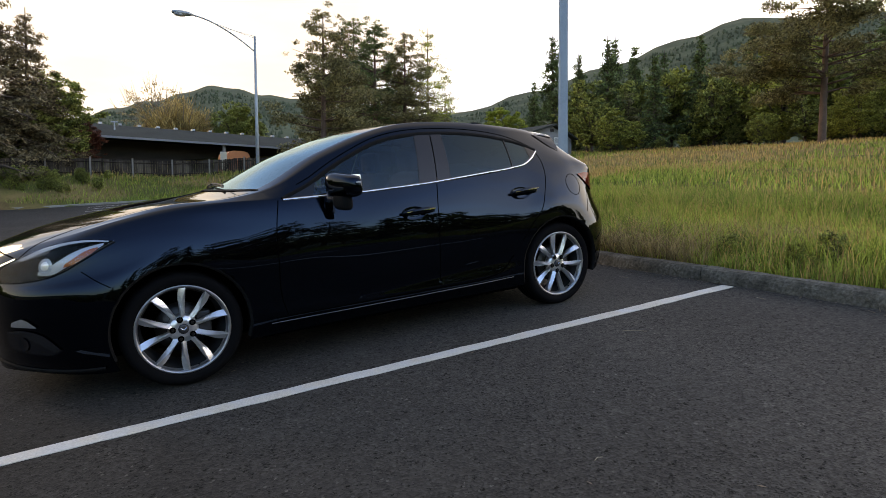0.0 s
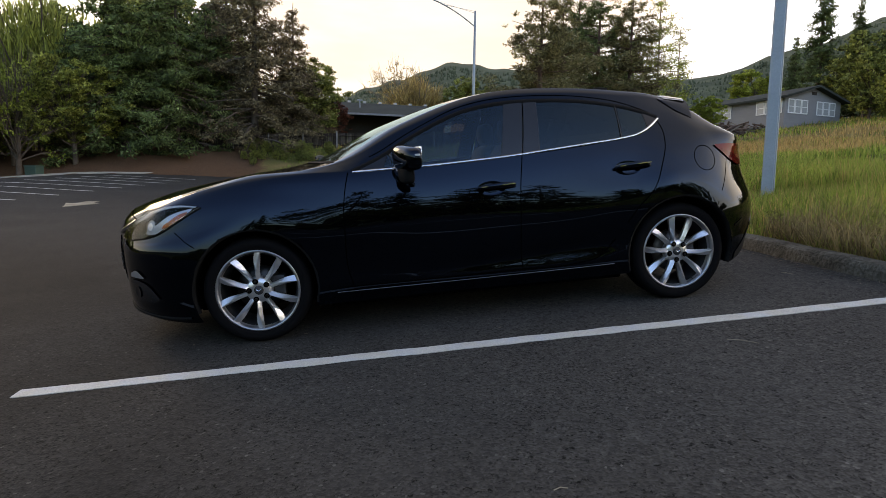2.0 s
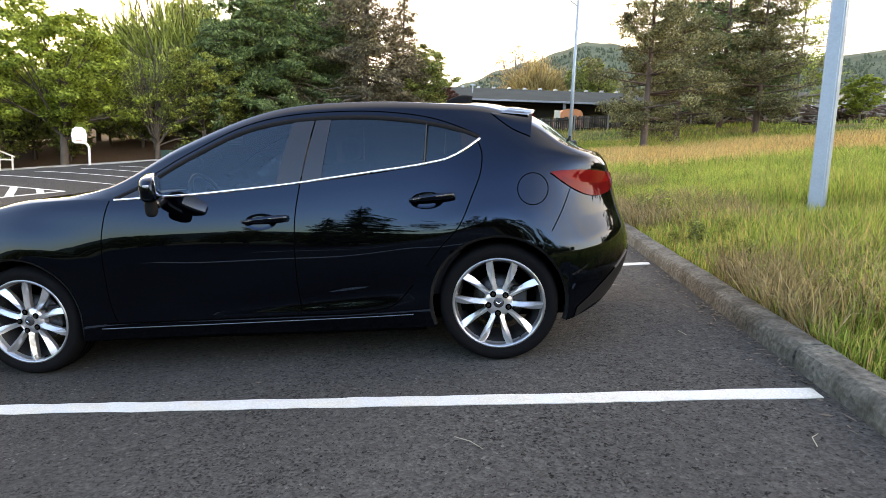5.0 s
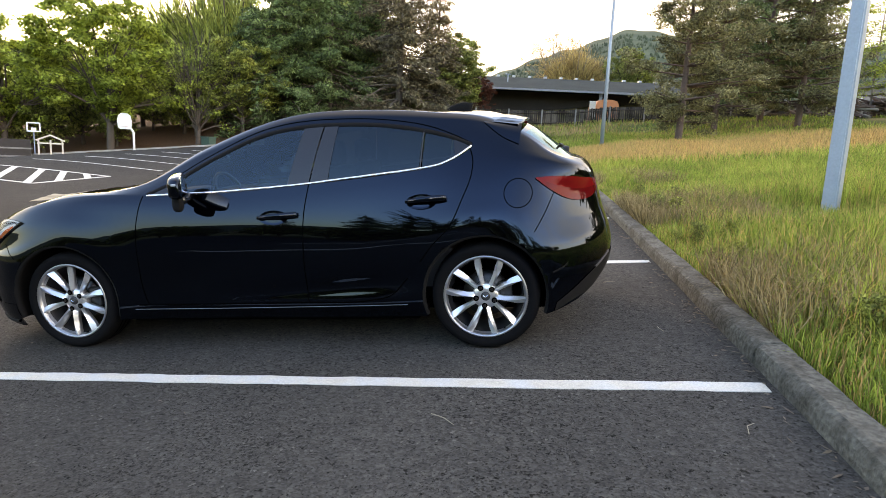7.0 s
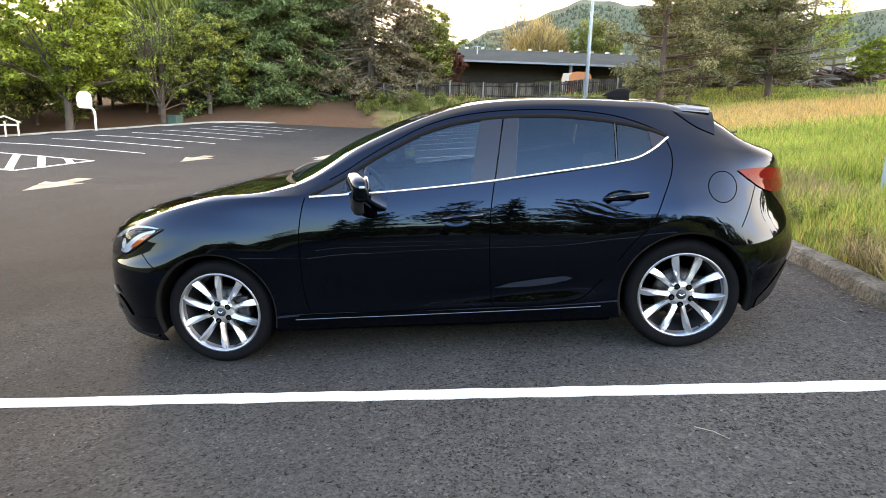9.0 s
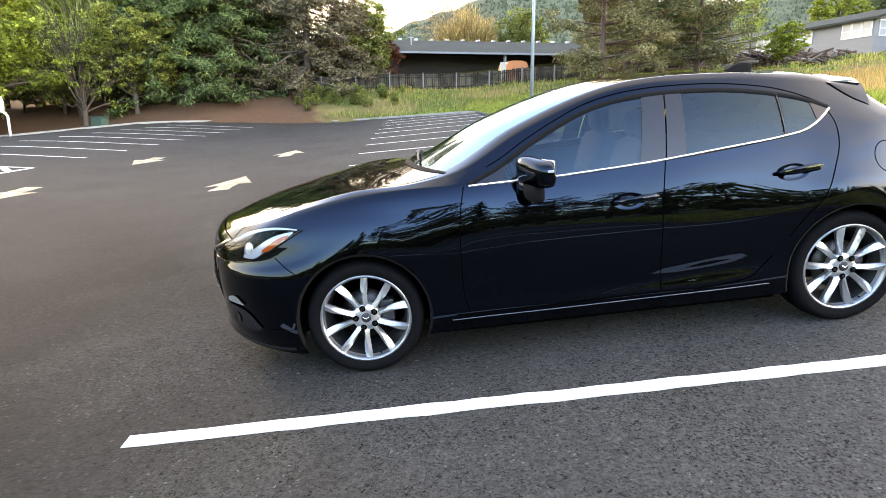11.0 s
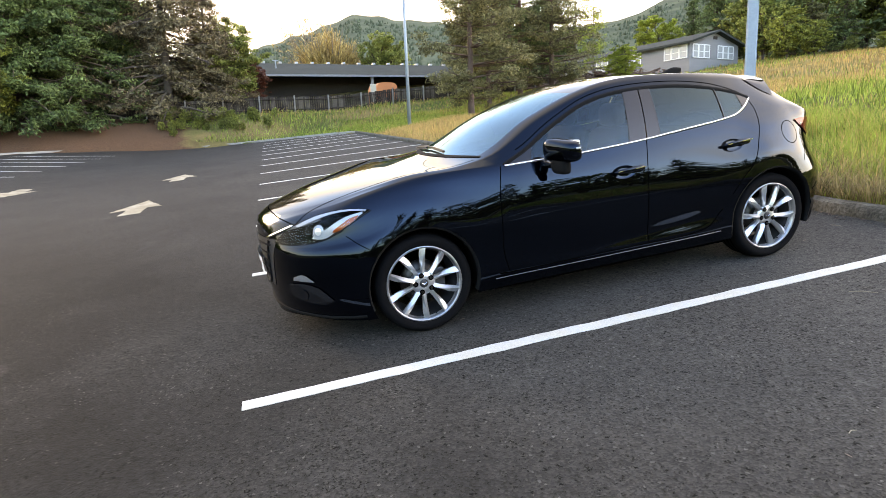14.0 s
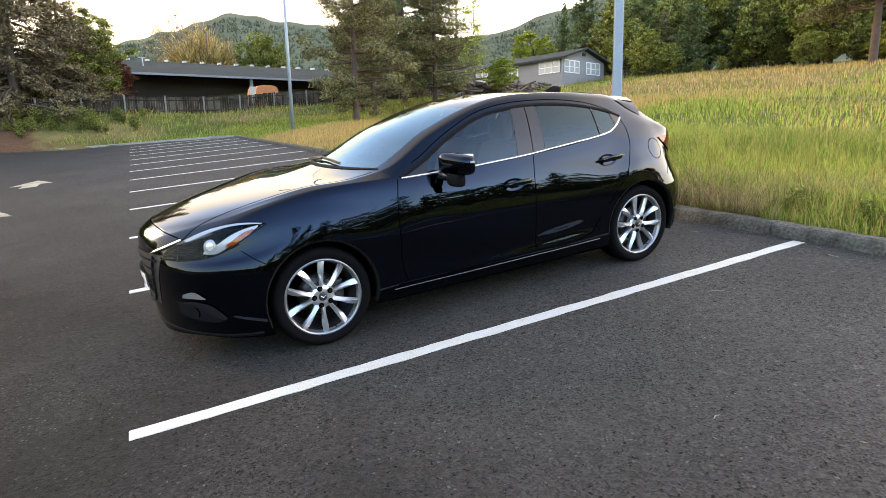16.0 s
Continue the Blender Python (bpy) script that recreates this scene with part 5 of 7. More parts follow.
# grille between the lamps

def nose_patch(low_z, top_z, half_low, half_top, lift, n=24, rows=6):
    verts, faces = [], []
    for j in range(rows + 1):
        v = j / rows
        for i in range(n + 1):
            h = (half_low + (half_top - half_low) * v) * (2 * i / n - 1)
            z = low_z + (top_z - low_z) * v
            hit, nn, _, _ = SKIN.ray_cast(Vector((-2, CAR_MID - abs(h), z)), Vector((1, 0, 0)))
            if hit is None:
                hit, nn = nearest_skin((-.8, CAR_MID - abs(h), z))
            verts.append((hit.x - lift, CAR_MID - h, z))
    for j in range(rows):
        for i in range(n):
            q = j * (n + 1) + i
            faces.append((q, q + 1, q + n + 2, q + n + 1))
    return verts, faces


v, f = nose_patch(0.36, 0.685, 0.36, 0.46, 0.003)
grille = mesh_object("grille", v, f, MATT_BLACK, car, "black slatted front grille", True)
for k in range(5):
    z = 0.42 + k * 0.055
    v, f = nose_patch(z, z + 0.014, 0.33 + 0.02 * k, 0.335 + 0.02 * k, 0.012, 20, 1)
    mesh_object("grille_slat", v, f, GLOSS_BLACK, grille, "", True)
wing = [hp(-.895, .372, .672), hp(-.905, .355, .60), hp(-.91, .33, .50), hp(-.92, .29, .385), hp(-.94, .18, .355), hp(-.96, 0.0, .35)]
mirrored_part("grille_surround", ribbon(along(wing, 8), 0.022, thick=0.012), car, GLOSS_BLACK, "gloss black grille surround")
mirrored_part("grille_wing", ribbon(along([(-.897, .508, .690), (-.866, .460, .708), (-.832, .415, .725), (-.780, .362, .750), (-.727, .318, .772)], 8), 0.015, thick=0.014), car, CHROME, "chrome arm from the grille to the headlight")
v, f = nose_patch(0.43, 0.545, 0.26, 0.26, 0.03, 8, 3)
plate = mesh_object("number_plate", v, f, WHITE_PAINT, car, "white number plate")
v, f = nose_patch(0.465, 0.51, 0.20, 0.20, 0.034, 8, 2)
mesh_object("plate_bar", v, f, LENS_DARK_RED, plate, "plain dark bar")
v, f = nose_patch(0.60, 0.655, 0.055, 0.065, 0.03, 8, 4)
mesh_object("badge", v, f, CHROME, car, "plain bright badge")
# fog lamp and lower intake
mirrored_part("fog_intake", patch([(-.815, .312, .335), (-.747, .222, .303), (-.677, .149, .290), (-.612, .096, .290), (-.568, .064, .311)], [(-.816, .314, .410), (-.744, .214, .414), (-.660, .130, .400), (-.596, .081, .341), (-.568, .064, .314)], 18, 5, 0.002), car, GLOSS_BLACK, "black lower intake")
mirrored_part("fog_blade", patch([(-.800, .290, .398), (-.735, .208, .396), (-.668, .140, .352), (-.598, .086, .306)], [(-.800, .288, .412), (-.730, .198, .420), (-.645, .118, .395), (-.570, .066, .318)], 16, 3, 0.009), car, PILLAR_GREY, "satin black blade over the intake")
mirrored_part("fog_lamp", skin_disc((-.735, .210, .345), .001, .034, .004, .008), car, GLOSS_BLACK, "round dark fog lamp")
mirrored_part("fog_bezel", patch([(-.783, .261, .439), (-.726, .192, .438), (-.666, .133, .436)], [(-.777, .252, .462), (-.719, .183, .480), (-.666, .133, .441)], 10, 3, 0.010), car, ALLOY, "bright fog-lamp trim")
mirrored_part("bumper_corner", draped((-.52, -.52), (-.346, -.366), lambda x: 0.215, lambda x: 0.315, 8, 4, 0.003), car, CAR_PAINT)
mirrored_part("front_lip", ribbon(along([(-.955, .87, .235), (-.930, .62, .230), (-.888, .497, .222), (-.745, .267, .203), (-.599, .125, .195), (-.390, .002, .195)], 8), 0.018, thick=0.009), car, LINER_BLACK, "black front lip")

# tail lamp
TAIL_LOW = [(3.005, .115, .993), (3.062, .118, .946), (3.134, .142, .894), (3.220, .198, .856), (3.290, .265, .850), (3.340, .330, .864), (3.375, .420, .900)]
TAIL_TOP = [(3.005, .117, .999), (3.060, .132, 1.003), (3.125, .155, 1.002), (3.205, .194, .996), (3.275, .265, .982), (3.325, .345, .970), (3.360, .430, .958)]
mirrored_part("tail_light", patch(TAIL_LOW, TAIL_TOP, 32, 10, 0.008), car, LENS_RED, "wedge-shaped red tail light")
TAIL_MID = [tuple(a * 0.5 + b * 0.5 for a, b in zip(p, q)) for p, q in zip(TAIL_LOW, TAIL_TOP)]
# lower half painted deeper red, for the lens where no sky is mirrored
mirrored_part("tail_light_lower", patch(TAIL_LOW[1:], TAIL_MID[1:], 28, 6, 0.0088), car, LENS_DARK_RED, "lower half of the lens, painted deeper red where no sky mirrors")
mirrored_part("side_reflector", patch([(3.09, 0, .46), (3.14, .01, .475), (3.19, .03, .50)], [(3.09, 0, .475), (3.14, .01, .49), (3.19, .03, .515)], 6, 2, 0.003), car, GLOSS_BLACK)
# rear valance, exhaust, spoiler, wiper, aerial
mirrored_part("rear_valance", patch([(3.10, .03, .225), (3.197, .10, .272), (3.28, .20, .30), (3.36, .36, .325), (3.39, .86, .33)], [(3.115, .037, .282), (3.231, .116, .359), (3.345, .225, .440), (3.43, .36, .505), (3.46, .86, .46)], 24, 5, 0.004), car, LINER_BLACK, "matt black rear valance")
mirrored_part("valance_trim", ribbon(along([(3.44, .37, .515), (3.40, .295, .482), (3.35, .232, .445)], 6), 0.011, thick=0.006), car, ALLOY_DARK, "pale strip along the valance")
part("exhaust_pipe", tube([(3.10, 0.38, 0.305), (3.235, 0.38, 0.315), (3.24, 0.38, 0.315)], [0.035, 0.036, 0.030], 20), CHROME, car, "bright exhaust tip", True)


def make_spoiler():
    """The lip that carries the roof line past the rear window."""
    verts, faces = [], []
    n = 20
    for i in range(n + 1):
        h = -0.55 + 1.10 * i / n
        c = 1 - (abs(h) / 0.56) ** 2 - 0.55 * max(0.0, (abs(h) - 0.42) / 0.13) ** 1.5
        y = CAR_MID + h
        zf, zr = 1.352 + 0.036 * c, 1.322 + 0.030 * c
        xf, xr = 2.66 + 0.08 * c, 2.935 + 0.05 * c
        verts += [(xf, y, zf), ((xf + xr) / 2, y, (zf + zr) / 2 + 0.010), (xr, y, zr + 0.002), (xr + 0.002, y, zr - 0.007), (xr - 0.05, y, zr - 0.026), (xr - 0.10, y, zr - 0.07)]
    for i in range(n):
        for j in range(5):
            a = i * 6 + j
            faces.append((a, a + 6, a + 7, a + 1))
    faces += [(0, 1, 2, 3, 4, 5), tuple(n * 6 + j for j in (5, 4, 3, 2, 1, 0))]
    return verts, faces


v, f = make_spoiler()
mesh_object("spoiler", v, f, CAR_PAINT, car, "black roof spoiler", False)
CHEEK = [(2.725, .30, 1.315), (2.76, .282, 1.280), (2.821, .252, 1.236), (2.913, .236, 1.189)]
cheek_low = [tuple(p + n * 0.005) for p, n in (nearest_skin(q) for q in along(CHEEK, 6))]
cheek_top = along([(2.70, .335, 1.342), (2.80, .345, 1.334), (2.90, .352, 1.322), (2.936, .345, 1.310)], 6)
cheek_top = [cheek_top[round(i * (len(cheek_top) - 1) / (len(cheek_low) - 1))] for i in range(len(cheek_low))]
cheek_v = [tuple(Vector(a).lerp(Vector(b), u) - Vector((0, 0.010 * math.sin(math.pi * u), 0))) for a, b in zip(cheek_low, cheek_top) for u in (0, 0.25, 0.5, 0.75, 1)]
mirrored_part("spoiler_side", (cheek_v, [(i * 5 + j, i * 5 + j + 1, i * 5 + j + 6, i * 5 + j + 5) for i in range(len(cheek_low) - 1) for j in range(4)]), car, CAR_PAINT, "black painted spoiler cheek")
mirrored_part("cheek_gap", ribbon(along(CHEEK, 6), 0.006), car, GAP_BLACK)
part("brake_lamp", box((2.945, CAR_MID - 0.16, 1.310), (2.97, CAR_MID + 0.16, 1.328), 0.004), LENS_DARK_RED, car)
fin_v, fin_f = [], []
for i in range(9):
    u = i / 8
    hgt, wid = 0.066 * math.sin(math.pi / 2 * min(1.0, u / 0.8)) ** 0.85 + 0.002, 0.030 * (1 - 0.45 * u)
    x = 2.42 + 0.165 * u
    zb = 1.438 - 0.036 * u
    for a in np.linspace(0, math.pi, 7):
        fin_v.append((x + 0.016 * math.sin(a) * u, CAR_MID + wid * math.cos(a), zb + hgt * math.sin(a) ** 0.5 if math.sin(a) > 1e-6 else zb))
for i in range(8):
    for j in range(6):
        a = i * 7 + j
        fin_f.append((a, a + 1, a + 8, a + 7))
fin_f.append(tuple(56 + j for j in range(7)))
mesh_object("roof_aerial", fin_v, fin_f, LINER_BLACK, car, "shark-fin roof aerial", True)
part("rear_wiper", join(tube([(3.22, CAR_MID, 1.125), (3.20, CAR_MID - 0.02, 1.155), (3.17, CAR_MID - 0.30, 1.175)], [0.02, 0.014, 0.006], 6), box((3.18, CAR_MID - 0.05, 1.11), (3.25, CAR_MID + 0.05, 1.15), 0.012)), MATT_BLACK, car)

# front wipers and cowl
cowl_v, cowl_f = patch([(.50, .17, 1.04), (.38, .40, 1.047), (.31, .66, 1.053), (.29, .87, 1.055)], [(.518, .172, 1.052), (.41, .41, 1.062), (.345, .66, 1.070), (.325, .87, 1.072)], 16, 2, 0.003)
mirrored_part("cowl", (cowl_v, cowl_f), car, LINER_BLACK, "black cowl panel under the windscreen")
for y0, y1 in ((0.55, 1.15), (0.98, 1.50)):
    arm = []
    for i in range(9):
        u = i / 8
        y = y0 + (y1 - y0) * u
        p, n = SKIN.ray_cast(Vector((0.42 + 0.02 * u - 0.05 * math.sin(math.pi * min(y, 1.7) / 1.74), min(y, 2 * CAR_MID - y), 3)), Vector((0, 0, -1)))[:2]
        arm.append((p.x, y, p.z + 0.022))
    part("windscreen_wiper", join(tube(arm, 0.007, 6), tube([(x, y, z - 0.012) for x, y, z in arm], 0.004, 4)), MATT_BLACK, car)


# ---- door mirrors
def make_mirror(cx, cy, cz, rx, ry, rz, sweep):
    """A rounded block, flat towards the rear and swept back at its outer end."""
    bm = bmesh.new()
    bmesh.ops.create_uvsphere(bm, u_segments=28, v_segments=16, radius=1)
    for v in bm.verts:
        x, y, z = (math.copysign(abs(q) ** e, q) for q, e in zip(v.co, (0.68, 0.52, 0.58)))
        x = x if x < 0 else x * 0.62
        v.co = (cx + rx * x - sweep * y, cy + ry * y, cz + rz * z * (1 + 0.10 * y) + 0.010 * y)
    return bm


def mirrored_bm(name, bm, mat, parent, label=""):
    me = bpy.data.meshes.new("scrap")
    bm.to_mesh(me)
    bm.free()
    verts = [tuple(v.co) for v in me.vertices]
    faces = [tuple(p.vertices) for p in me.polygons]
    bpy.data.meshes.remove(me)
    return mirrored_part(name, (verts, faces), parent, mat, label)


mirrored_bm("mirror_housing", make_mirror(0.948, -0.125, 1.048, 0.058, 0.120, 0.070, 0.048), CAR_PAINT, car, "black door mirror housing")
mirrored_bm("mirror_foot", tube([(0.90, 0.045, 0.968), (0.905, 0.0, 0.966), (0.925, -0.07, 0.964), (0.935, -0.11, 0.965)], [0.030, 0.030, 0.030, 0.028], 12), GLOSS_BLACK, car)
mirrored_bm("mirror_belly", make_mirror(0.936, -0.120, 0.955, 0.040, 0.056, 0.052, 0.022), LINER_BLACK, car, "matt black lower half of the mirror")
mirrored_bm("mirror_lamp", box((0.975, -0.246, 1.058), (1.005, -0.238, 1.070), 0.003), WINDOW_PALE, car)
glass_bm = box((0.981, -0.21, 1.014), (0.985, -0.05, 1.110), 0.0015)
for v in glass_bm.verts:
    v.co.x -= 0.40 * (v.co.y + 0.125)
mirrored_bm("mirror_glass", glass_bm, CHROME, car, "mirror glass")

# ---- inside of the cabin
def seat(x, y, name="front_seat"):
    s = new(name)
    s.parent = car
    s.location = (x, y, 0)
    part("cushion", box((-0.26, -0.25, 0.36), (0.26, 0.25, 0.56), 0.05), SEAT_CLOTH, s, "", True)
    bm = box((0.20, -0.24, 0.50), (0.36, 0.24, 1.10), 0.06)
    for v in bm.verts:
        v.co.x += (v.co.z - 0.5) * 0.32
    part("backrest", bm, SEAT_CLOTH, s, "", True)
    bm = box((0.40, -0.13, 1.10), (0.50, 0.13, 1.27), 0.045)
    part("headrest", bm, SEAT_CLOTH, s, "", True)


seat(1.25, CAR_MID - 0.36), seat(1.25, CAR_MID + 0.36)
part("rear_bench", join(box((1.95, 0.25, 0.36), (2.42, 2 * CAR_MID - 0.25, 0.56), 0.05), box((2.38, 0.25, 0.5), (2.55, 2 * CAR_MID - 0.25, 1.02), 0.05)), SEAT_CLOTH, car)
part("dashboard", join(box((0.42, 0.16, 0.55), (0.86, 2 * CAR_MID - 0.16, 0.93), 0.06), box((0.60, CAR_MID - 0.45 - 0.18, 0.9), (0.80, CAR_MID - 0.45 + 0.18, 1.0), 0.04)), SEAT_CLOTH, car)
bm = bmesh.new()
bmesh.ops.create_cone(bm, segments=28, radius1=0.185, radius2=0.185, depth=0.02)
ring = revolve([(0.17, -0.012), (0.185, -0.012), (0.19, 0.0), (0.185, 0.012), (0.17, 0.012), (0.165, 0), (0.17, -0.012)], 32, "x")
bm.free()
bmesh.ops.rotate(ring, verts=ring.verts, cent=(0, 0, 0), matrix=Matrix.Rotation(radians(-24), 3, "Y"))
bmesh.ops.translate(ring, verts=ring.verts, vec=(0.95, CAR_MID - 0.37, 0.92))
part("steering_wheel", ring, MATT_BLACK, car, "", True)
part("cabin_floor", box((0.40, 0.12, 0.26), (2.9, 2 * CAR_MID - 0.12, 0.36)), GAP_BLACK, car)
part("luggage_cover", box((2.5, 0.22, 0.95), (3.05, 2 * CAR_MID - 0.22, 0.97)), SEAT_CLOTH, car)
part("rear_view_mirror", box((0.98, CAR_MID - 0.12, 1.26), (1.0, CAR_MID + 0.12, 1.32), 0.008), MATT_BLACK, car)
mirrored_part("door_lining", ([(0.55, 0.13, 0.35), (2.5, 0.13, 0.35), (2.5, 0.15, 1.0), (1.5, 0.13, 0.97), (0.62, 0.13, 0.96)], [(0, 1, 2, 3, 4)]), car, SEAT_CLOTH, "", False)


# ---------------------------------------------------------------- poles
POLE_XY = (6.61, 4.41)


def make_near_pole():
    x, y = POLE_XY
    m = Matrix.Translation((x, y, ground_at(x, y) - 0.05))
    pole = thing("lamp_pole", m, "tall square galvanised steel lamp pole standing in grass", "lamp pole")
    bm = bmesh.new()
    bmesh.ops.create_cone(bm, cap_ends=True, segments=4, radius1=0.119, radius2=0.100, depth=8.0)
    bmesh.ops.rotate(bm, verts=bm.verts, cent=(0, 0, 0), matrix=Matrix.Rotation(radians(45 + 48), 3, "Z"))
    bmesh.ops.translate(bm, vec=(0, 0, 4.0), verts=bm.verts)
    bmesh.ops.bevel(bm, geom=[e for e in bm.edges if abs(e.verts[0].co.z - e.verts[1].co.z) > 1], offset=0.018, segments=3, affect="EDGES")
    part("post", bm, GALV, pole)
    part("base_plate", box((-0.14, -0.14, 0), (0.14, 0.14, 0.04), 0.006), GALV, pole)


make_near_pole()


def make_street_lamp():
    x, y = 7.0, 29.8
    g = ground_at(x, y)
    lamp = thing("street_lamp", Matrix.Translation((x, y, g - 0.05)), "slim grey street lamp with a long curved arm", "street lamp")
    top = 10.95 - g
    part("post", tube([(0, 0, 0), (0, 0, top * 0.5), (0, 0, top)], [0.11, 0.09, 0.06], 12), GALV, lamp, "", True)
    arm = [(0, 0, top - 0.85), (-0.75, -0.05, top - 0.35), (-1.65, -0.1, top + 0.13), (-2.55, -0.15, top + 0.46), (-3.35, -0.2, top + 0.58)]
    part("arm", tube([tuple(p) for p in spline(np.array(arm), 5)], 0.035, 8), GALV, lamp, "", True)
    part("stay", tube([(0, 0, top - 0.02), (-1.8, -0.1, top + 0.20)], 0.010, 5), GALV, lamp)
    part("stay", tube([(0, 0, top - 0.12), (-2.5, -0.1, top + 0.44)], 0.010, 5), GALV, lamp)
    head = part("lamp_head", revolve([(0.0, -0.55), (0.10, -0.52), (0.17, -0.35), (0.20, -0.1), (0.17, 0.2), (0.08, 0.42), (0.04, 0.5)], 16, "x"), GALV, lamp, "grey cobra-head lamp", True)
    head.location = (-3.6, -0.2, top + 0.57)
    head.scale = (1, 1, 0.62)
    bowl = part("bowl", revolve([(0.0, -0.48), (0.14, -0.36), (0.17, -0.15), (0.12, 0.08), (0, 0.12)], 16, "x"), WINDOW_PALE, head, "clear lamp bowl", True)
    bowl.location = (0, 0, -0.12)


make_street_lamp()


# ---------------------------------------------------------------- trees
def leaf_cloud(centres, radii, count, size, rnd, flat=0.0, up=0.0, aspect=0.5):
    """Many small three-cornered leaves round some centres; up: how far they lie level, in pads."""
    centres, radii = np.array(centres), np.array(radii)
    pick = rnd.choice(len(centres), count, p=radii ** 2 / (radii ** 2).sum())
    v = rnd.normal(size=(count, 3))
    v /= np.linalg.norm(v, axis=1, keepdims=True)
    rad = rnd.random(count) ** 0.5
    pos = centres[pick] + v * (radii[pick] * rad)[:, None] * np.array([1, 1, 1 - flat])
    face = rnd.normal(size=(count, 3)) + v * 0.5
    face[:, 2] += up
    face /= np.linalg.norm(face, axis=1, keepdims=True)
    a = np.cross(face, rnd.normal(size=(count, 3)))
    a /= np.linalg.norm(a, axis=1, keepdims=True)
    b = np.cross(face, a)
    s = size * (0.55 + 0.9 * rnd.random(count))[:, None]
    a, b = a * s, b * s * aspect
    return np.stack([pos - a * 0.5, pos + a * 0.4 + b * 0.55, pos + a * 0.4 - b * 0.55], 1).reshape(-1, 3)


def leaf_mesh(name, corners, mat, sides=3):
    """One mesh of loose leaves out of their corners."""
    n = len(corners) // sides
    me = bpy.data.meshes.new(name)
    me.vertices.add(n * sides)
    me.vertices.foreach_set("co", corners.astype(np.float32).ravel())
    me.loops.add(n * sides)
    me.loops.foreach_set("vertex_index", np.arange(n * sides, dtype=np.int32))
    me.polygons.add(n)
    me.polygons.foreach_set("loop_start", np.arange(0, n * sides, sides, dtype=np.int32))
    me.materials.append(mat)
    me.update()
    me.validate()
    return me


def tree_parts(kind, h, seed, coarse=False):
    """Trunk and limbs (points, radii, sides) and the leaf corners of one kind of tree, of height h."""
    rnd = np.random.RandomState(seed)
    limbs, centres, radii = [], [], []
    if kind == "broom":
        # a fan of thin upright twigs from a short bole
        limbs.append(([(0, 0, -0.3), (0, 0, h * 0.22)], [h * 0.03, h * 0.022], 8))
        n = 7600
        az, lean = rnd.uniform(0, 6.283, n), 0.80 * rnd.random(n) ** 0.55
        lump = 0.84 + 0.16 * np.sin(az * 3 + 1) * np.sin(lean * 7)
        reach = h * (0.24 + 0.76 * rnd.random(n) ** 0.55) * (1 - 0.30 * lean - 0.18 * rnd.random(n)) * lump
        d = np.stack([np.cos(az) * np.sin(lean), np.sin(az) * np.sin(lean), np.cos(lean)], -1)
        tip = d * reach[:, None] + rnd.normal(size=(n, 3)) * 0.03 * h
        way = d + rnd.normal(size=(n, 3)) * 0.26
        way /= np.linalg.norm(way, axis=1, keepdims=True)
        side = np.cross(way, rnd.normal(size=(n, 3)))
        side *= (0.0055 * h / np.linalg.norm(side, axis=1))[:, None]
        root = tip - way * (h * (0.05 + 0.09 * rnd.random(n)))[:, None]
        for k in range(16):
            a, t = rnd.uniform(0, 6.283), 0.65 * rnd.random() ** 0.6
            e = np.array([math.cos(a) * math.sin(t), math.sin(a) * math.sin(t), math.cos(t)]) * h * (0.6 + 0.3 * rnd.random())
            limbs.append(([(0, 0, h * 0.15), tuple(e * 0.5), tuple(e)], [h * 0.010, h * 0.006, h * 0.002], 4))
        return limbs, np.stack([root - side, root + side, tip], 1).reshape(-1, 3)
    if kind in ("broadleaf", "young", "bare"):
        spread = {"broadleaf": 0.37, "young": 0.46, "bare": 0.40}[kind] * h
        fork = h * (0.16 if kind != "young" else 0.22)
        low = 0.17 if kind != "young" else 0.30
        limbs.append(([(0, 0, -0.3), (0.004 * h, 0, fork), (0.02 * h, 0.01 * h, h * 0.55), (0.03 * h, 0.0, h * 0.86)], [h * 0.026, h * 0.020, h * 0.009, h * 0.002], 8))
        for k in range(18):
            az = k * 2.4 + rnd.random() * 0.8
            z0 = fork * (0.7 + 0.11 * k * rnd.random())
            z1 = h * (low + 0.05 + (0.91 - low) * (k + rnd.random()) / 18)
            reach = spread * (0.7 + 0.42 * rnd.random()) * math.sqrt(max(0.06, 1 - ((z1 / h - 0.46) / 0.54) ** 2))
            mid = (0.45 * reach * math.cos(az), 0.45 * reach * math.sin(az), z0 + (z1 - z0) * 0.62)
            end = (reach * math.cos(az + 0.2), reach * math.sin(az + 0.2), z1)
            bow = rnd.normal(size=3) * h * 0.018
            mid = tuple(np.array(mid) + bow)
            limbs.append(([(0, 0, z0), tuple(np.array(mid) * 0.45 + np.array((0, 0, z0)) * 0.55 - bow), mid, end], [h * 0.0085, h * 0.007, h * 0.005, h * 0.0016], 5))
            for q in range(0 if kind == "bare" else 3):
                u = 0.45 + 0.22 * q
                centres.append(np.array(mid) * u + np.array((0, 0, z0)) * (1 - u) + rnd.normal(size=3) * h * np.array([0.05, 0.05, 0.03]))
                radii.append(h * (0.035 + 0.03 * rnd.random()))
            for q in range(7):
                u = 0.25 + 0.125 * q
                p = np.array(mid) * (1 - u) + np.array(end) * u + rnd.normal(size=3) * h * np.array([0.055, 0.055, 0.035])
                centres.append(p)
                radii.append(h * (0.038 + 0.045 * rnd.random()))
                limbs.append(([mid, tuple(p)], [h * 0.003, h * 0.001], 3))
        for k in range(60 if kind != "bare" else 12):
            a = rnd.random() * 6.28
            zz = low + (0.97 - low) * rnd.random()
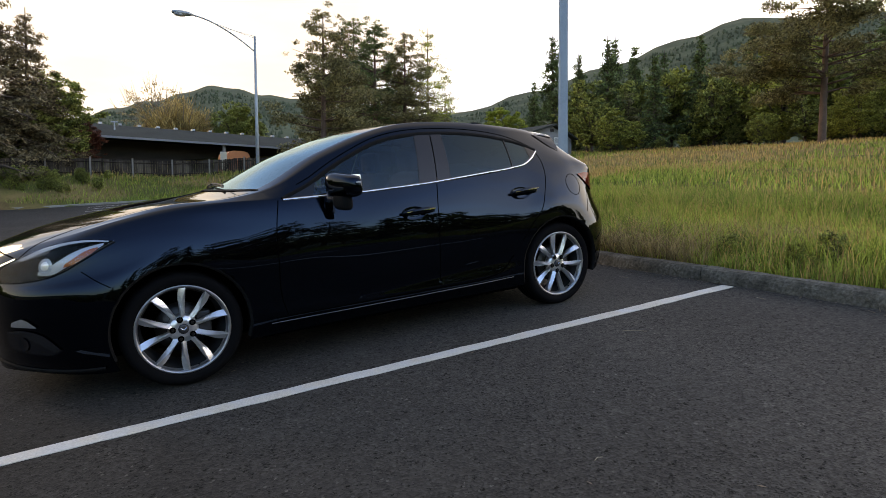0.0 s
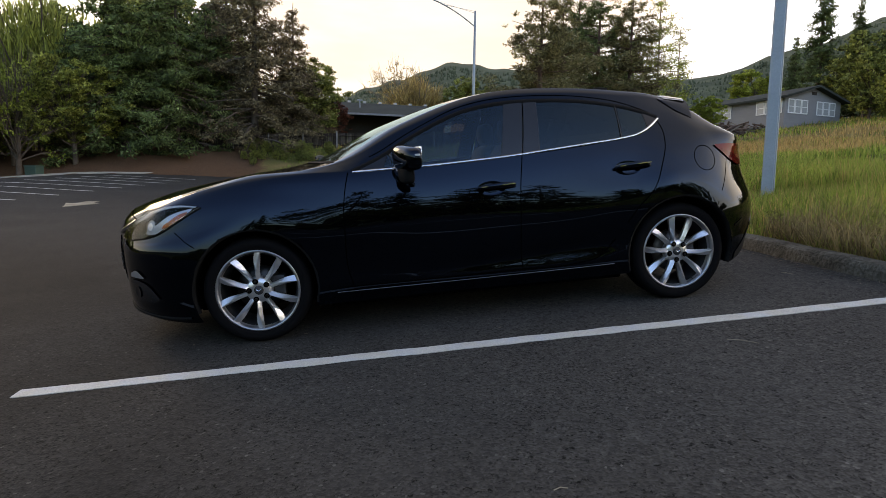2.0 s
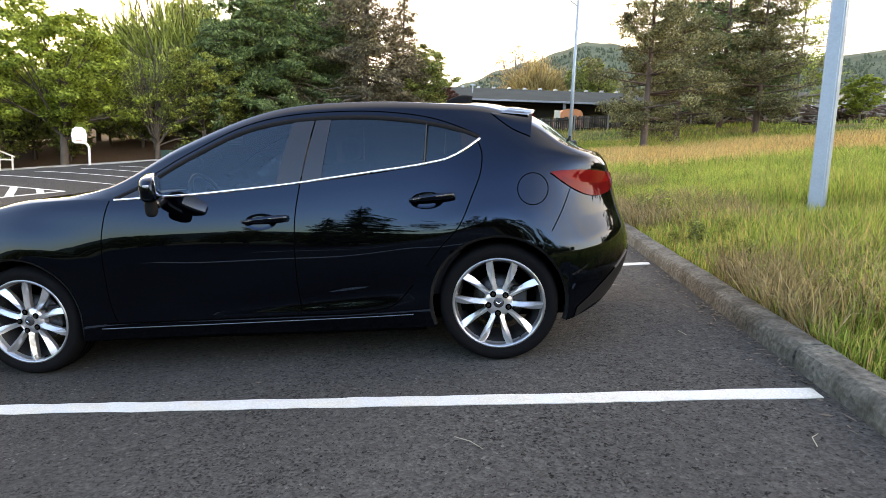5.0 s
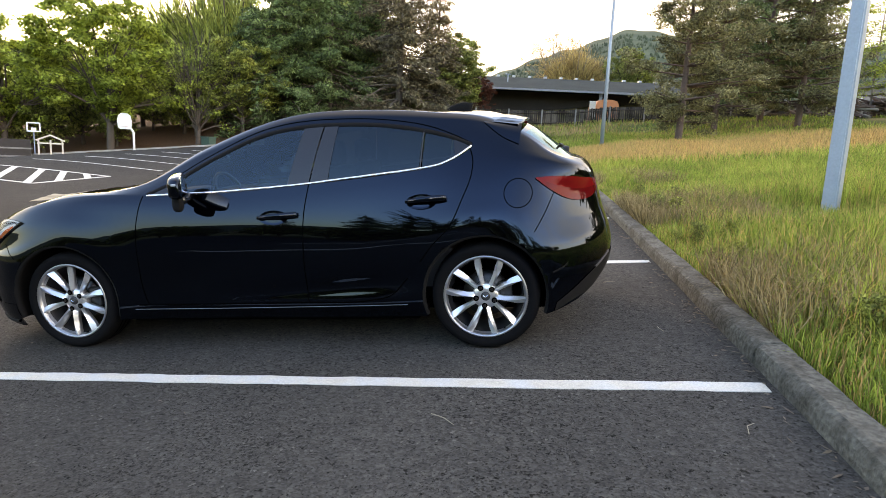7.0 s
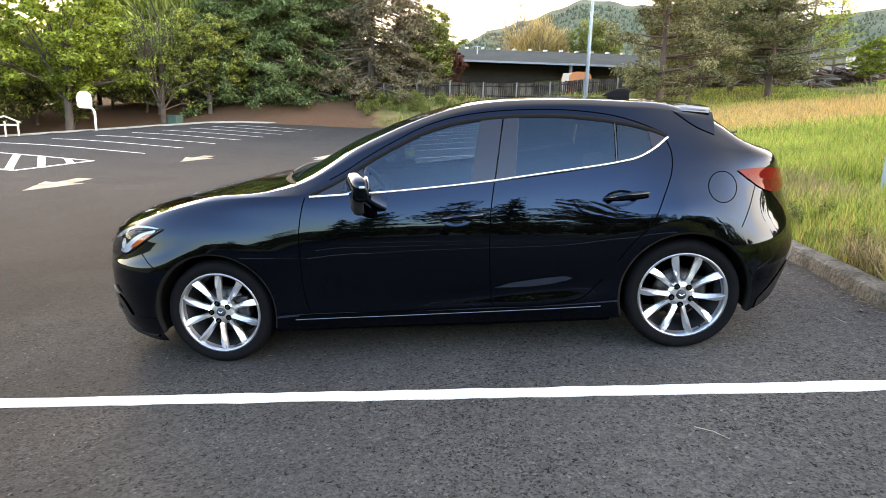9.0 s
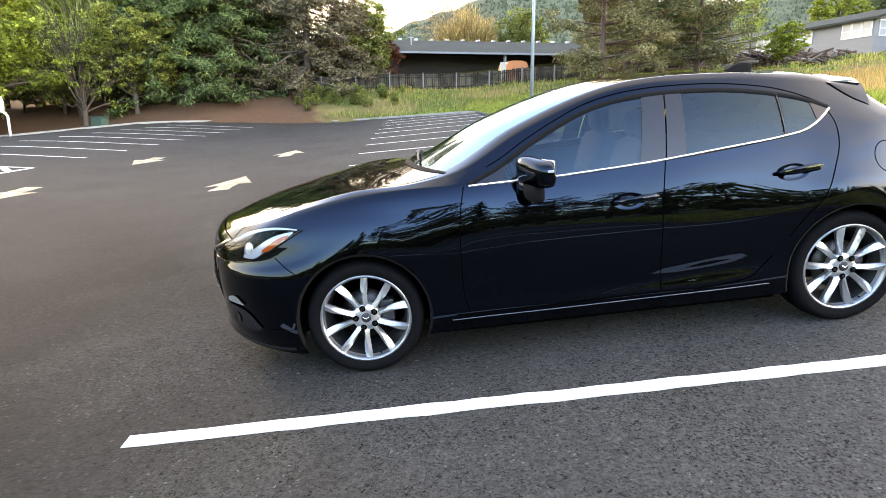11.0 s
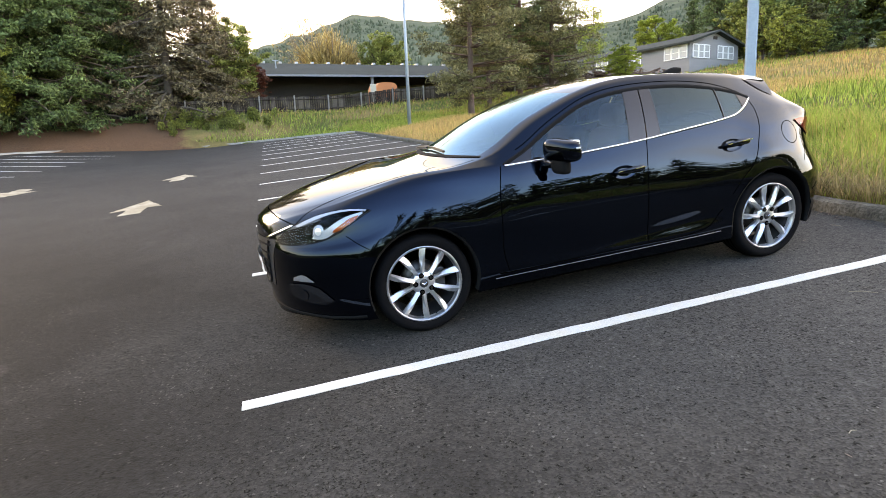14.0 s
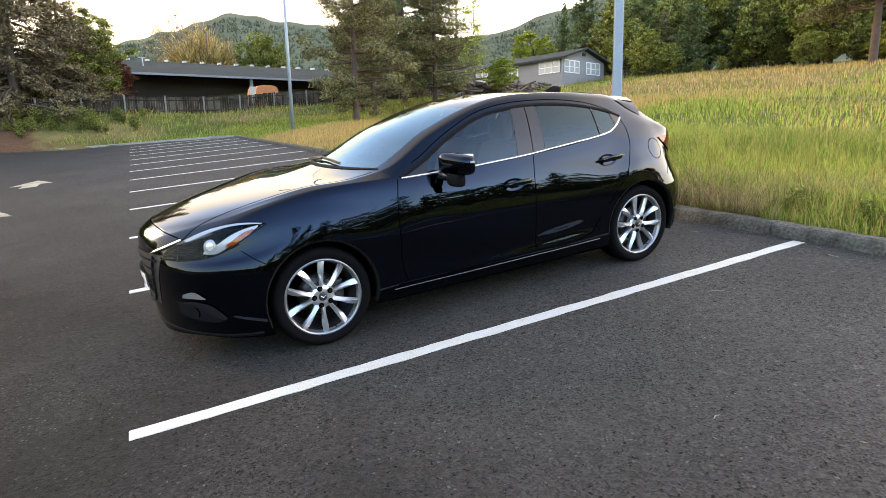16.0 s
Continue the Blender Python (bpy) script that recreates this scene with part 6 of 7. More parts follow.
            rr = spread * math.sqrt(max(0.05, 1 - ((zz - 0.50) / 0.52) ** 2)) * (0.6 + 0.42 * rnd.random())
            centres.append(np.array([rr * math.cos(a), rr * math.sin(a), zz * h]))
            radii.append(h * (0.035 + 0.05 * rnd.random()))
        count = {"broadleaf": 26000, "young": 26000, "bare": 2300}[kind] // ((1, 4, 14)[int(coarse)])
        corners = leaf_cloud(centres, radii, count, {"broadleaf": 0.25, "young": 0.21, "bare": 0.17}[kind] * ((1, 1.75, 3.0)[int(coarse)]), rnd, 0.5, 0.9, 0.62)
        if kind == "bare":
            for k in range(230):
                c = centres[rnd.randint(len(centres))]
                d = np.array([c[0], c[1], abs(c[2]) * 0.9])
                d = d / np.linalg.norm(d) * h * (0.10 + 0.10 * rnd.random()) + rnd.normal(size=3) * h * 0.02
                limbs.append(([tuple(c), tuple(c + d)], [h * 0.0022, h * 0.0008], 3))
    else:
        # conifers: whorls of limbs along a straight stem
        slim = kind in ("fir", "spruce", "cedar", "larch")
        width, taper, start = {"fir": (0.20, 1.0, 0.03), "larch": (0.20, 0.6, 0.16), "spruce": (0.29, 0.7, 0.05), "cedar": (0.34, 0.55, 0.03), "pine": (0.36, 0.55, 0.10), "bigpine": (0.48, 0.4, 0.24)}[kind]
        lean = rnd.normal(size=2) * 0.01 * h
        limbs.append(([(0, 0, -0.3), (lean[0] * 0.4, lean[1] * 0.4, h * 0.5), (lean[0], lean[1], h * (0.985 if slim else 0.95))], [h * (0.009 if kind == "larch" else 0.019), h * (0.006 if kind == "larch" else 0.012), h * 0.002], 8))
        whorls = {"larch": 15, "fir": 26, "spruce": 26, "cedar": 30, "pine": 17, "bigpine": 20}[kind]
        for w in range(whorls):
            u = start + (0.96 - start) * (w + rnd.random() * 0.6) / whorls
            prof = (1 - u) ** taper if slim else (math.sin(math.pi * min(1, (1 - u) * 0.9 + 0.12)) ** 0.7 if kind == "bigpine" else min(1.0, (0.35 + u * 2.6)) * (1 - u) ** 0.78 + 0.04)
            for k in range(rnd.randint(4, 7) if kind != "bigpine" else rnd.randint(3, 5)):
                az = rnd.random() * 6.28
                reach = h * width * prof * (0.5 + 0.68 * rnd.random()) + 0.1
                rise = {"larch": 0.22, "fir": -0.25, "spruce": -0.30, "cedar": -0.34, "pine": 0.10, "bigpine": 0.12}[kind] * reach * (0.5 + rnd.random())
                if kind == "pine":
                    rise += reach * (0.55 * max(0.0, u - 0.45) - 0.30 * max(0.0, 0.3 - u))
                end = (reach * math.cos(az), reach * math.sin(az), u * h + rise)
                limbs.append(([(0, 0, u * h), (end[0] * 0.5, end[1] * 0.5, u * h + rise * 0.35 + 0.02 * h * (kind == "bigpine")), end], [h * 0.006 * (1.2 - u), h * 0.004 * (1.2 - u), h * 0.001], 4))
                for q in range(3 if slim else 5):
                    t = (0.35, 0.68, 0.95)[q] if slim else 0.38 + 0.155 * q
                    if not slim and (q == 0 and rnd.random() < 0.8 or q and rnd.random() < 0.15):
                        continue
                    centres.append(np.array([end[0] * t, end[1] * t, u * h + rise * t]) + rnd.normal(size=3) * (0.012 if slim else 0.020) * h)
                    radii.append((0.045 if slim else 0.058 if kind == "bigpine" else 0.044) * h * (0.55 + 0.7 * rnd.random()) * (0.45 + 0.75 * min(1, (1 - u) * 2.2)))
        count = {"larch": 5200, "fir": 16000, "spruce": 28000, "cedar": 34000, "pine": 29000, "bigpine": 46000}[kind] // ((1, 3, 8)[int(coarse)])
        corners = leaf_cloud(centres, radii, count, {"larch": 0.20, "fir": 0.36, "spruce": 0.27, "cedar": 0.34, "pine": 0.205, "bigpine": 0.30}[kind] * ((1, 1.6, 2.5)[int(coarse)]), rnd, 0.55, 1.1, 0.30)
    return limbs, corners


TREES = {}


def tree(kind, x, y, h, label, leaf, bark=BARK, turn=0.0, name="tree", category="tree", seed=0, group="", coarse=False):
    """A tree of a kind; those that look alike share their meshes."""
    key = (kind, leaf.name, bark.name, seed, coarse)
    base_h = {"broadleaf": 11.0, "young": 9.0, "bare": 8.0, "broom": 13.0, "larch": 12.0, "fir": 17.0, "spruce": 15.0, "cedar": 14.0, "pine": 12.0, "bigpine": 16.0}[kind]
    if key not in TREES:
        limbs, corners = tree_parts(kind, base_h, 11 + seed, coarse)
        me_leaf = leaf_mesh("crown", corners, leaf)
        bm = join(*[tube(p, r, s, False) for p, r, s in limbs])
        me_wood = bpy.data.meshes.new("trunk")
        bm.to_mesh(me_wood)
        bm.free()
        me_wood.polygons.foreach_set("use_smooth", [True] * len(me_wood.polygons))
        me_wood.materials.append(bark)
        TREES[key] = (me_wood, me_leaf)
    s = h / base_h
    top = thing(name, pose(x, y, ground_at(x, y), 0, 0, turn) @ Matrix.Scale(s, 4), label, category, group)
    for nm, me in zip(("trunk", "crown"), TREES[key]):
        ob = new(nm, me)
        ob.parent = top
    return top


tree("pine", 11.4, 31.6, 11.2, "bushy dark pine with low spreading boughs in grass", LEAF_PINE, BARK_RED, turn=20, seed=1)
for az, d, h, kind, leaf, seed in ((23.4, 50, 12.6, "pine", LEAF_FIR, 2), (26.3, 48, 11.6, "pine", LEAF_PINE, 3), (20.4, 45, 11.2, "pine", LEAF_PINE, 2), (21.4, 57, 14.5, "pine", LEAF_FIR, 1), (25.6, 60, 11, "pine", LEAF_FIR, 2)):
    tree(kind, *spot(az, d), h, "dark scraggy pine behind the meadow", leaf, BARK_RED, turn=az * 37, seed=seed, group="pines by the fence")
tree("larch", *spot(28.6, 56), 13.5, "thin pale green larch with sparse twigs", LEAF_LIGHT, TWIG, 50, seed=4)
tree("larch", *spot(30.2, 60), 10.5, "thin pale green larch with sparse twigs", LEAF_LIGHT, TWIG, 190, seed=4)
tree("young", *spot(32.8, 58), 3.6, "low bright green young tree", LEAF_LIGHT, turn=80, seed=1)
tree("young", *spot(36.0, 110), 9.0, "low bright green young tree", LEAF_LIGHT, turn=10, seed=1)
tree("broom", *spot(5.9, 104), 13.0, "yellowish tree of fine upright bare twigs behind the roof", LEAF_YELLOW, TWIG, 12, seed=2)
tree("bare", *spot(3.9, 107), 12.8, "brown half-bare tree behind the roof", LEAF_YELLOW, TWIG, 200, seed=2)
tree("broadleaf", *spot(10.5, 100), 9.0, "rounded bright green tree behind the roof", LEAF_GREEN, turn=140, seed=1)
tree("broadleaf", *spot(11.6, 102), 8.6, "rounded bright green tree behind the roof", LEAF_GREEN, turn=20, seed=1)
# the dark group by the bank
for az, d, h, turn in ((-8.6, 48.5, 16.2, 0), (-5.2, 50, 11.8, 70), (-11.0, 54, 15.5, 130)):
    tree("spruce", *spot(az, d), h, "tall brownish spruce with thin drooping boughs", LEAF_BROWN, turn=turn, seed=int(turn) % 3, group="spruces on the bank")
tree("broadleaf", *spot(-3.6, 52), 7.5, "small green tree beside a spruce", LEAF_GREEN, turn=33, seed=2)
tree("young", *spot(-1.8, 57), 4.2, "small dark red maple by the fence", LEAF_RED, turn=0, seed=1)
for az, d, h, turn in ((-12.6, 52, 11.5, 240), (-15.2, 48.5, 13.0, 10), (-19.3, 48, 13.6, 80), (-22.4, 51, 9.5, 160)):
    tree("cedar", *spot(az, d), h, "dense dark green conifer with drooping boughs near the ground", LEAF_CEDAR, turn=turn, seed=3, group="conifers on the bank")
for az, d, h, turn in ((-24.8, 56, 15.5, 150), (-28.4, 59, 15.0, 280)):
    tree("broom", *spot(az, d), h, "tall willow with upright light green boughs", LEAF_OLIVE, BARK, turn, seed=1, group="willows on the bank")
    tree("broadleaf", *spot(az + 0.8, d + 2), h * 0.68, "rounded green tree on the bank", LEAF_OLIVE, turn=turn, seed=int(turn) % 2, group="round trees on the bank")
for az, d, h, turn in ((-17, 60, 14, 220),):
    tree("broadleaf", *spot(az, d), h, "large dense dark green broadleaf tree", LEAF_GREEN, turn=turn, seed=int(turn) % 2, group="trees on the bank")
tree("young", -18.4, 39.4, 7.2, "small green tree on the bark bank", LEAF_OLIVE, turn=200, seed=2)
for x, y, h, turn in ((-20.9, 37.4, 7.4, 20), (-22.5, 40.0, 7.6, 130)):
    tree("bare", x, y, h, "half-bare spreading tree with pale twigs", LEAF_LIGHT, BARK, turn, seed=1, group="half-bare trees")
for x, y, h, turn in ((-25.8, 34.6, 10.6, 0), (-33.0, 33.5, 9.6, 120), (-26.5, 46.0, 8.5, 200), (-39.0, 27.0, 11, 320), (-36.0, 42.0, 8.0, 40)):
    tree("young", x, y, h, "spreading tree with fresh light green leaves", LEAF_LIGHT, turn=turn, seed=int(turn) % 3, group="light green trees")
for i in range(12):
    az = -70 + 5.2 * i
    tree("broadleaf", *spot(az, 68 + 5 * (i % 3)), (12 + (i % 4)) * (1.0 if az > -24 else 0.74 if az > -30 else 0.5), "large dense dark green broadleaf tree", LEAF_GREEN, turn=47 * i, seed=i % 2, group="trees on the bank", coarse=True)
for i in range(24):
    az = -66 + 2.7 * i
    tree("broadleaf", *spot(az, (50 if az < -12 else 52) + 3 * (i % 2)), 3.6 + 1.1 * (i % 3), "dark green shrub under the trees on the bank", LEAF_GREEN, turn=53 * i, name="shrub", category="shrub", seed=i % 2, group="shrubs on the bank", coarse=True)
for i in range(16):
    az = -56 + 3.0 * i
    tree("broadleaf", *spot(az, 59 + 2 * (i % 2)), 6.5 + (i % 3), "dark green shrub under the trees on the bank", LEAF_GREEN, turn=71 * i, name="shrub", category="shrub", seed=i % 2, group="shrubs on the bank", coarse=2)
# woods beyond the meadow
rnd_w = random.Random(9)
for az, d, h in ((40.6, 104, 21), (43.0, 108, 18), (46.2, 112, 21), (48.0, 106, 18), (50.5, 110, 17), (53.5, 104, 15), (56.0, 112, 17), (38.8, 118, 15)):
    tree("fir", *spot(az, d), h, "tall dark fir at the edge of the woods", LEAF_FIR, turn=az * 31, seed=int(az) % 3, group="firs beyond the meadow")
for i in range(40):
    az = 43.8 + 31 * i / 39 + rnd_w.uniform(-0.6, 0.6)
    d = rnd_w.uniform(88, 122)
    kind = rnd_w.choice(("fir", "broadleaf", "pine", "broadleaf"))
    h = {"fir": rnd_w.uniform(13, 19), "pine": rnd_w.uniform(9, 13)}.get(kind, rnd_w.uniform(10, 16))
    tree(kind, *spot(az, d), h, "tree in the dense mixed wood beyond the meadow", {"fir": LEAF_FIR, "pine": LEAF_PINE}.get(kind, (LEAF_GREEN, LEAF_OLIVE)[i % 2]), turn=i * 61, seed=i % 2, group="woods beyond the meadow", coarse=True)
for i in range(16):
    az = 44.5 + 1.9 * i + rnd_w.uniform(-0.5, 0.5)
    light = i == 11
    tree("broadleaf", *spot(az, rnd_w.uniform(80, 96)), rnd_w.choice((2.0, 2.8, 4.2, 6.0, 8.0)), "shrub at the edge of the woods", LEAF_OLIVE if i % 3 else LEAF_GREEN, turn=i * 77, name="shrub", category="shrub", seed=i % 2, group="shrubs at the wood edge", coarse=True)
tree("bigpine", *spot(62.8, 62), 18.0, "large spreading pine with reddish trunk at the top of the meadow", LEAF_PINE, BARK_RED, 30, seed=5)
tree("broadleaf", *spot(65.0, 76), 6.0, "weeping light green tree", LEAF_OLIVE, turn=60, seed=2)
tree("broadleaf", *spot(67.5, 80), 9.0, "leafy tree in the dense wood beyond the meadow", LEAF_GREEN, turn=160, seed=1)
for i, (az, d, h, kind) in enumerate(((75, 74, 13, "fir"), (79, 70, 10, "broadleaf"), (82.5, 78, 15, "fir"))):
    tree(kind, *spot(az, d), h, "tree at the upper end of the meadow", {"fir": LEAF_FIR, "pine": LEAF_PINE}.get(kind, LEAF_GREEN), turn=i * 43, seed=1, group="trees up the meadow", coarse=True)
# trees on the open side of the lot, seen mirrored in the paint
for i in range(20):
    x = -64 + 4.1 * i + rnd_w.uniform(-1.5, 1.5)
    y = -38 + rnd_w.uniform(-3.5, 3.5)
    kind = rnd_w.choice(("pine", "fir", "broadleaf", "pine"))
    tree(kind, x, y, rnd_w.uniform(13, 23) * (1 - 0.66 * smooth01((-4 - x) / 12)), "tree along the far side of the car park", {"fir": LEAF_FIR, "pine": LEAF_PINE}.get(kind, LEAF_GREEN), turn=i * 71, seed=1, group="trees opposite the car", coarse=2)
for i in range(8):
    x = 19 + 4.0 * i + rnd_w.uniform(-1.0, 1.0)
    kind = ("fir", "broadleaf", "pine")[i % 3]
    tree(kind, x, -40 + 0.25 * (x - 19) + rnd_w.uniform(-2, 2), rnd_w.uniform(10, 14) * (1 - 0.3 * i / 7), "tree along the lower side of the meadow", {"fir": LEAF_FIR, "pine": LEAF_PINE}.get(kind, LEAF_GREEN), turn=i * 83, seed=1, group="trees below the meadow", coarse=2)
    tree("broadleaf", x + 2, -37 + 0.25 * (x - 19), rnd_w.uniform(4.5, 7), "dark shrub along the far side of the car park", LEAF_GREEN, turn=i * 29, name="shrub", category="shrub", seed=i % 2, group="shrubs opposite the car", coarse=2)
for i in range(24):
    tree("broadleaf", -64 + 3.4 * i + rnd_w.uniform(-0.8, 0.8), -35 + rnd_w.uniform(-1.5, 1.5), rnd_w.uniform(4.0, 6.5), "dark shrub along the far side of the car park", LEAF_GREEN, turn=i * 37, name="shrub", category="shrub", seed=i % 2, group="shrubs opposite the car", coarse=2)


# ---------------------------------------------------------------- fence on the bank
def make_fence(points, label):
    top = thing("fence", Matrix(), label, "fence")
    rnd = random.Random(3)
    run = strip_surface(points, 2.4)
    for i, ((x0, y0), (x1, y1)) in enumerate(zip(run, run[1:])):
        z0, z1 = ground_at(x0, y0), ground_at(x1, y1)
        d = Vector((x1 - x0, y1 - y0, 0))
        length = d.length
        d.normalize()
        nrm = Vector((d.y, -d.x, 0))
        verts, faces = [], []
        n = 16
        for k in range(n):
            s0, s1 = length * k / n + 0.008, length * (k + 1) / n - 0.008
            hgt = 1.22 + rnd.uniform(-0.04, 0.04)
            lean = rnd.uniform(-0.015, 0.015)
            b = len(verts)
            for s, zz in ((s0, 0.03), (s1, 0.03), (s1 + lean, hgt), (s0 + lean, hgt)):
                gz = z0 + (z1 - z0) * s / length
                for o in (0.0, 0.022):
                    verts.append((x0 + d.x * s + nrm.x * o, y0 + d.y * s + nrm.y * o, gz + zz))
            faces += [(b + 1, b + 3, b + 5, b + 7), (b + 6, b + 4, b + 2, b), (b, b + 2, b + 3, b + 1), (b + 2, b + 4, b + 5, b + 3), (b + 4, b + 6, b + 7, b + 5), (b + 6, b, b + 1, b + 7)]
        mesh_object("fence_panel", verts, faces, OLD_WOOD, top)["kind"] = "stuff"
        bm = box((-0.055, -0.055, -0.1), (0.055, 0.055, 1.32), 0.008)
        p = part("post", bm, POST_WOOD, top, "pale fence post")
        p.location = (x0 + nrm.x * 0.07, y0 + nrm.y * 0.07, z0)
        for zz in (0.25, 1.0):
            bm = tube([(x0 + nrm.x * 0.04, y0 + nrm.y * 0.04, z0 + zz), (x1 + nrm.x * 0.04, y1 + nrm.y * 0.04, z1 + zz)], 0.04, 4)
            part("rail", bm, OLD_WOOD, top)


make_fence([(-20.0, 45.2), (-6.5, 44.6), (12.0, 45.4), (26.0, 49.0)], "weathered grey-brown board fence with pale posts along the bank")


# ---------------------------------------------------------------- buildings
def make_long_building():
    """A low building with a shallow roof, eaves towards the lot."""
    y0, eave, ridge = 60.0, 8.55, 10.45
    b = thing("school_building", pose(7.0, y0, 0, 0, 0, 6.0), "long low building with a grey-green shingle roof and deep shaded eaves", "building")
    z0 = ground_at(7, y0) - 1.5
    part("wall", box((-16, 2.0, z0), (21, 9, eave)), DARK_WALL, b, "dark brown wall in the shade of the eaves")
    bm = bmesh.new()
    prof = [(-1.4, eave), (5.2, ridge), (11.0, eave), (11.0, eave - 0.2), (5.2, ridge - 0.2), (-1.4, eave - 0.12)]
    rings = [[bm.verts.new((x, y, z)) for y, z in prof] for x in (-17.0, 22.0)]
    for i in range(6):
        bm.faces.new((rings[0][i], rings[0][(i + 1) % 6], rings[1][(i + 1) % 6], rings[1][i]))
    bm.faces.new(rings[0][::-1]), bm.faces.new(rings[1])
    bmesh.ops.recalc_face_normals(bm, faces=bm.faces)
    part("roof", bm, ROOF_GREEN, b, "grey-green shingle roof")
    part("fascia", box((-17.1, -1.5, eave - 0.22), (22.1, -1.4, eave - 0.02)), HOUSE_GREY, b, "pale fascia board")
    for x in (-12.0, 3.0, 15.0):
        part("post", box((x, -1.1, z0), (x + 0.28, -0.8, eave - 0.15)), HOUSE_GREY, b, "pale verandah post")
    for x in np.arange(-16, 22, 1.75):
        part("ridge_vent", box((x, 4.9, ridge - 0.05), (x + 0.34, 5.5, ridge + 0.17), 0.04), WINDOW_PALE, b, "small pale roof vent")
    part("flue", tube([(-6.2, 2.0, eave + 0.6), (-6.2, 2.0, eave + 1.75)], 0.07, 10), GALV, b)
    part("flue_cap", tube([(-6.5, 2.0, eave + 1.75), (-5.9, 2.0, eave + 1.75)], 0.06, 8), GALV, b)
    shed = thing("tarpaulin_shelter", pose(9.35, 49.3, 5.0, 0, 0, 12), "orange tarpaulin shelter with a pale end behind the fence", "shelter")
    arch = [(1.02, 0.0), (1.0, 1.0), (0.93, 1.38), (0.78, 1.58), (0.4, 1.68), (-0.4, 1.68), (-0.78, 1.58), (-0.93, 1.38), (-1.0, 1.0), (-1.02, 0.0)]
    verts = [(x, y, z) for y in (-1.0, 1.0) for x, z in arch]
    part_faces = [(i, i + 1, i + 11, i + 10) for i in range(9)]
    mesh_object("cover", verts, part_faces, ORANGE, shed, "orange tarpaulin")
    for gy in (-0.99, 0.99):
        mesh_object("end_panel", [(x * 0.99, gy, z * 0.995) for x, z in arch], [tuple(range(10))], ORANGE, shed)
    part("flap", box((-1.55, -0.98, 0.0), (-1.02, -0.90, 1.5), 0.03), PALE_WOOD, shed, "pale canvas flap")


make_long_building()


def make_house():
    """A grey one-storey house, its gable turned to the meadow."""
    x, y = 46.7, 55.7
    ang = math.degrees(math.atan2(0.25, 0.97))
    g = ground_at(49, 58)
    h = thing("house", pose(x, y, g - 0.2, 0, 0, ang), "grey one-storey house with white windows and a low gable roof", "house")
    W, L, E, R = 9.2, 25.0, 3.1, 4.4
    bm = bmesh.new()
    prof = [(0, -0.5), (W, -0.5), (W, E), (W / 2, R), (0, E)]
    rings = [[bm.verts.new((px, py, pz)) for px, pz in prof] for py in (0, L)]
    for i in range(5):
        bm.faces.new((rings[0][i], rings[0][(i + 1) % 5], rings[1][(i + 1) % 5], rings[1][i]))
    bm.faces.new(rings[0][::-1]), bm.faces.new(rings[1])
    bmesh.ops.recalc_face_normals(bm, faces=bm.faces)
    part("wall", bm, HOUSE_GREY, h, "grey siding")
    slope = math.atan2(R - E, W / 2)
    for side in (0, 1):
        bm = bmesh.new()
        a = [(-0.6, E - 0.6 * math.tan(slope) + 0.05), (W / 2, R + 0.05), (W / 2, R + 0.28), (-0.6, E - 0.6 * math.tan(slope) + 0.28)]
        if side:
            a = [(W - px, pz) for px, pz in a]
        rings = [[bm.verts.new((px, py, pz)) for px, pz in a] for py in (-0.7, L + 0.7)]
        for i in range(4):
            bm.faces.new((rings[0][i], rings[0][(i + 1) % 4], rings[1][(i + 1) % 4], rings[1][i]))
        bm.faces.new(rings[0][::-1]), bm.faces.new(rings[1])
        bmesh.ops.recalc_face_normals(bm, faces=bm.faces)
        part("roof", bm, ROOF_GREEN, h, "grey-green shingle roof")

    def window(px, pz, w, hh, side=False):
        win = new("window")
        win.parent = h
        win.matrix_local = pose(px, -0.03, pz) if not side else pose(-0.03, px, pz, 0, 0, -90)
        part("frame", join(box((-w / 2 - 0.1, -0.05, -0.1), (w / 2 + 0.1, 0.02, 0.0)), box((-w / 2 - 0.1, -0.05, hh), (w / 2 + 0.1, 0.02, hh + 0.1)),
                           box((-w / 2 - 0.1, -0.05, 0), (-w / 2, 0.02, hh)), box((w / 2, -0.05, 0), (w / 2 + 0.1, 0.02, hh)), box((-w / 2, -0.05, hh * 0.45), (w / 2, 0.02, hh * 0.45 + 0.06))), WHITE_PAINT, win, "white window frame")
        part("pane", box((-w / 2, -0.02, 0.0), (w / 2, 0.0, hh)), WINDOW_PALE, win)

    for px in (1.0, 2.05, 3.1, 5.6, 6.65, 7.7):
        window(px, 1.55, 0.8, 1.35)
    for py in (0.8, 1.9, 3.0, 7.5, 8.6, 13.0, 14.1, 19.0, 20.1):
        window(py, 1.55, 0.85, 1.35, True)
    part("vent", box((W / 2 - 0.35, -0.06, R - 0.75), (W / 2 + 0.35, 0.0, R - 0.4)), DARK_WALL, h)


make_house()


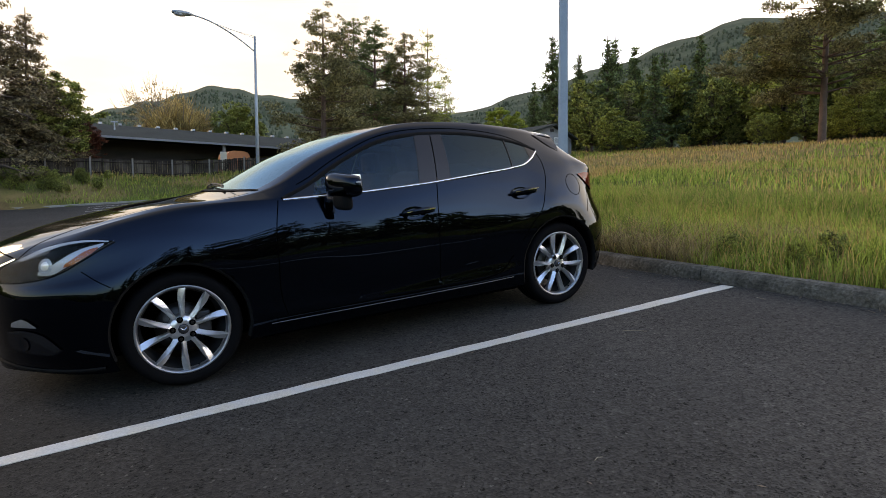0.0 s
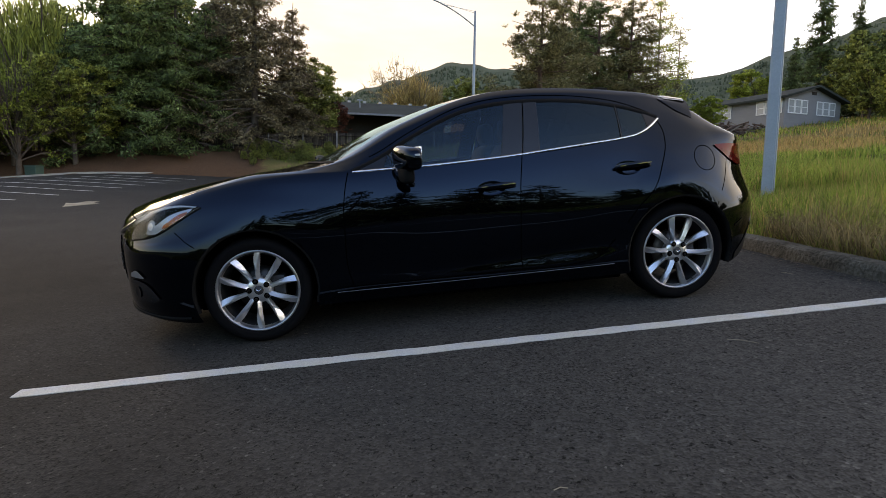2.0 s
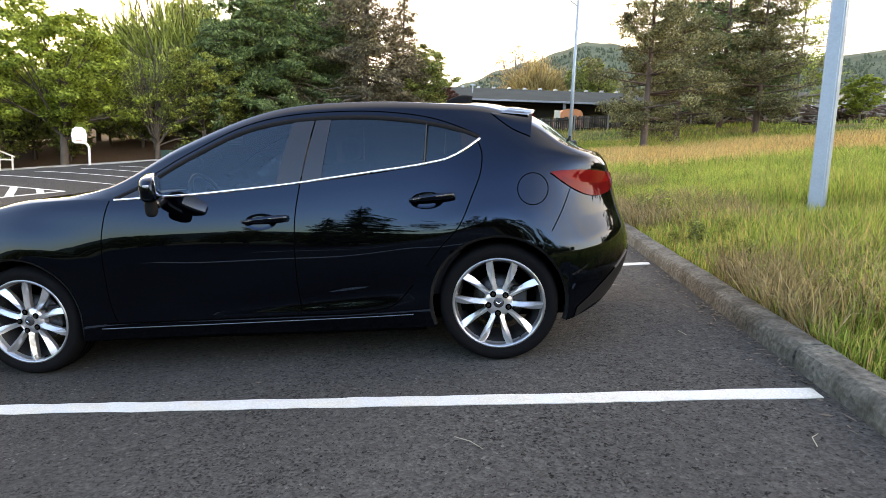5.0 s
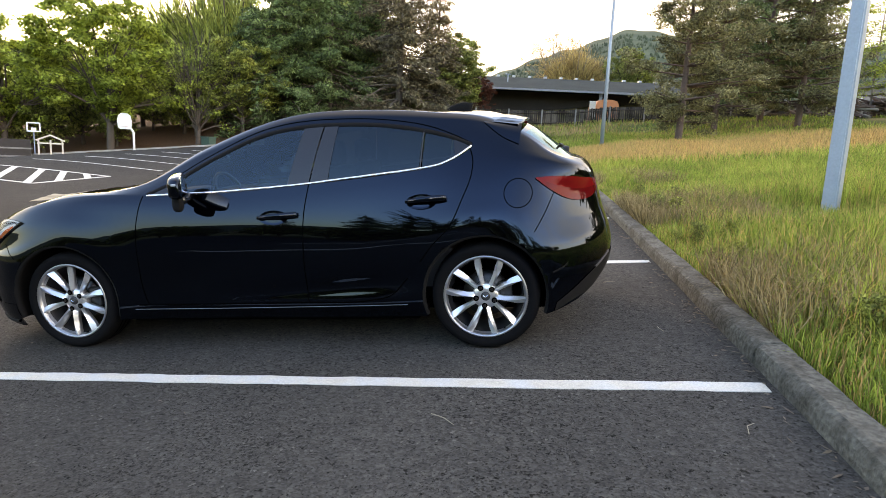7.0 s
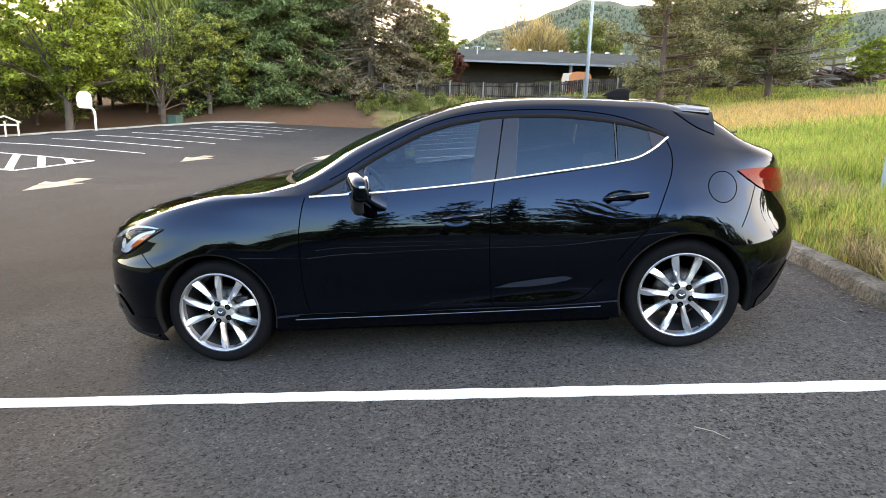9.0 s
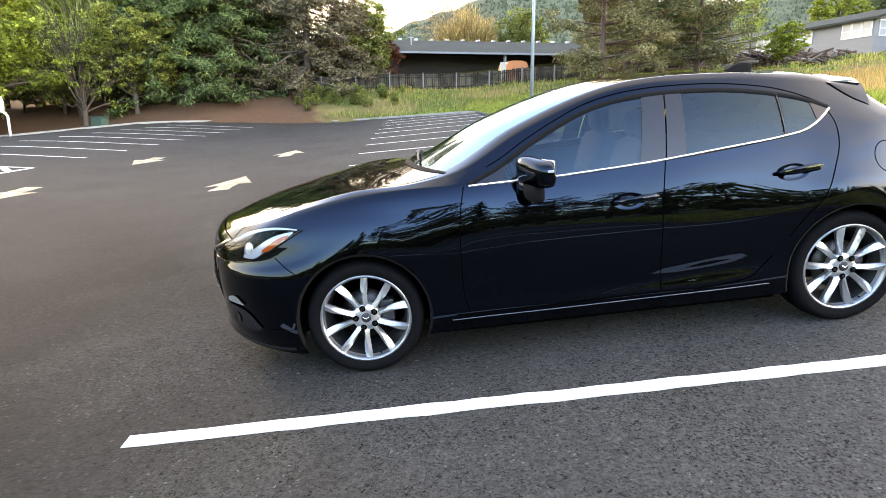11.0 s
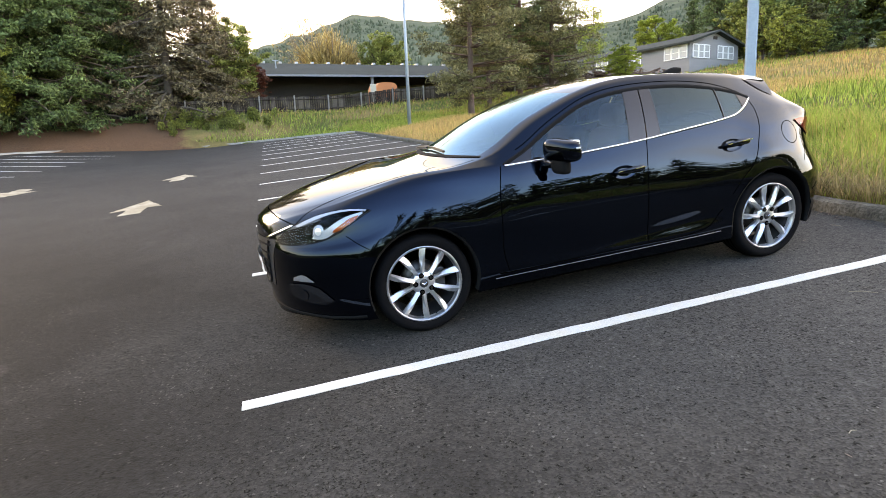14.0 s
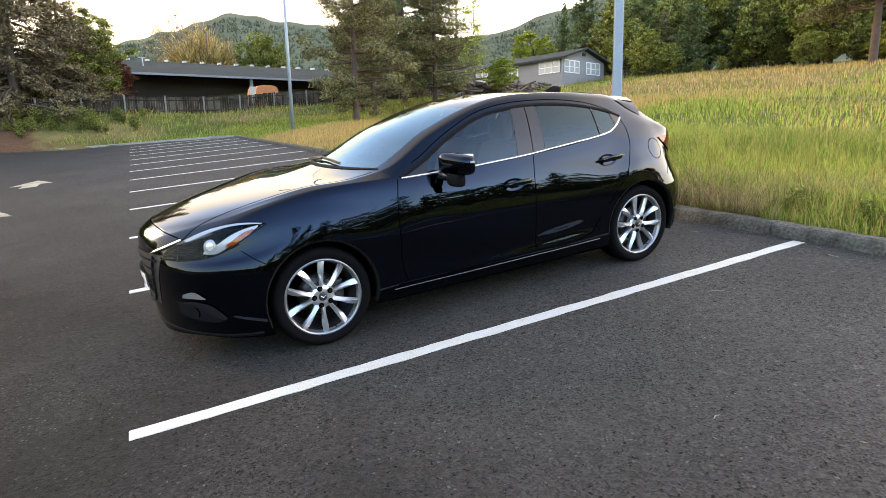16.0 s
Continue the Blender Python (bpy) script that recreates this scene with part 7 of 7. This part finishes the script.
# ---------------------------------------------------------------- playground things on the far side
def make_hoop():
    x, y = -24.0, 33.7
    h = thing("basketball_hoop", pose(x, y, float(lot_height(x, y)) - 0.4, 0, 0, 28) @ Matrix.Scale(0.92, 4), "white basketball hoop with a rounded backboard on a bent post", "basketball hoop")
    part("post", tube([(0.55, 0, 0), (0.55, 0, 1.75), (0.45, 0, 1.95), (0.0, -0.1, 2.35)], 0.085, 10), WHITE_PAINT, h, "", True)
    pts = [(-0.44, -0.42), (-0.30, -0.55), (0.30, -0.55), (0.44, -0.42), (0.48, 0.05), (0.40, 0.42), (0.20, 0.6), (-0.20, 0.6), (-0.40, 0.42), (-0.48, 0.05)]
    bm = bmesh.new()
    f = bm.faces.new([bm.verts.new((px, -0.2, 2.55 + pz)) for px, pz in pts])
    ex = bmesh.ops.extrude_face_region(bm, geom=[f])
    bmesh.ops.translate(bm, vec=(0, 0.04, 0), verts=[v for v in ex["geom"] if isinstance(v, bmesh.types.BMVert)])
    bmesh.ops.recalc_face_normals(bm, faces=bm.faces)
    part("backboard", bm, WHITE_PAINT, h, "white fan-shaped backboard")
    ring = revolve([(0.22, -0.01), (0.24, 0.0), (0.22, 0.01), (0.22, -0.01)], 20, "z")
    bmesh.ops.translate(ring, vec=(0, -0.45, 2.2), verts=ring.verts)
    part("ring", ring, ORANGE, h, "", True)


make_hoop()


def make_play_frame():
    x, y = -27.6, 31.35
    g = float(lot_height(x, y)) - 0.02
    f = thing("play_house_frame", pose(x, y, g, 0, 0, 40) @ Matrix.Scale(0.72, 4), "pale wooden play-house frame", "play frame")
    for px in (-0.9, 0.0, 0.9):
        part("post", box((px - 0.07, -0.07, 0), (px + 0.07, 0.07, 1.3)), PALE_WOOD, f)
    part("beam", tube([(-1.1, 0, 1.25), (0, 0, 1.75)], 0.08, 6), PALE_WOOD, f)
    part("beam", tube([(1.1, 0, 1.25), (0, 0, 1.75)], 0.08, 6), PALE_WOOD, f)
    part("rail", box((-1.0, -0.05, 0.95), (1.0, 0.05, 1.08)), PALE_WOOD, f)
    t = thing("ball_target", pose(x - 0.75, y - 0.45, g, 0, 0, 40) @ Matrix.Scale(0.75, 4), "white square ball target on a post", "ball target")
    part("post", tube([(0, 0, 0), (0, 0, 1.9)], 0.05, 8), GALV, t)
    part("frame", join(box((-0.5, -0.03, 1.9), (0.5, 0.03, 2.0)), box((-0.5, -0.03, 2.6), (0.5, 0.03, 2.7)), box((-0.5, -0.03, 2.0), (-0.4, 0.03, 2.6)), box((0.4, -0.03, 2.0), (0.5, 0.03, 2.6)),
                       box((-0.18, -0.03, 2.0), (0.18, 0.03, 2.25))), WHITE_PAINT, t)


make_play_frame()


def make_utility_box():
    x, y = -19.4, 36.2
    b = thing("utility_box", pose(x, y, ground_at(x, y) - 0.05, 0, 0, -20), "low green metal utility box at the foot of the bank", "utility box")
    part("cabinet", box((-0.42, -0.3, 0), (0.42, 0.3, 0.6), 0.03), BOX_GREEN, b)
    part("lid", box((-0.45, -0.33, 0.6), (0.45, 0.33, 0.67), 0.02), BOX_GREEN, b)


make_utility_box()


def make_low_wall():
    x, y = -29.6, 30.2
    w = thing("low_wall", pose(x, y, float(lot_height(x, y)) - 0.1, 0, 0, 37), "low dark brown boarded wall by the play area", "wall")
    part("board", box((-3.6, -0.06, 0.0), (1.2, 0.06, 1.25)), DARK_WALL, w)
    part("rail", box((-3.7, -0.10, 0.62), (1.3, -0.06, 0.72)), POST_WOOD, w)
    part("rail", box((-3.7, -0.10, 0.10), (1.3, -0.06, 0.20)), POST_WOOD, w)


make_low_wall()


# ---------------------------------------------------------------- fallen boughs by the house
def make_brush(x, y, seed, size):
    rnd = random.Random(seed)
    t = thing("brush_pile", Matrix.Translation((x, y, ground_at(x, y))), "heap of cut reddish-brown boughs and logs", "brush pile")
    for k in range(70):
        a = rnd.uniform(0, 3.14)
        ln = rnd.uniform(0.8, 2.6) * size
        cx, cy, cz = rnd.uniform(-3, 3) * size, rnd.uniform(-1, 1) * size, rnd.uniform(0.0, 1.1) * size
        tilt = rnd.uniform(-0.35, 0.5)
        part("bough", tube([(cx - math.cos(a) * ln / 2, cy - math.sin(a) * ln / 2, max(0.02, cz - tilt * ln / 2)), (cx + math.cos(a) * ln / 2, cy + math.sin(a) * ln / 2, max(0.02, cz + tilt * ln / 2))],
                        [rnd.uniform(0.05, 0.15), rnd.uniform(0.02, 0.08)], 5), BARK_RED if k % 3 else TWIG, t)


make_brush(*spot(32.5, 62), 1, 1.3)
make_brush(*spot(29.5, 60), 2, 1.2)
make_brush(*spot(35.0, 70), 3, 1.0)
make_brush(*spot(26.6, 55), 4, 1.1)


# ---------------------------------------------------------------- far woods on the hills
def make_far_woods():
    rnd = np.random.RandomState(5)
    verts, faces = [], []
    az = np.concatenate([rnd.uniform(-14, 78, 6500), rnd.uniform(-180, 180, 500)])
    d = 480 + 620 * rnd.random(len(az)) ** 0.6
    xs, ys = d * np.sin(np.radians(az)), -3.4 + d * np.cos(np.radians(az))
    zs = land_height(xs, ys)
    for x, y, z in zip(xs, ys, zs):
        h = rnd.uniform(3, 6)
        r = h * rnd.uniform(0.24, 0.45)
        b = len(verts)
        n = 6
        for k in range(n):
            a = 2 * math.pi * k / n + rnd.random() * 0.5
            q = r * rnd.uniform(0.75, 1.2)
            verts.append((x + q * math.cos(a), y + q * math.sin(a), z + h * rnd.uniform(0.0, 0.12)))
        for k in range(n):
            a = 2 * math.pi * (k + 0.5) / n
            q = r * rnd.uniform(0.5, 0.9)
            verts.append((x + q * math.cos(a), y + q * math.sin(a), z + h * rnd.uniform(0.40, 0.6)))
        verts.append((x + rnd.normal() * 0.2, y, z + h))
        for k in range(n):
            k2 = (k + 1) % n
            faces += [(b + k, b + k2, b + n + k), (b + k2, b + n + k2, b + n + k), (b + n + k, b + n + k2, b + 2 * n)]
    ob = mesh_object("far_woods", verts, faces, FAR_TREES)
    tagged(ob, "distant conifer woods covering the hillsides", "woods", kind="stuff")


make_far_woods()


# ---------------------------------------------------------------- grass
def grass_field(name, xs, ys, heights, widths, mat, label, rnd, bend=0.35):
    n = len(xs)
    z = ground_z(xs, ys)
    a = rnd.uniform(0, 6.283, n)
    side = np.stack([np.cos(a), np.sin(a), np.zeros(n)], -1) * (widths / 2)[:, None]
    lean = rnd.normal(size=(n, 2)) * bend
    base = np.stack([xs, ys, z - 0.02], -1)
    mid = base + np.stack([lean[:, 0] * heights * 0.35, lean[:, 1] * heights * 0.35, heights * 0.6], -1)
    tip = base + np.stack([lean[:, 0] * heights, lean[:, 1] * heights, heights * (1 - 0.3 * np.hypot(lean[:, 0], lean[:, 1]))], -1)
    v = np.stack([base - side, base + side, mid + side * 0.7, tip, mid - side * 0.7], 1).reshape(-1, 3)
    me = bpy.data.meshes.new(name)
    me.vertices.add(n * 5)
    me.vertices.foreach_set("co", v.astype(np.float32).ravel())
    k = np.arange(n)[:, None] * 5
    loops = np.concatenate([k + np.array([0, 1, 2, 4]), k + np.array([4, 2, 3])], 1).astype(np.int32)
    me.loops.add(n * 7)
    me.loops.foreach_set("vertex_index", loops.ravel())
    me.polygons.add(n * 2)
    starts = np.stack([np.arange(n) * 7, np.arange(n) * 7 + 4], -1).astype(np.int32)
    me.polygons.foreach_set("loop_start", starts.ravel())
    me.materials.append(mat)
    me.update()
    me.validate()
    return tagged(new(name, me), label, "grass", kind="stuff")


def sow(rnd, n, x0, x1, y0, y1, bias=1.0):
    u = rnd.random(n) ** bias
    return x0 + (x1 - x0) * u, rnd.uniform(y0, y1, n)


rnd_g = np.random.RandomState(21)


def patchy(x, y):
    return 0.5 + 0.25 * np.sin(x * 0.8 + 1.7 * np.sin(y * 0.33)) + 0.25 * np.sin(y * 0.61 + 1.3 * np.sin(x * 0.5))


def rusty(x, y):
    """Where the meadow has gone to straw and rust: broad drifts."""
    v = 0.5 + 0.3 * np.sin(x * 0.21 + 2.1 * np.sin(y * 0.13 + 0.6)) + 0.3 * np.sin(y * 0.27 + 1.6 * np.sin(x * 0.11 + 1.0))
    return smooth01((v - 0.3) / 0.32)


def tan_band(x, y, p):
    """The belt of ripe grass across the middle of the meadow."""
    return smooth01((y - 10.5 - 2.0 * p - 0.12 * x) / 3.5) * (1 - smooth01((y - 24.5 - 2.0 * p - 0.45 * np.maximum(x - 8, 0)) / 4)) * (1 - 0.3 * smooth01((x - 20) / 12))


for k, (count, x0, x1, y0, y1, hgt, wid, bias) in enumerate(((175000, 4.28, 11.0, -5, 12, 0.30, 0.0085, 1.3), (70000, 4.28, 16.0, 12, 40, 0.30, 0.017, 1.1),
                                                           (54000, 11.0, 30.0, -10, 40, 0.32, 0.026, 1.2), (34000, 28.0, 75.0, -15, 75, 0.36, 0.058, 1.0), (27000, -14, 26, 33, 47, 0.30, 0.028, 1.0), (26000, 4.28, 13.0, -16, -5, 0.30, 0.018, 1.2))):
    gx, gy = sow(rnd_g, count, x0, x1, y0, y1, bias)
    ok = ~inside(gx, gy, LOT_EDGE) & (np.hypot(gx - POLE_XY[0], gy - POLE_XY[1]) > 0.11) & (gx > 4.26) | (k == 4) & ~inside(gx, gy, LOT_EDGE)
    if k == 4:
        ok &= gx > -5.2 - 0.25 * (gy - 39) + 0.9 * np.sin(gy * 1.3)
    gx, gy = gx[ok], gy[ok]
    p, q = patchy(gx, gy), rusty(gx, gy)
    near_edge = smooth01((gx - 4.2) / 0.8) if k not in (3, 4) else 1.0
    near_pole = 0.45 + 0.55 * smooth01((np.hypot(gx - POLE_XY[0] + 0.3, gy - POLE_XY[1] + 0.6) - 0.5) / 0.9)
    hh = hgt * (0.4 + 0.95 * rnd_g.random(len(gx))) * (0.6 + 0.75 * p) * (0.4 + 0.6 * near_edge) * near_pole
    dry = rnd_g.random(len(gx)) < np.clip(0.06 + (0.10 if k < 2 else 0.30) * q + 0.84 * tan_band(gx, gy, p) + (0.08 * (1 - near_edge) if k < 2 else 0), 0, 0.92)
    green = ~dry
    grass_field("grass", gx[green], gy[green], hh[green], np.full(green.sum(), wid), GRASS_BLADE, "tall rough green meadow grass", rnd_g)
    grass_field("dry_grass", gx[dry], gy[dry], hh[dry] * 1.12, np.full(dry.sum(), wid * 0.85), GRASS_DRY, "pale rusty dry grass and seed heads in the meadow", rnd_g, 0.25)


# brown stems of last year's weeds behind the kerb
wx, wy = sow(rnd_g, 34000, 4.28, 5.9, -4.0, 12.0, 1.7)
clump = np.sin(wx * 2.6 + 1.2 * np.sin(wy * 1.9)) + np.sin(wy * 1.45 + 0.8) + 1.9 * np.exp(-((wx - 5.0) / 0.6) ** 2 - ((wy - 4.2) / 1.7) ** 2)
clump += 0.9 * np.exp(-((wx - 4.28) / 0.22) ** 2)
keep = clump > 0.62 + 0.5 * (rnd_g.random(len(wx)) - 0.5)
wx, wy = wx[keep], wy[keep]
grass_field("weed_stems", wx, wy, 0.12 + 0.30 * rnd_g.random(len(wx)), np.full(len(wx), 0.008), WEED_BROWN, "brown dry weed stems and seed heads behind the kerb", rnd_g, 0.55)


# ---------------------------------------------------------------- weeds and litter
def weed_clump(x, y, h, seed, leaf=LEAF_GREEN):
    tree("broadleaf", x, y, h, "low leafy weeds in the rough grass", leaf, turn=seed * 57, name="weed_clump", category="weeds", seed=seed % 2, group="weeds on the verge", coarse=2)


rnd_l = random.Random(12)
for i in range(46):
    weed_clump(rnd_l.uniform(-8.0, 0) if i < 26 else rnd_l.uniform(-6.5, -1.5), rnd_l.uniform(39.6, 44.2), rnd_l.uniform(0.5, 1.05), i, (LEAF_OLIVE, LEAF_GREEN)[i % 2])
for i in range(9):
    weed_clump(4.34 + rnd_l.uniform(0, 0.3), -3.4 + i * 0.75 + rnd_l.uniform(-0.3, 0.3), rnd_l.uniform(0.10, 0.2), i + 40, LEAF_OLIVE)


for i in range(18):
    weed_clump(4.42 + rnd_l.uniform(0, 0.7), -2.6 + i * 0.55 + rnd_l.uniform(-0.3, 0.3), rnd_l.uniform(0.18, 0.34), i + 60, (LEAF_OLIVE, LEAF_GREEN)[i % 2])


def make_litter():
    """Dry leaf scraps and twigs along the gutter, and a few on the asphalt."""
    rnd = np.random.RandomState(8)
    n = 900
    edge = rnd.random(n) < 0.85
    x = np.where(edge, KERB_X - 0.02 - np.abs(rnd.normal(0, 0.07, n)), rnd.uniform(-1, 4, n))
    y = rnd.uniform(-6, 20, n)
    z = lot_height(x, y) + 0.006
    a = rnd.uniform(0, 6.28, n)
    ln = rnd.uniform(0.006, 0.03, n) * np.where(rnd.random(n) < 0.12, 2.6, 1)
    w = rnd.uniform(0.003, 0.010, n)
    d = np.stack([np.cos(a), np.sin(a), rnd.uniform(-0.2, 0.3, n)], -1) * ln[:, None]
    s = np.stack([-np.sin(a), np.cos(a), rnd.uniform(0, 0.5, n)], -1) * w[:, None]
    c = np.stack([x, y, z], -1)
    corners = np.stack([c - d - s * 0.4, c + d * 0.1 - s, c + d, c + s], 1).reshape(-1, 3)
    ob = new("leaf_litter", leaf_mesh("leaf_litter", corners, LITTER, 4))
    tagged(ob, "dry leaf scraps and twigs lying along the kerb", "litter", kind="stuff")


make_litter()


def make_twig(x, y, turn, length, bend):
    t = thing("twig", pose(x, y, float(lot_height(x, y)) + 0.004, 0, 0, turn), "pale dry grass stalk lying on the asphalt", "twig", "twigs on the asphalt")
    part("stalk", tube([(-length / 2, 0, 0), (0, bend, 0.004), (length / 2, 0, 0)], [0.0018, 0.0022, 0.0012], 5), STRAW, t)


for tw in ((2.54, -0.87, -38, 0.15, 0.01), (3.6, 1.5, 20, 0.12, 0.015), (3.75, 0.35, 100, 0.10, 0.01), (3.85, -0.9, 60, 0.14, 0.02), (1.2, -1.9, 10, 0.05, 0.005)):
    make_twig(*tw)
